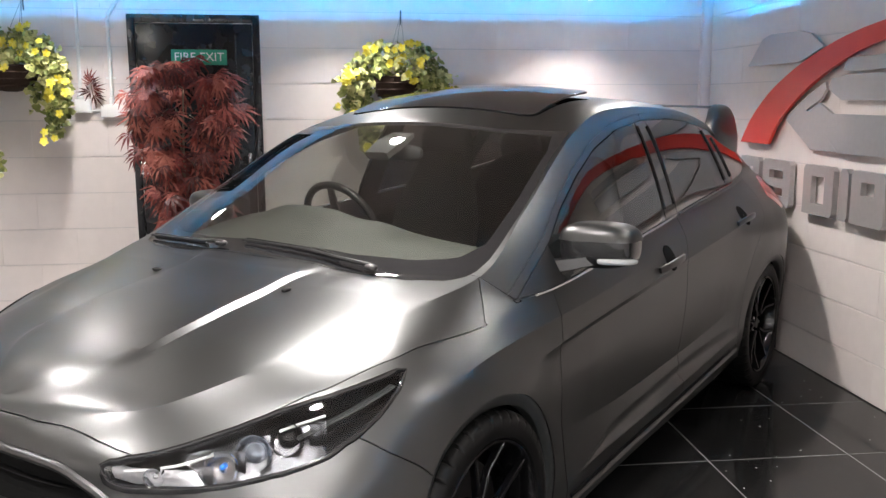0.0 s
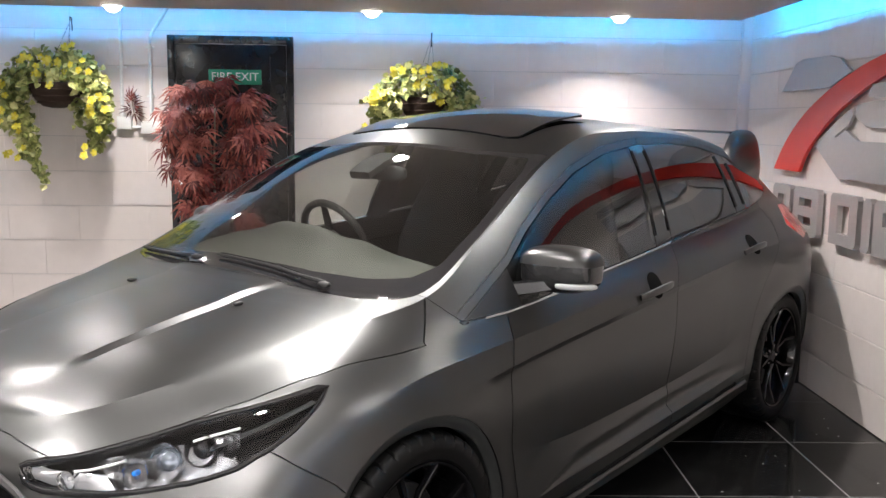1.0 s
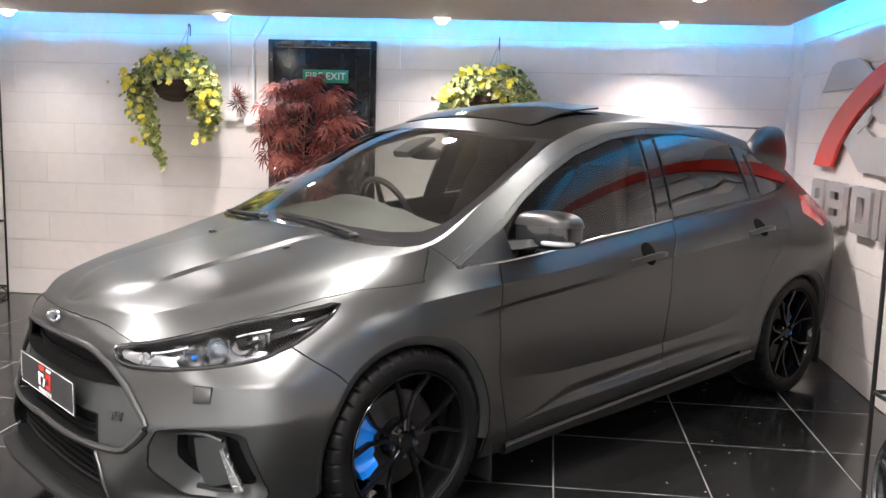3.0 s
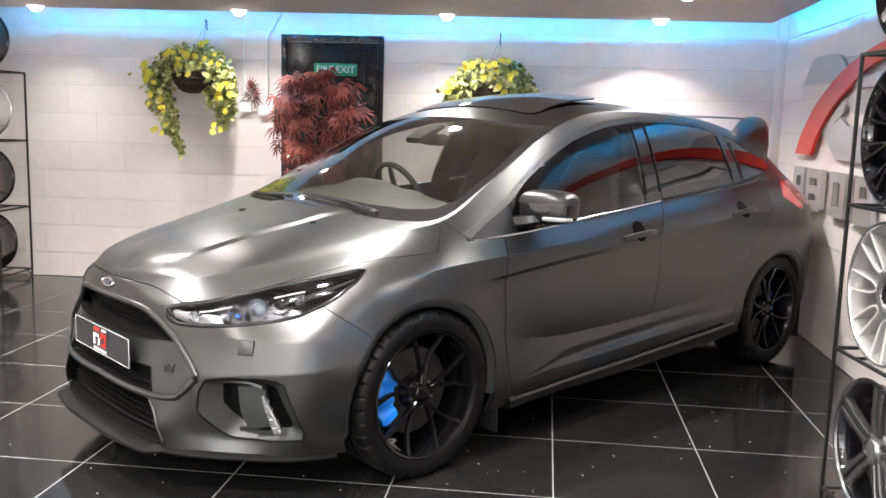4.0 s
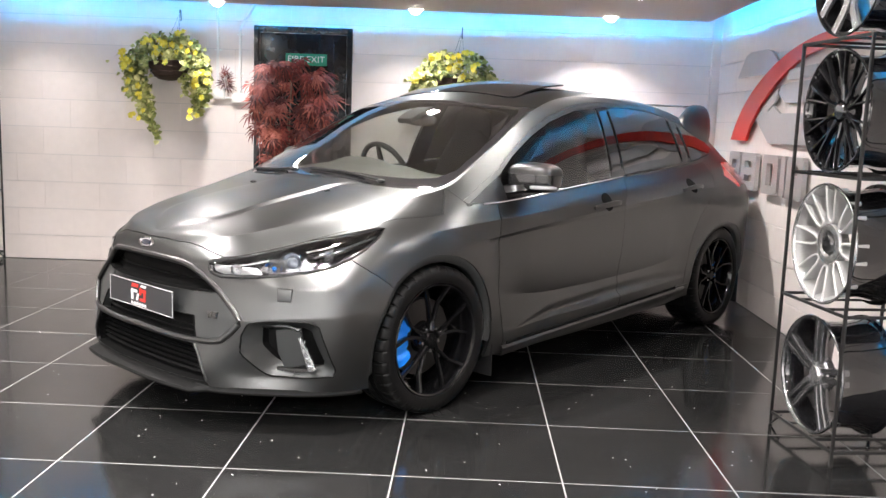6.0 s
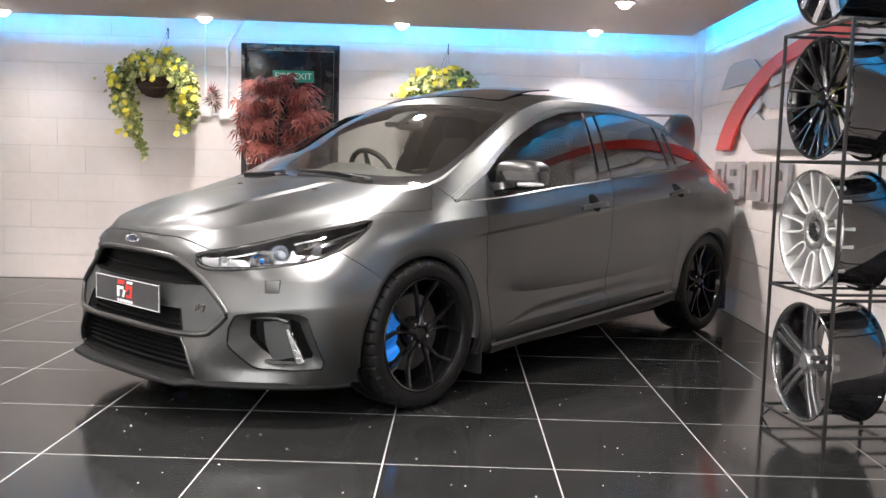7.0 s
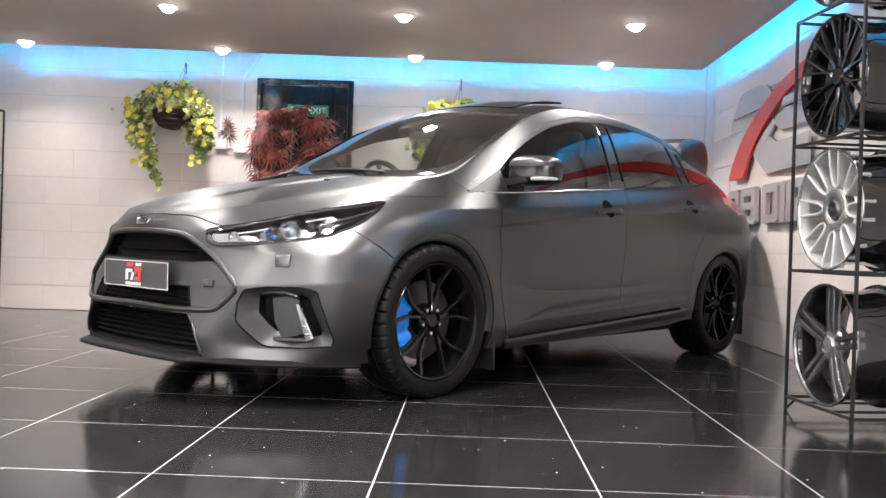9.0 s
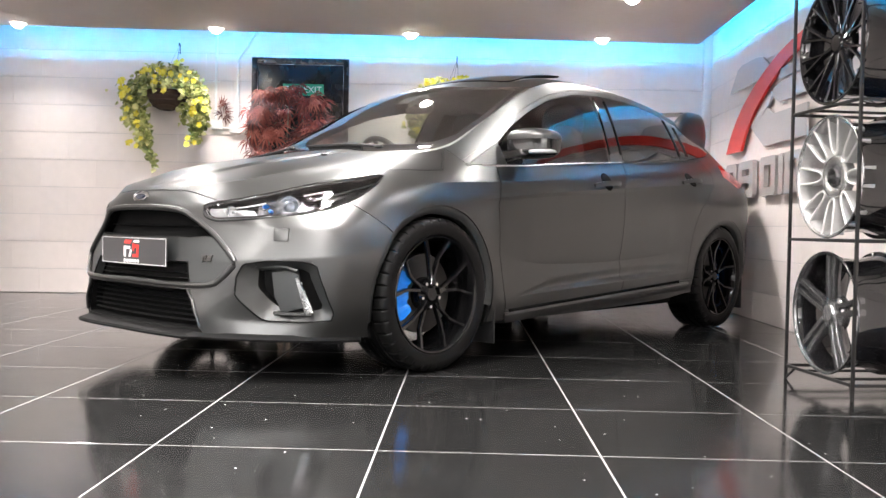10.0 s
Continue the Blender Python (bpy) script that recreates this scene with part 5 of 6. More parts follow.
# sunroof: opening, tilted glass
sun = part("sunroof", pan(["sunroof"], 0.035, centre=True, along=Vector((0, 0, 1))), M_DARK, car, "tilted dark glass sunroof")
bm = take(["sunroof"], True)
for v in bm.verts:
    u = (-1.02 - v.co.x) / .52
    v.co.z += .005 + .030 * u
    v.co.x += .01 * u
part("sunroof_glass", edge_flange(bm, 0.006, 0.008), M_BLACK_GLOSS, sun, "gloss black tilted glass panel")

# roof spoiler
def sp_rib(y, chord0, chord1, z0, z1, th):
    return [(chord0, y, z0), (chord0 + (chord1 - chord0) * .3, y, z0 + (z1 - z0) * .3 + th), (chord1, y, z1 + th * .8), (chord1 - .004, y, z1), (chord0 + (chord1 - chord0) * .4, y, z0 + (z1 - z0) * .35 - th * .6)]


bm = bmesh.new()
rings = []
for k in range(-12, 13):
    y = .515 * k / 12
    droop = .012 * abs(k / 12) ** 2.2
    rings.append([bm.verts.new(c) for c in sp_rib(y, -2.79 + .02 * abs(k / 12), -3.00 + .02 * (k / 12) ** 2, 1.416 - droop, 1.412 - droop * .6, .008)])
for a, b in zip(rings, rings[1:]):
    for k in range(5):
        bm.faces.new((a[k], a[(k + 1) % 5], b[(k + 1) % 5], b[k]))
bm.faces.new(rings[0])
bm.faces.new(rings[-1][::-1])
bmesh.ops.recalc_face_normals(bm, faces=bm.faces[:])
spoiler = part("roof_spoiler", bm, M_PAINT, car, "satin grey tailgate spoiler")
for s in (1, -1):
    bm = bmesh.new()
    rings = []
    # sections from the foot on the tailgate's shoulder up to the wing's end: z, front x, rear x, middle y, half thickness
    for z, x0, x1, ym, half in ((1.14, -2.64, -2.92, .618, .034), (1.20, -2.60, -2.95, .612, .042), (1.26, -2.58, -2.98, .600, .046), (1.32, -2.62, -3.005, .580, .046), (1.36, -2.70, -3.025, .562, .043), (1.395, -2.78, -3.035, .542, .037), (1.413, -2.85, -3.03, .526, .027), (1.421, -2.91, -3.01, .516, .010)):
        ring = []
        for k in range(16):
            a = 2 * math.pi * k / 16
            c, d = math.cos(a), math.sin(a)
            ring.append(bm.verts.new(((x0 + x1) / 2 + (x0 - x1) / 2 * math.copysign(abs(c) ** .75, c), (ym + half * math.copysign(abs(d) ** .7, d)) * s, z)))
        rings.append(ring)
    for a, b in zip(rings, rings[1:]):
        for k in range(16):
            bm.faces.new((a[k], a[(k + 1) % 16], b[(k + 1) % 16], b[k]))
    bm.faces.new(rings[-1])
    bmesh.ops.recalc_face_normals(bm, faces=bm.faces[:])
    part("spoiler_end", bm, M_PAINT, spoiler)

# cabin
bm = bmesh.new()
rows = []
for i in range(25):
    u = i / 24
    row = []
    for j in range(-14, 15):
        y = .66 * j / 14
        hump = .052 * math.exp(-((y + .36) / .24) ** 4) * math.exp(-((u - .86) / .16) ** 2)
        mid = .022 * math.exp(-(y / .16) ** 2) * math.exp(-((u - .85) / .15) ** 2)
        drop = .24 * max(0, (u - .90) / .10) ** 1.6
        deep = .62 - .36 * (max(y, 0.0) / .66) ** 1.3
        row.append(bm.verts.new((-.115 - .10 * (y / .66) ** 2 - deep * u, y, .932 + .052 * smooth_step(u / .7) + hump + mid - drop)))
    rows.append(row)
for a, b in zip(rows, rows[1:]):
    for k in range(28):
        bm.faces.new((a[k], a[k + 1], b[k + 1], b[k]))
bmesh.ops.recalc_face_normals(bm, faces=bm.faces[:])
part("dashboard", bm, M_DASH, car, "grey-black soft dashboard top")
bm = bmesh.new()
box(bm, -.76, -.62, -.66, .66, .55, .84, .03)
box(bm, -1.3, -.6, -.13, .13, .45, .68, .03)
part("console", bm, M_SEAT, car)
WHEEL_AT = Matrix.Translation((-.885, -.37, .945)) @ pose(0, 0, 0, 0, -66, 0)
bm = bmesh.new()
tube(bm, [(.178 * math.cos(2 * math.pi * k / 40), .178 * math.sin(2 * math.pi * k / 40), 0) for k in range(40)], .016, 10, True)
bmesh.ops.transform(bm, matrix=WHEEL_AT, verts=bm.verts[:])
steer = part("steering_wheel", bm, M_BLACK_SATIN, car, "black leather steering wheel")
bm = bmesh.new()
pillow(bm, (0, 0, -.02), (.062, .062, .022), 2.6, 20, 10)
for a in (0, 180, 270):
    beam(bm, [(.05 * math.cos(radians(a)), .05 * math.sin(radians(a)), -.012), (.17 * math.cos(radians(a)), .17 * math.sin(radians(a)), 0)], [.04, .028], [.014, .012], (-math.sin(radians(a)), math.cos(radians(a)), 0))
bmesh.ops.transform(bm, matrix=WHEEL_AT @ pose(0, 0, 0, 0, 0, 90), verts=bm.verts[:])
part("steering_hub", bm, M_BLACK_SATIN, steer)
for y in (.36, -.36):
    seat = part("front_seat", bmesh.new(), M_SEAT, car, "black bucket seat with fixed headrest")
    bm = bmesh.new()
    pillow(bm, (-1.30, y, .52), (.27, .25, .09), 3.2, 24, 12)
    bm.to_mesh(seat.data)
    seat.data.materials.append(M_SEAT)
    bm = bmesh.new()
    pillow(bm, (-1.56, y, .88), (.07, .235, .38), 3.0, 24, 18, None, lambda q: Vector((q.x - .25 * q.z - .35 * q.y * q.y * -1, q.y * (1 - .45 * max(0, q.z) / .38), q.z)))
    part("backrest", bm, M_SEAT, seat)
    bm = bmesh.new()
    pillow(bm, (-1.645, y, 1.225), (.055, .135, .115), 3.0, 20, 12)
    part("headrest", bm, M_SEAT, seat)
    bm = bmesh.new()
    pillow(bm, (-1.585, y, 1.13), (.012, .075, .035), 3.5, 16, 8)
    part("seat_insert", bm, M_GUNMETAL, seat, "small grey headrest insert")
bm = bmesh.new()
pillow(bm, (-2.28, 0, .82), (.10, .60, .36), 3.4, 28, 14)
pillow(bm, (-2.05, 0, .50), (.28, .60, .10), 3.4, 28, 12)
part("rear_bench", bm, M_SEAT, car)
for y in (.35, -.35):
    bm = bmesh.new()
    pillow(bm, (-2.34, y, 1.20), (.05, .12, .08), 3.0, 18, 10)
    part("rear_headrest", bm, M_SEAT, car)
bm = bmesh.new()
pillow(bm, (-.80, 0, 1.250), (.020, .105, .030), 3.0, 20, 10)
beam(bm, [(-.76, 0, 1.28), (-.80, 0, 1.25)], [.03, .03], [.02, .02], (0, 1, 0))
mir = part("interior_mirror", bm, M_SEAT, car, "black interior mirror and sensor housing")
bm = bmesh.new()
beam(bm, [(-.66, 0, 1.245), (-.74, 0, 1.285), (-.82, 0, 1.315)], [.10, .12, .10], [.03, .035, .02], (0, 1, 0))
part("sensor_housing", bm, M_SEAT, mir)


# ---- ceiling lights ----
M_LED = material("blue_led_diffuser", (0.2, 0.6, 1.0), 0.5, emit=(0.01, 0.39, 1.0), emit_strength=LED_POWER)
M_LAMP_LENS = material("downlight_lens", (0.9, 0.9, 0.9), 0.4, emit=(1.0, 0.95, 0.88), emit_strength=40.0)
M_WHITE_PLASTIC = material("white_plastic", (0.88, 0.88, 0.86), 0.4, noise_scale=30, noise_amount=0.05, bump=0.05, bump_scale=200)
first = None
for lx, ly in LAMP_SPOTS:
    m = pose(lx, ly, CEIL_Z)
    if first is None:
        first = thing("downlight", m, "round white recessed ceiling downlight, lit", "ceiling light", "downlights in the lowered ceiling")
        bm = bmesh.new()
        lathe(bm, [(.050, -.002), (.053, -.008), (.060, -.0085), (.064, -.004), (.064, .002), (.050, .004)], 32, "Z", True)
        part("ring", bm, M_WHITE_PLASTIC, first)
        # the dome hangs below the ceiling to stand in for the lamp's round glare
        bm = bmesh.new()
        lathe(bm, [(.001, -.041), (.014, -.040), (.026, -.035), (.037, -.025), (.045, -.012), (.050, .002)], 32, "Z")
        part("lens", bm, M_LAMP_LENS, first, "glowing lens domed to suggest glare")
    else:
        copy_thing(first, m)

# light strips on top of the lowered ceiling's edge
strip = thing("led_strip", pose(0, 0, CEIL_Z + .025), "blue light strip hidden on top of the lowered ceiling edge", "light strip")
bm = bmesh.new()
a = Vector((PANEL_X1 - .03, panel_edge_y(PANEL_X1) - .05, 0))
b = Vector((LEFT_X + .1, panel_edge_y(LEFT_X + .1) - .05, 0))
d = (b - a).normalized()
ang = math.atan2(d.y, d.x)
box(bm, 0, (b - a).length, -.001, .001, .0165, .0195, 0, Matrix.Translation(a) @ pose(0, 0, 0, 0, 0, math.degrees(ang)))
part("rear_strip", bm, M_LED, strip, smooth=False)
bm = bmesh.new()
side0, side1 = Vector((PANEL_X1 + .059 - .03, FRONT_Y + .1, 0)), Vector((PANEL_X1 - .03, panel_edge_y(PANEL_X1) - .03, 0))
turn = math.degrees(math.atan2(side1.y - side0.y, side1.x - side0.x))
box(bm, 0, (side1 - side0).length, -.001, .001, .0195, .0242, 0, Matrix.Translation(side0) @ pose(0, 0, 0, 0, 0, turn))
part("side_strip", bm, M_LED, strip, smooth=False)
bm = bmesh.new()
box(bm, 0, (b - a).length, -.014, .014, .0, .0095, 0, Matrix.Translation(a) @ pose(0, 0, 0, 0, 0, math.degrees(ang)))
bm.faces.ensure_lookup_table()
part("strip_carrier", bm, M_WHITE_PLASTIC, strip, smooth=False)


# ---- rear wall: door, sign, conduits ----
M_DOOR = material("gloss_black_door_paint", (0.010, 0.010, 0.012), 0.27, noise_scale=12, noise_amount=0.3, bump=0.25, bump_scale=28, rough_var=0.06)
D0, D1, DTOP = -3.803, -3.004, 1.972
door = tagged(thing("door_1", REAR, "closed gloss black fire exit door", "door"), kind="structure")
bm = bmesh.new()
box(bm, D0, D0 + .045, -.022, .01, 0, DTOP, .004)
box(bm, D1 - .045, D1, -.022, .01, 0, DTOP, .004)
box(bm, D0 + .045, D1 - .045, -.022, .01, DTOP - .05, DTOP, .004)
part("door_frame", bm, M_DOOR, door, "gloss black painted frame")
bm = bmesh.new()
box(bm, D0 + .048, D1 - .048, -.012, .01, .005, DTOP - .054, .003)
part("door_leaf", bm, M_DOOR, door)
bm = bmesh.new()
box(bm, D1 - .155, D1 - .148, -.016, -.012, .9, DTOP - .12, .001)
part("door_strip", bm, M_BLACK_SATIN, door)
bm = bmesh.new()
box(bm, -3.762, -3.722, -.022, -.012, .98, 1.085, .003)
box(bm, -3.758, -3.640, -.056, -.040, .985, 1.003, .005)
box(bm, -3.752, -3.730, -.050, -.014, .985, 1.003, .003)
part("door_handle", bm, M_CHROME, door, "chrome lever handle")
bm = bmesh.new()
box(bm, -3.100, -3.078, -.024, -.012, 1.045, 1.115, .002)
part("door_latch", bm, M_SILVER, door)
sign = thing("exit_sign", REAR @ pose(-3.378, -.014, 1.713), "green and white fire exit sign fixed to the door", "sign")
bm = bmesh.new()
box(bm, -.168, .168, -.004, .0, -.047, .047, .001)
part("sign_board", bm, material("sign_green", (0.02, 0.30, 0.17), 0.35, noise_scale=10, noise_amount=0.06), sign)
curve = bpy.data.curves.new("lettering", "FONT")
curve.body, curve.size, curve.align_x, curve.align_y, curve.extrude = "FIRE EXIT", 0.073, "CENTER", "CENTER", 0.0005
tmp = bpy.data.objects.new("lettering", curve)
scene.collection.objects.link(tmp)
me = bpy.data.meshes.new_from_object(tmp.evaluated_get(bpy.context.evaluated_depsgraph_get()))
bpy.data.objects.remove(tmp)
me.materials.clear()
me.materials.append(M_WHITE)
bm = bmesh.new()
bm.from_mesh(me)
bmesh.ops.remove_doubles(bm, verts=bm.verts[:], dist=1e-6)
left = set(bm.faces)
while left:
    stack, island = [left.pop()], []
    while stack:
        f = stack.pop()
        island.append(f)
        for e in f.edges:
            for g in e.link_faces:
                if g in left:
                    left.discard(g)
                    stack.append(g)
    one = bmesh.new()
    seen = {}
    for f in island:
        for v in f.verts:
            if v not in seen:
                seen[v] = one.verts.new(v.co)
        one.faces.new([seen[v] for v in f.verts])
    part("letter", one, M_WHITE, sign, smooth=False, at=pose(0, -.0052, 0, 90, 0, 0))
bm.free()

conduit = thing("conduit", REAR, "white plastic conduit pair with junction boxes on the wall", "conduit")
bm = bmesh.new()
tube(bm, [(-4.098, -.018, 1.46), (-4.094, -.018, 1.8), (-4.090, -.018, 2.35)], .011, 12)
part("pipe", bm, M_WHITE_PLASTIC, conduit)
bm = bmesh.new()
tube(bm, [(-3.914, -.018, 1.42), (-3.914, -.018, 1.92), (-3.908, -.018, 1.955), (-3.89, -.018, 1.99), (-3.86, -.018, 2.035), (-3.82, -.018, 2.10), (-3.76, -.018, 2.2)], .011, 12)
part("pipe", bm, M_WHITE_PLASTIC, conduit)
bm = bmesh.new()
tube(bm, [(-4.04, -.016, 1.385), (-3.97, -.016, 1.385)], .009, 10)
part("pipe", bm, M_WHITE_PLASTIC, conduit)
for x0, x1, z0, z1 in ((-4.128, -4.038, 1.372, 1.455), (-3.978, -3.845, 1.347, 1.425)):
    bm = bmesh.new()
    box(bm, x0, x1, -.046, 0, z0, z1, .004)
    part("junction_box", bm, M_WHITE_PLASTIC, conduit)
for x, z in ((-4.098, 1.475), (-3.914, 1.445)):
    bm = bmesh.new()
    lathe(bm, [(.015, -.02), (.018, -.018), (.018, .018), (.015, .02)], 16, "Z", True, centre=(x, -.02, z))
    part("pipe_collar", bm, M_WHITE_PLASTIC, conduit)
for x, z in ((-4.094, 1.766), (-3.914, 1.893), (-3.914, 1.584)):
    bm = bmesh.new()
    box(bm, x - .028, x + .028, -.010, 0, z - .006, z + .006, .002)
    lathe(bm, [(.011, -.007), (.0145, -.007), (.0145, .007), (.011, .007)], 16, "Z", True, centre=(x, -.018, z))
    part("saddle_clip", bm, M_WHITE_PLASTIC, conduit)
bm = bmesh.new()
box(bm, -.072, -.003, -.045, -.004, .0, 2.45, .004)
post = part("corner_boxing", bm, M_BLOCK, None)
post.matrix_world = REAR
tagged(post, "painted boxed-in pipe in the wall corner", "trim", kind="structure")


# ---- plants ----
def leaf_material(name, c1, c2, c3, rough=0.45):
    m = bpy.data.materials.new(name)
    m.use_nodes = True
    nt = m.node_tree
    b = nt.nodes["Principled BSDF"]
    b.inputs["Roughness"].default_value = rough
    ge = nt.nodes.new("ShaderNodeNewGeometry")
    ramp = nt.nodes.new("ShaderNodeValToRGB")
    ramp.color_ramp.elements[0].color = (*c1, 1)
    ramp.color_ramp.elements[1].color = (*c3, 1)
    e = ramp.color_ramp.elements.new(0.55)
    e.color = (*c2, 1)
    nt.links.new(ge.outputs["Random Per Island"], ramp.inputs[0])
    coord = nt.nodes.new("ShaderNodeTexCoord")
    n = nt.nodes.new("ShaderNodeTexNoise")
    n.inputs["Scale"].default_value = 60
    nt.links.new(coord.outputs["Object"], n.inputs["Vector"])
    mr = nt.nodes.new("ShaderNodeMapRange")
    mr.inputs["To Min"].default_value, mr.inputs["To Max"].default_value = 0.7, 1.25
    nt.links.new(n.outputs["Fac"], mr.inputs["Value"])
    mix = nt.nodes.new("ShaderNodeMix")
    mix.data_type, mix.blend_type = "RGBA", "MULTIPLY"
    mix.inputs["Factor"].default_value = 1.0
    nt.links.new(ramp.outputs[0], mix.inputs["A"])
    nt.links.new(mr.outputs[0], mix.inputs["B"])
    nt.links.new(mix.outputs["Result"], b.inputs["Base Color"])
    return m


M_LEAF = leaf_material("basket_leaf", (0.12, 0.15, 0.04), (0.36, 0.39, 0.12), (0.68, 0.66, 0.32))
M_FLOWER = leaf_material("yellow_petal", (0.62, 0.46, 0.015), (0.72, 0.60, 0.03), (0.78, 0.70, 0.12), 0.55)
M_MAPLE = leaf_material("red_maple_leaf", (0.042, 0.005, 0.004), (0.18, 0.018, 0.012), (0.37, 0.11, 0.075), 0.6)
M_WICKER = material("brown_wicker", (0.045, 0.026, 0.018), 0.8, noise_scale=120, noise_amount=0.35, bump=0.6, bump_scale=150)
M_STEM = material("grey_brown_stem", (0.20, 0.15, 0.11), 0.8, noise_scale=80, noise_amount=0.25, bump=0.3, bump_scale=90)
M_WIRE = material("dark_wire", (0.05, 0.05, 0.05), 0.5, metal=0.6)


def rand_dir(r, down=0.0):
    v = Vector((r.gauss(0, 1), r.gauss(0, 1), r.gauss(0, 1) - down))
    return v.normalized()


def add_leaf(V, F, at, tip, normal, length, width, fold=0.15):
    """A pointed oval leaf with a folded midrib."""
    tip = tip.normalized()
    side = tip.cross(normal)
    side = side.normalized() if side.length > 1e-4 else Vector((1, 0, 0))
    nrm = side.cross(tip).normalized()
    k = len(V)
    mid = at + tip * length * .5
    V += [at, at + tip * length * .25 + side * width * .42 + nrm * fold * width, at + tip * length * .62 + side * width * .46 + nrm * fold * width, at + tip * length - nrm * length * .12,
          at + tip * length * .62 - side * width * .46 + nrm * fold * width, at + tip * length * .25 - side * width * .42 + nrm * fold * width, mid]
    F += [(k, k + 1, k + 6), (k + 1, k + 2, k + 6), (k + 2, k + 3, k + 6), (k + 3, k + 4, k + 6), (k + 4, k + 5, k + 6), (k + 5, k, k + 6)]


def leaves_part(name, V, F, mat, parent, label=""):
    me = bpy.data.meshes.new(name)
    me.from_pydata([tuple(v) for v in V], [], F)
    me.materials.append(mat)
    ob = new(name, me)
    ob.parent = parent
    return tagged(ob, label, kind="stuff")


def flower_mesh(r):
    bm = bmesh.new()
    for k in range(5):
        a = 2 * math.pi * k / 5
        d = Vector((math.cos(a), math.sin(a), .25))
        s = Vector((-math.sin(a), math.cos(a), 0))
        c = bm.verts.new((0, 0, 0))
        p = [bm.verts.new(d * .5 * .034 + s * .014 + Vector((0, 0, .003))), bm.verts.new(d * .034 + s * .013 - Vector((0, 0, .004))), bm.verts.new(d * .039 - Vector((0, 0, .002))),
             bm.verts.new(d * .034 - s * .013 - Vector((0, 0, .004))), bm.verts.new(d * .5 * .034 - s * .014 + Vector((0, 0, .003)))]
        for i in range(4):
            bm.faces.new((c, p[i], p[i + 1]))
    me = bpy.data.meshes.new("flower")
    bm.to_mesh(me)
    bm.free()
    me.materials.append(M_FLOWER)
    for q in me.polygons:
        q.use_smooth = True
    return me


FLOWER_ME = flower_mesh(.04)


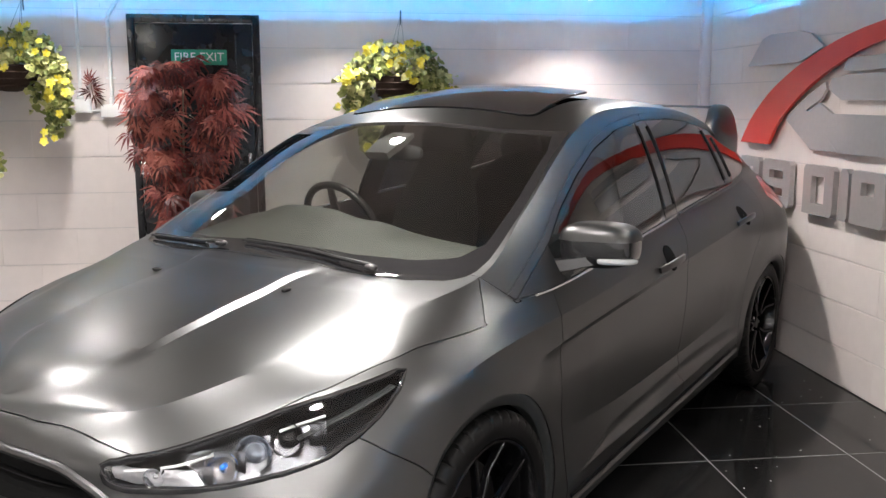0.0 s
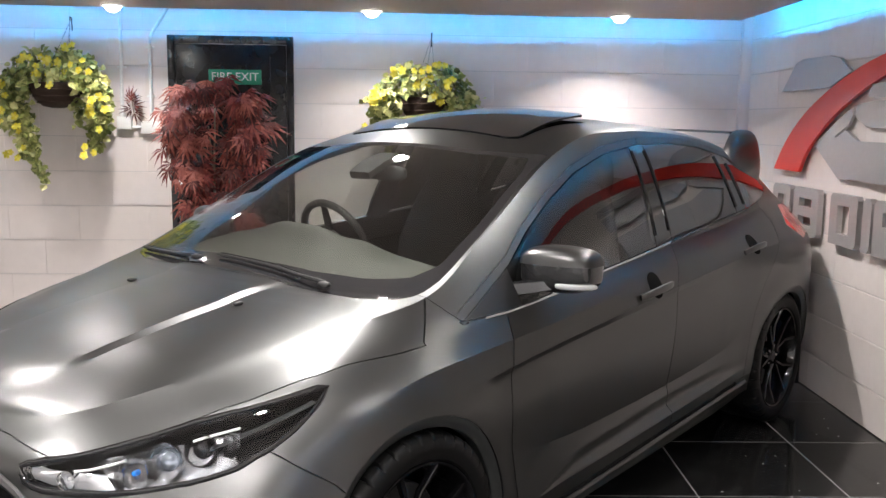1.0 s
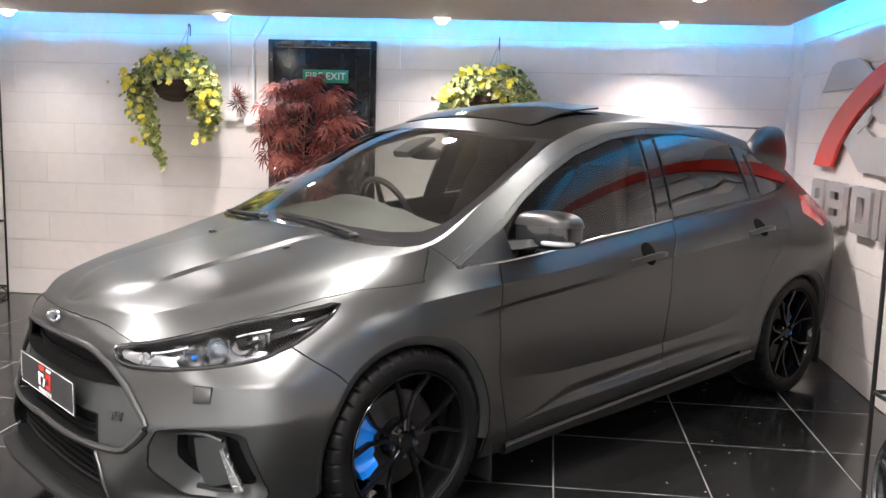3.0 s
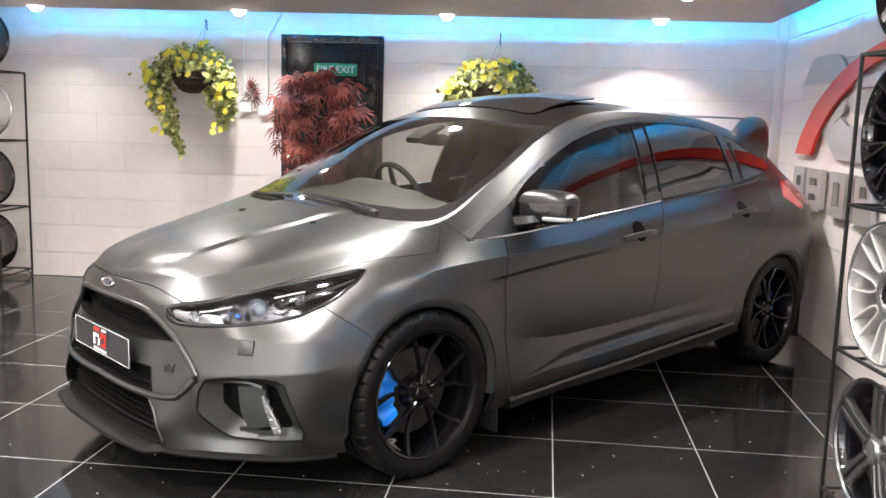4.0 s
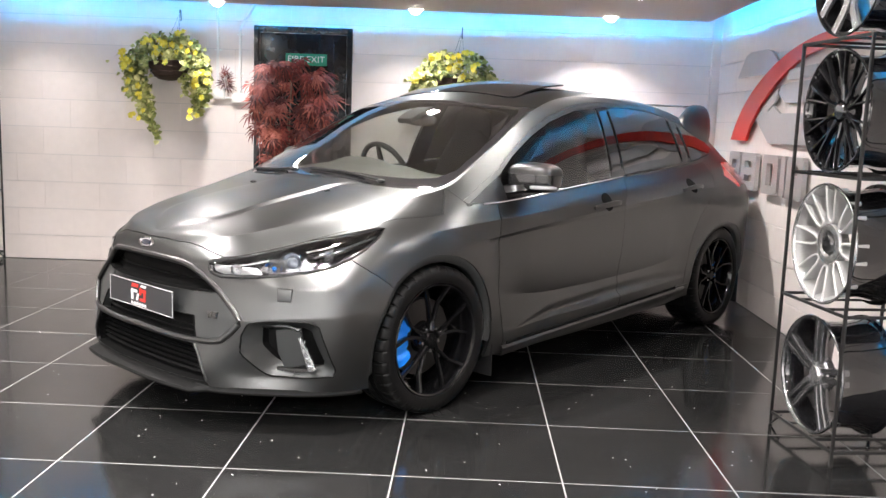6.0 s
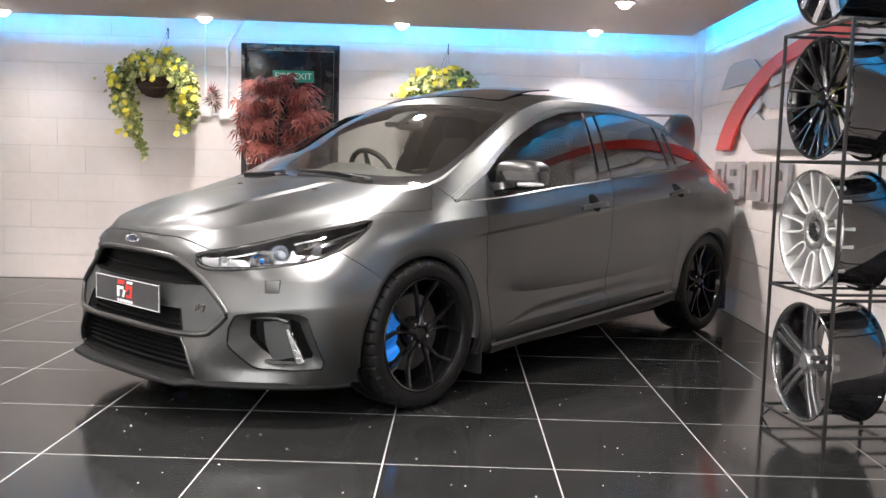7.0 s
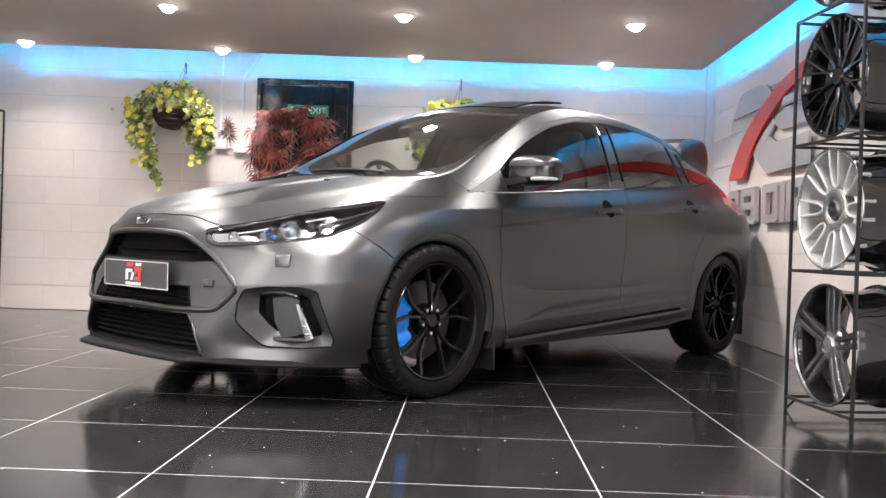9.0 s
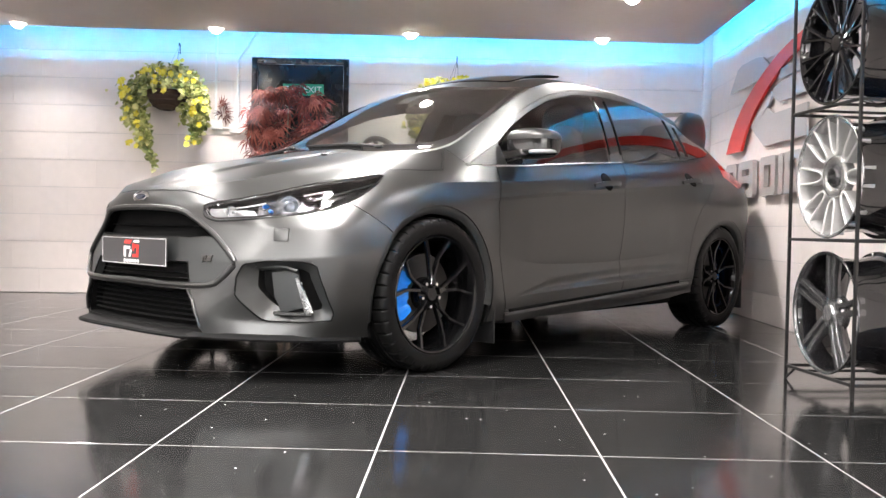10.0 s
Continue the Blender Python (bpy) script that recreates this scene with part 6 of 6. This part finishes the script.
def hanging_basket(u, z, seed, label):
    """A wicker wall basket with trailing leaves; local x along the wall, y into it, origin at the bowl's middle."""
    r = random.Random(seed)
    ob = thing("hanging_basket", REAR @ pose(u, -.17, z), label, "hanging basket", "hanging baskets on the rear wall")
    bm = bmesh.new()
    prof = [(.03, -.125), (.08, -.115), (.125, -.075), (.150, -.02), (.158, .02), (.150, .022), (.14, -.02), (.10, -.08)]
    lathe(bm, prof, 36, "Z")
    for v in bm.verts:
        a = math.degrees(math.atan2(v.co.y, v.co.x))
        rr = math.hypot(v.co.x, v.co.y)
        if rr > .02:
            f = 1 + .03 * (1 if int(a // 10) % 2 else -1)
            v.co.x *= f
            v.co.y *= f
    bowl = part("bowl", bm, M_WICKER, ob, "brown woven wicker bowl")
    for k in range(4):
        bm = bmesh.new()
        rr = (.158, .153, .138, .112)[k]
        tube(bm, [(rr * math.cos(2 * math.pi * i / 30), rr * math.sin(2 * math.pi * i / 30), (.022, -.015, -.055, -.092)[k] + .002 * (i % 2)) for i in range(30)], .007, 6, True)
        part("wicker_ring", bm, M_WICKER, bowl)
    for k in range(3):
        a = radians(90 + 120 * k)
        bm = bmesh.new()
        tube(bm, [(.15 * math.cos(a), .15 * math.sin(a), .02), (.05 * math.cos(a) + .02, .05 * math.sin(a) + .08, .20), (.05, .14, .42)], .0011, 5)
        part("chain", bm, M_WIRE, ob)
    bm = bmesh.new()
    tube(bm, [(.05, .168, .36), (.05, .165, .44), (.05, .14, .445), (.05, .13, .42)], .004, 6)
    part("hook", bm, M_WIRE, ob)
    V, F = [], []
    spots = []
    # mound over the bowl
    for k in range(640):
        a, h = r.uniform(0, 2 * math.pi), r.random()
        rad = .30 * math.sqrt(1 - (h * .9) ** 2) * r.uniform(.75, 1.03)
        p = Vector((rad * math.cos(a) * 1.05, rad * math.sin(a) * .52 - .02, -.02 + .24 * h))
        if p.z < .02 and abs(p.x) < .13:
            continue
        spots.append((p, Vector((p.x * 1.2, p.y * 1.6 - .12, .10 + p.z)).normalized()))
    # trails: start x, end x, drop, thickness, count
    for x0, x1, drop, thick, count in ((-.26, -.27, .30, .090, 290), (-.27, -.16, .50, .085, 330), (-.22, -.08, .66, .046, 150), (.24, .30, .32, .085, 250), (.26, .24, .43, .080, 250), (.13, .13, .30, .035, 30)):
        for k in range(count):
            t = r.random() ** .85
            w = thick * (1 - .62 * t)
            p = Vector((x0 + (x1 - x0) * t + r.gauss(0, w * .55), -.06 + r.gauss(0, w * .5), .06 - drop * t))
            spots.append((p, Vector((r.gauss(0, .35), -.8, r.gauss(0.1, .35))).normalized()))
    for p, n in spots:
        tip = (n * .35 + rand_dir(r, .55)).normalized()
        size = r.uniform(.036, .060)
        p.y = min(p.y, .15)
        add_leaf(V, F, p, tip, n, size, size * r.uniform(.7, .95))
    leaves_part("foliage", V, F, M_LEAF, ob, "small yellow-green trailing leaves")
    # clusters of yellow flowers
    for cx, cz, n in ((-.14, .17, 4), (.02, .15, 5), (-.05, .10, 5), (.17, .12, 4), (.05, .03, 3), (-.29, .05, 5), (-.31, .0, 5), (-.25, -.20, 6), (-.19, -.38, 4), (.30, -.08, 4), (.27, -.14, 3), (.24, -.40, 4), (-.24, .0, 2), (.31, -.26, 1), (.10, .20, 3)):
        for k in range(n):
            f = new("flower", FLOWER_ME)
            f.parent = ob
            p = Vector((cx + r.gauss(0, .030), -.16 + r.gauss(0, .02) + .25 * max(0, cz) * .3, cz + r.gauss(0, .026)))
            d = Vector((r.gauss(0, .4), -1, r.gauss(.2, .4))).normalized()
            f.matrix_local = Matrix.Translation(p) @ d.to_track_quat("Z", "Y").to_matrix().to_4x4() @ pose(0, 0, 0, 0, 0, r.uniform(0, 72)) @ Matrix.Scale(r.uniform(.5, .8), 4)
    return ob


hanging_basket(-4.445, 1.625, 3, "wicker wall basket full of trailing leaves and yellow flowers")
hanging_basket(-2.165, 1.565, 9, "wicker wall basket with yellow flowers, partly behind the car roof")


def maple_leaf(V, F, at, tip, normal, size, r):
    """A hand-shaped leaf of narrow lobes."""
    tip = tip.normalized()
    side = tip.cross(normal)
    side = side.normalized() if side.length > 1e-4 else Vector((1, 0, 0))
    nrm = side.cross(tip).normalized()
    k0 = len(V)
    V.append(at)
    for a, l in ((-78, .55), (-45, .8), (-18, .97), (8, 1.0), (32, .88), (62, .7)):
        a += r.uniform(-7, 7)
        d = (tip * math.cos(radians(a)) + side * math.sin(radians(a))).normalized()
        s = nrm.cross(d)
        ln = size * l
        w = size * .066
        k = len(V)
        V += [at + d * ln * .45 + s * w + nrm * .05 * size, at + d * ln - nrm * size * .22, at + d * ln * .45 - s * w + nrm * .05 * size]
        F.append((k0, k, k + 1, k + 2))


plant = thing("maple_plant", REAR @ pose(-3.47, -.34, 0), "tall red-leaved ornamental maple standing before the black door", "plant")
bm = bmesh.new()
lathe(bm, [(.001, 0), (.13, 0), (.145, .02), (.165, .26), (.175, .28), (.165, .285), (.155, .25), (.001, .24)], 32, "Z")
part("pot", bm, M_BLACK_SATIN, plant)
stems = []
for k, (bx, by, tx, ty, tz) in enumerate(((-.03, 0, -.16, .02, 1.55), (.03, .02, .02, -.05, 1.66), (.05, -.02, .14, .0, 1.50), (0, .03, -.02, .04, 1.40))):
    pts = [Vector((bx + (tx - bx) * t ** 1.4 + .012 * math.sin(7 * t + k), by + (ty - by) * t, .24 + (tz - .24) * t)) for t in [i / 10 for i in range(11)]]
    bm = bmesh.new()
    tube(bm, pts, [.011 - .0007 * i for i in range(11)], 7)
    part("stem", bm, M_STEM, plant)
    stems.append(pts)
V, F = [], []
r = random.Random(21)
for k in range(66):
    z = .66 + 1.02 * ((k * .618) % 1.0)
    # half width of the crown at this height
    w = float(np.interp(z, [.60, .75, .95, 1.10, 1.25, 1.45, 1.60, 1.72], [.09, .12, .15, .20, .29, .29, .21, .10]))
    x = r.uniform(-1, 1)
    x = math.copysign(abs(x) ** .75, x) * w + (.035 if z < 1.15 else .012)
    y = -.02 + r.gauss(0, .09)
    for j in range(6):
        at = Vector((x + r.gauss(0, .045), min(y + r.gauss(0, .03), .24), z + r.gauss(0, .025)))
        out = Vector((x * 1.6 + r.gauss(0, .55), -.45 + r.gauss(0, .35), -.70 + r.gauss(0, .30)))
        maple_leaf(V, F, at, out, Vector((x, -1, .6)), r.uniform(.10, .155), r)
leaves_part("foliage", V, F, M_MAPLE, plant, "drooping dark red divided leaves")
for k in range(14):
    bm = bmesh.new()
    s = stems[k % 4][4 + k % 6]
    e = s + Vector((r.uniform(-.22, .22), r.uniform(-.12, .04), r.uniform(.0, .14)))
    tube(bm, [s, (s + e) / 2 + Vector((0, 0, .03)), e], [.004, .003, .002], 5)
    part("twig", bm, M_STEM, plant)
sprig = thing("maple_sprig", REAR @ pose(-4.03, -.05, 1.50), "small red maple sprig tucked behind the white conduit", "plant")
bm = bmesh.new()
tube(bm, [(.02, .03, -.10), (.01, .0, 0), (.005, -.01, .08)], .003, 5)
part("stem", bm, M_STEM, sprig)
V, F = [], []
for at, tip, size in (((.0, -.01, .07), (.15, -.2, .9), .085), ((.02, -.01, .02), (.8, -.2, .1), .08), ((.0, -.01, .0), (-.8, -.2, -.1), .085), ((.02, 0, -.02), (.6, -.2, -.6), .085), ((.0, -.01, .05), (-.5, -.2, .6), .06), ((.01, -.01, .05), (.7, -.2, .5), .07)):
    maple_leaf(V, F, Vector(at), Vector(tip), Vector((0, -1, .2)), size, r)
leaves_part("foliage", V, F, M_MAPLE, sprig)

# ---- sign on the right wall ----
M_BRUSHED = material("brushed_aluminium", (0.52, 0.51, 0.52), 0.40, metal=0.6, noise_scale=40, noise_amount=0.06, bump=0.04, bump_scale=400)
M_LETTER = material("grey_sign_letter", (0.42, 0.405, 0.40), 0.42, metal=0.3, noise_scale=40, noise_amount=0.06)
M_SIGN_RED = material("red_sign_face", (0.74, 0.045, 0.030), 0.30, noise_scale=6, noise_amount=0.05)
wall_sign = thing("wall_sign", pose(RIGHT_X, 0, 0), "raised metal wall emblem with a red sweep and grey block shapes", "sign")


def sign_piece(name, outline_yz, mat, stand=.022, thick=.016, holes=(), label=""):
    bm = bmesh.new()
    plate(bm, [(-y, z) for y, z in outline_yz], thick, [[(-y, z) for y, z in h] for h in holes])
    # local plate: x = -world y, y = up, z = out from the wall
    m = Matrix(((0, 0, -1, -stand), (-1, 0, 0, 0), (0, 1, 0, 0), (0, 0, 0, 1)))
    bmesh.ops.transform(bm, matrix=m, verts=bm.verts[:])
    bmesh.ops.recalc_face_normals(bm, faces=bm.faces[:])
    return part(name, bm, mat, wall_sign, label, smooth=False)


def smooth_line(pts, n):
    P = np.array([(a, b, 0.0) for a, b in pts])
    return [(float(q[0]), float(q[1])) for q in spline(P, n, False, False)]


ARC_OUT = [(5.715, 1.192), (5.605, 1.318), (5.408, 1.468), (5.162, 1.589), (4.882, 1.688), (4.632, 1.752), (4.330, 1.800), (4.0, 1.825), (3.5, 1.82)]
ARC_IN = [(3.5, 1.735), (4.0, 1.737), (4.318, 1.711), (4.481, 1.680), (4.665, 1.625), (4.917, 1.526), (5.139, 1.405), (5.285, 1.293), (5.365, 1.190)]
sign_piece("red_sweep", smooth_line(ARC_OUT, 5) + smooth_line(ARC_IN, 5), M_SIGN_RED, .030, .02, label="glossy red curved band")
sign_piece("emblem_plate", [(5.69, 1.645), (5.52, 1.795), (5.42, 1.815), (5.10, 1.810), (4.98, 1.790), (4.84, 1.715), (5.07, 1.645)], M_BRUSHED, label="brushed metal plate")
sign_piece("emblem_plate", [(5.195, 1.340), (5.08, 1.41), (4.93, 1.485), (4.805, 1.535), (4.79, 1.50), (4.83, 1.452), (4.975, 1.392), (4.655, 1.185), (4.905, 1.182)], M_BRUSHED)
sign_piece("emblem_plate", [(4.94, 1.382), (4.83, 1.428), (4.70, 1.375), (4.15, 1.372), (4.15, 1.182), (4.625, 1.182)], M_BRUSHED, .034)
sign_piece("emblem_plate", [(4.775, 1.500), (4.745, 1.550), (4.60, 1.566), (4.15, 1.566), (4.15, 1.440), (4.645, 1.442)], M_BRUSHED)
sign_piece("emblem_plate", [(4.625, 1.588), (4.594, 1.644), (4.15, 1.652), (4.15, 1.585), (4.56, 1.580)], M_BRUSHED, .034)
LZ0, LZ1 = .850, 1.108


def block_shape(y0, y1, hole):
    """A plain grey block the size of one sign character; y0 > y1."""
    out = [(y0, LZ0), (y0, LZ1 - .02), (y0 - .02, LZ1), (y1 + .02, LZ1), (y1, LZ1 - .02), (y1, LZ0 + .02), (y1 + .02, LZ0)]
    holes = []
    for a, b, c, d in hole:
        holes.append([(y0 + (y1 - y0) * a, LZ0 + (LZ1 - LZ0) * c), (y0 + (y1 - y0) * b, LZ0 + (LZ1 - LZ0) * c), (y0 + (y1 - y0) * b, LZ0 + (LZ1 - LZ0) * d), (y0 + (y1 - y0) * a, LZ0 + (LZ1 - LZ0) * d)])
    sign_piece("block_shape", out, M_LETTER, .020, .03, holes)


block_shape(5.70, 5.45, [(.3, .7, .52, .78)])
block_shape(5.40, 5.08, [(.25, .75, .22, .40), (.25, .75, .60, .78)])
block_shape(4.935, 4.645, [(.28, .72, .22, .78)])
block_shape(4.590, 4.510, [])
block_shape(4.485, 4.215, [(.30, .70, .55, .80)])


# ---- wheel racks ----
M_RACK = material("black_rack_steel", (0.016, 0.015, 0.015), 0.45, noise_scale=60, noise_amount=0.15)
M_WHEEL_GREY = material("polished_anthracite", (0.19, 0.19, 0.195), 0.22, metal=0.8, noise_scale=200, noise_amount=0.06)
M_WHEEL_LINING = material("silver_rim_lining", (0.40, 0.40, 0.40), 0.38, metal=0.5, noise_scale=90, noise_amount=0.15, stain=0.2)
M_WHEEL_EDGE = material("white_silver_edge", (0.78, 0.78, 0.77), 0.35, metal=0.25, noise_scale=200, noise_amount=0.04)
M_WHEEL_WEB = material("silver_grey_wheel", (0.50, 0.50, 0.50), 0.42, metal=0.3, noise_scale=200, noise_amount=0.05)
M_WHEEL_SILVER = material("bright_silver_wheel", (0.66, 0.66, 0.66), 0.27, metal=0.85, noise_scale=200, noise_amount=0.04)
M_WHEEL_GLOSS = material("gloss_black_wheel", (0.008, 0.008, 0.009), 0.05, coat=0.8)


def wheel_rack(m, w, d, levels, height, label):
    rack = thing("wheel_rack", m, label, "rack", "wheel racks")
    for x in (0, w):
        for y in (0, d):
            bm = bmesh.new()
            box(bm, x - .006, x + .006, y - .006, y + .006, .0, height, .002)
            part("post", bm, M_RACK, rack)
    for z in levels:
        for y in (0, d):
            bm = bmesh.new()
            box(bm, .006, w - .006, y - .0055, y + .0055, z - .006, z + .006, .002)
            part("shelf_rail", bm, M_RACK, rack)
        for x in (0, w):
            bm = bmesh.new()
            box(bm, x - .0055, x + .0055, .006, d - .006, z - .006, z + .006, .002)
            part("shelf_rail", bm, M_RACK, rack)
        for x in (.30 * w, .70 * w):
            bm = bmesh.new()
            box(bm, x - .005, x + .005, .006, d - .006, z - .005, z + .005, .001)
            part("shelf_bar", bm, M_RACK, rack)
    for x, q in ((0, 1), (w, -1)):
        for y, qq in ((0, 1), (d, -1)):
            bm = bmesh.new()
            tube(bm, [(x, y, .004), (x + .05 * q, y + .02 * qq, levels[0])], .005, 6)
            part("foot_brace", bm, M_RACK, rack)
    return rack


def show_wheel(style, m, mat, rim_mat, label):
    """A loose alloy wheel; local +y faces out of its face."""
    w = thing("alloy_wheel", m, label, "wheel", "alloy wheels on the racks")
    R = .237
    bm = bmesh.new()
    lathe(bm, [(R, .0), (R - .003, .004), (R - .010, .002), (R - .016, -.012), (R - .022, -.05), (R - .028, -.11), (R - .022, -.17), (R - .012, -.205), (R, -.212), (R + .002, -.220), (R - .008, -.222), (R - .022, -.20),
               (R - .034, -.16), (R - .037, -.11), (R - .032, -.04), (R - .020, -.008)], 72, "Y", True)
    part("rim_barrel", bm, rim_mat, w)
    bm = bmesh.new()
    lathe(bm, [(R - .001, .0008), (R - .003, .0050), (R - .010, .0032), (R - .015, -.0100)], 72, "Y")
    part("rim_lip", bm, mat if style != "vee" else rim_mat, w)
    bm = bmesh.new()
    lathe(bm, [(.001, -.012), (.030, -.012), (.034, -.016), (.036, -.026), (.066, -.030), (.072, -.036), (.072, -.065), (.001, -.065)], 40, "Y")
    part("hub", bm, M_SILVER if style == "five" else M_WHEEL_GREY if style == "mesh" else mat, w)
    for k in range(5):
        a = radians(90 + 72 * k)
        bm = bmesh.new()
        lathe(bm, [(.011, -.030), (.012, -.028), (.0085, -.028), (.0085, -.05)], 14, "Y", centre=(.053 * math.cos(a), 0, .053 * math.sin(a)))
        part("bolt_seat", bm, M_DARK, w)

    def at(rr, a, y):
        return Vector((rr * math.cos(radians(a)), y, rr * math.sin(radians(a))))

    if style == "five":
        for k in range(5):
            a = 97 + 72 * k
            for q in (-1, 1):
                bm = bmesh.new()
                beam(bm, [at(.055, a + q * 16, -.034), at(.13, a + q * 7.5, -.022), at(R - .016, a + q * 5.6, -.018)], [.022, .021, .024], [.035, .03, .03], (-math.sin(radians(a)), 0, math.cos(radians(a))))
                part("spoke", bm, mat, w)
    elif style == "mesh":
        bm = bmesh.new()
        lathe(bm, [(.044, -.026), (.050, -.020), (.068, -.017), (.078, -.019), (.084, -.027), (.082, -.060), (.044, -.062)], 56, "Y", True)
        part("hub_plate", bm, mat, w)
        # eight U-shaped spokes: thin deep blades, each pair closed by a round bend at the hub
        for k in range(8):
            a = 3 + 45 * k
            side = [(R - .012, 8.6, -.006), (.195, 9.0, -.009), (.150, 10.0, -.014), (.120, 10.6, -.018), (.104, 9.8, -.021), (.093, 7.0, -.023), (.088, 3.2, -.024)]
            line = [at(rr, a - da, y) for rr, da, y in side] + [at(rr, a + da, y) for rr, da, y in side[::-1]]
            bm = bmesh.new()
            rings = []
            for q, p in enumerate(line):
                way = (line[min(q + 1, len(line) - 1)] - line[max(q - 1, 0)]).normalized()
                across = way.cross(Vector((0, 1, 0))).normalized()
                rings.append([bm.verts.new(p + across * o + Vector((0, d, 0))) for o, d in ((-.0030, .0), (.0030, .0), (.0048, -.006), (.0062, -.046), (-.0062, -.046), (-.0048, -.006))])
            for r0, r1 in zip(rings, rings[1:]):
                for q in range(6):
                    bm.faces.new((r0[q], r0[(q + 1) % 6], r1[(q + 1) % 6], r1[q]))
            bm.faces.new(rings[0])
            bm.faces.new(rings[-1][::-1])
            bmesh.ops.recalc_face_normals(bm, faces=bm.faces)
            blade = part("spoke", bm, M_WHEEL_WEB, w)
            bm = bmesh.new()
            tube(bm, [p + Vector((0, .001, 0)) for p in line], .0042, 8)
            part("spoke_edge", bm, M_WHEEL_EDGE, blade, "bright raised spoke edge")
        for k in range(10):
            a = 36 * k
            bm = bmesh.new()
            beam(bm, [at(.012, a, -.0105), at(.032, a, -.0125)], [.003, .006], [.004, .004], (-math.sin(radians(a)), 0, math.cos(radians(a))))
            part("cap_rib", bm, M_BLACK_GLOSS, w)
        bm = bmesh.new()
        lathe(bm, [(R - .0145, -.004), (R - .0215, -.009), (R - .0335, -.04), (R - .0385, -.11), (R - .0355, -.16), (R - .0235, -.20)], 64, "Y")
        part("barrel_lining", bm, M_WHEEL_LINING, w, "bright silver inside of the rim")
    elif style == "multi":
        for k in range(10):
            a = 92 + 36 * k
            bm = bmesh.new()
            beam(bm, [at(.045, a, -.036), at(.085, a, -.030), at(.112, a, -.025)], [.026, .017, .019], [.036, .030, .028], (-math.sin(radians(a)), 0, math.cos(radians(a))), .45)
            for q in (-1, 1):
                b = a + q * 6
                beam(bm, [at(.104, a + q * 2.0, -.026), at(.145, a + q * 4.6, -.019), at(.19, a + q * 6.4, -.012), at(R - .014, a + q * 7.6, -.006)], [.0110, .0105, .0115, .016], [.026, .024, .022, .022], (-math.sin(radians(b)), 0, math.cos(radians(b))), .45)
            part("spoke", bm, mat, w)
            bm = bmesh.new()
            lathe(bm, [(.001, .002), (.005, .001), (.0065, -.006)], 8, "Y", centre=tuple(at(R - .020, a + 18, 0)))
            part("rim_bolt", bm, M_CHROME, w)
    else:
        for k in range(5):
            a = 126 + 72 * k
            for q in (-1, 1):
                bm = bmesh.new()
                beam(bm, [at(.05, a + q * 10, -.030), at(.14, a + q * 12, -.014), at(R - .012, a + q * 20, -.008)], [.034, .032, .036], [.02, .018, .018], (-math.sin(radians(a + q * 15)), 0, math.cos(radians(a + q * 15))))
                part("spoke", bm, mat, w)
    return w


RACK_R = pose(2.330, 2.655, 0, 0, 0, -82.3)
wheel_rack(RACK_R, .484, .46, (.056, .580, 1.092, 1.605), 1.61, "black steel wheel rack along the sign wall, four wheels high")
for zc, style, mat, rim, label, spin in ((.301, "five", M_WHEEL_GREY, M_WHEEL_GLOSS, "anthracite alloy wheel with five double spokes on the rack", 0),
                                         (.825, "mesh", M_WHEEL_SILVER, M_WHEEL_GLOSS, "bright silver mesh-spoke alloy wheel on the rack", 0),
                                         (1.337, "multi", M_WHEEL_GLOSS, M_WHEEL_GLOSS, "gloss black multi-spoke alloy wheel on the rack", 0),
                                         (1.850, "vee", M_WHEEL_SILVER, M_WHEEL_GLOSS, "black alloy wheel with bright V spokes atop the rack", 0)):
    show_wheel(style, RACK_R @ pose(.262, .012, zc, 0, 0, 180), mat, rim, label)
RACK_L = pose(-3.335, 5.66, 0, 0, 0, 2.3)
wheel_rack(RACK_L, .484, .44, (.056, .568, 1.097, 1.628), 1.633, "black steel wheel rack against the rear wall")
for zc, style, mat, rim, label in ((.301, "multi", M_WHEEL_GLOSS, M_WHEEL_GLOSS, "gloss black multi-spoke alloy wheel on the rear rack"),
                                   (.813, "five", M_WHEEL_GREY, M_WHEEL_GLOSS, "dark five-spoke alloy wheel on the rear rack"),
                                   (1.342, "mesh", M_WHEEL_SILVER, M_WHEEL_SILVER, "silver mesh-spoke alloy wheel on the rear rack"),
                                   (1.873, "five", M_WHEEL_GLOSS, M_WHEEL_GLOSS, "dark five-spoke alloy wheel atop the rear rack")):
    show_wheel(style, RACK_L @ pose(.245, .03, zc, 0, 0, 180), mat, rim, label)


# ---- pieces of floor and walls ----
i0, i1 = math.floor((LEFT_X - TILE_X0) / TILE), math.ceil((RIGHT_X - TILE_X0) / TILE)
j0, j1 = math.floor((FRONT_Y - TILE_Y0) / TILE), math.ceil((6.5 - TILE_Y0) / TILE)
for i in range(i0, i1):
    for j in range(j0, j1):
        ob = new("tile", TILE_ME)
        ob.parent = floor
        ob.location = (TILE_X0 + (i + 0.5) * TILE, TILE_Y0 + (j + 0.5) * TILE, random.random() * 0.0001)
lay_blocks(wall_rear, -REAR_LEN, 0.0, 0.20, 0.12)
lay_blocks(wall_right, -6.37, 3.2, 0.20, 0.3)
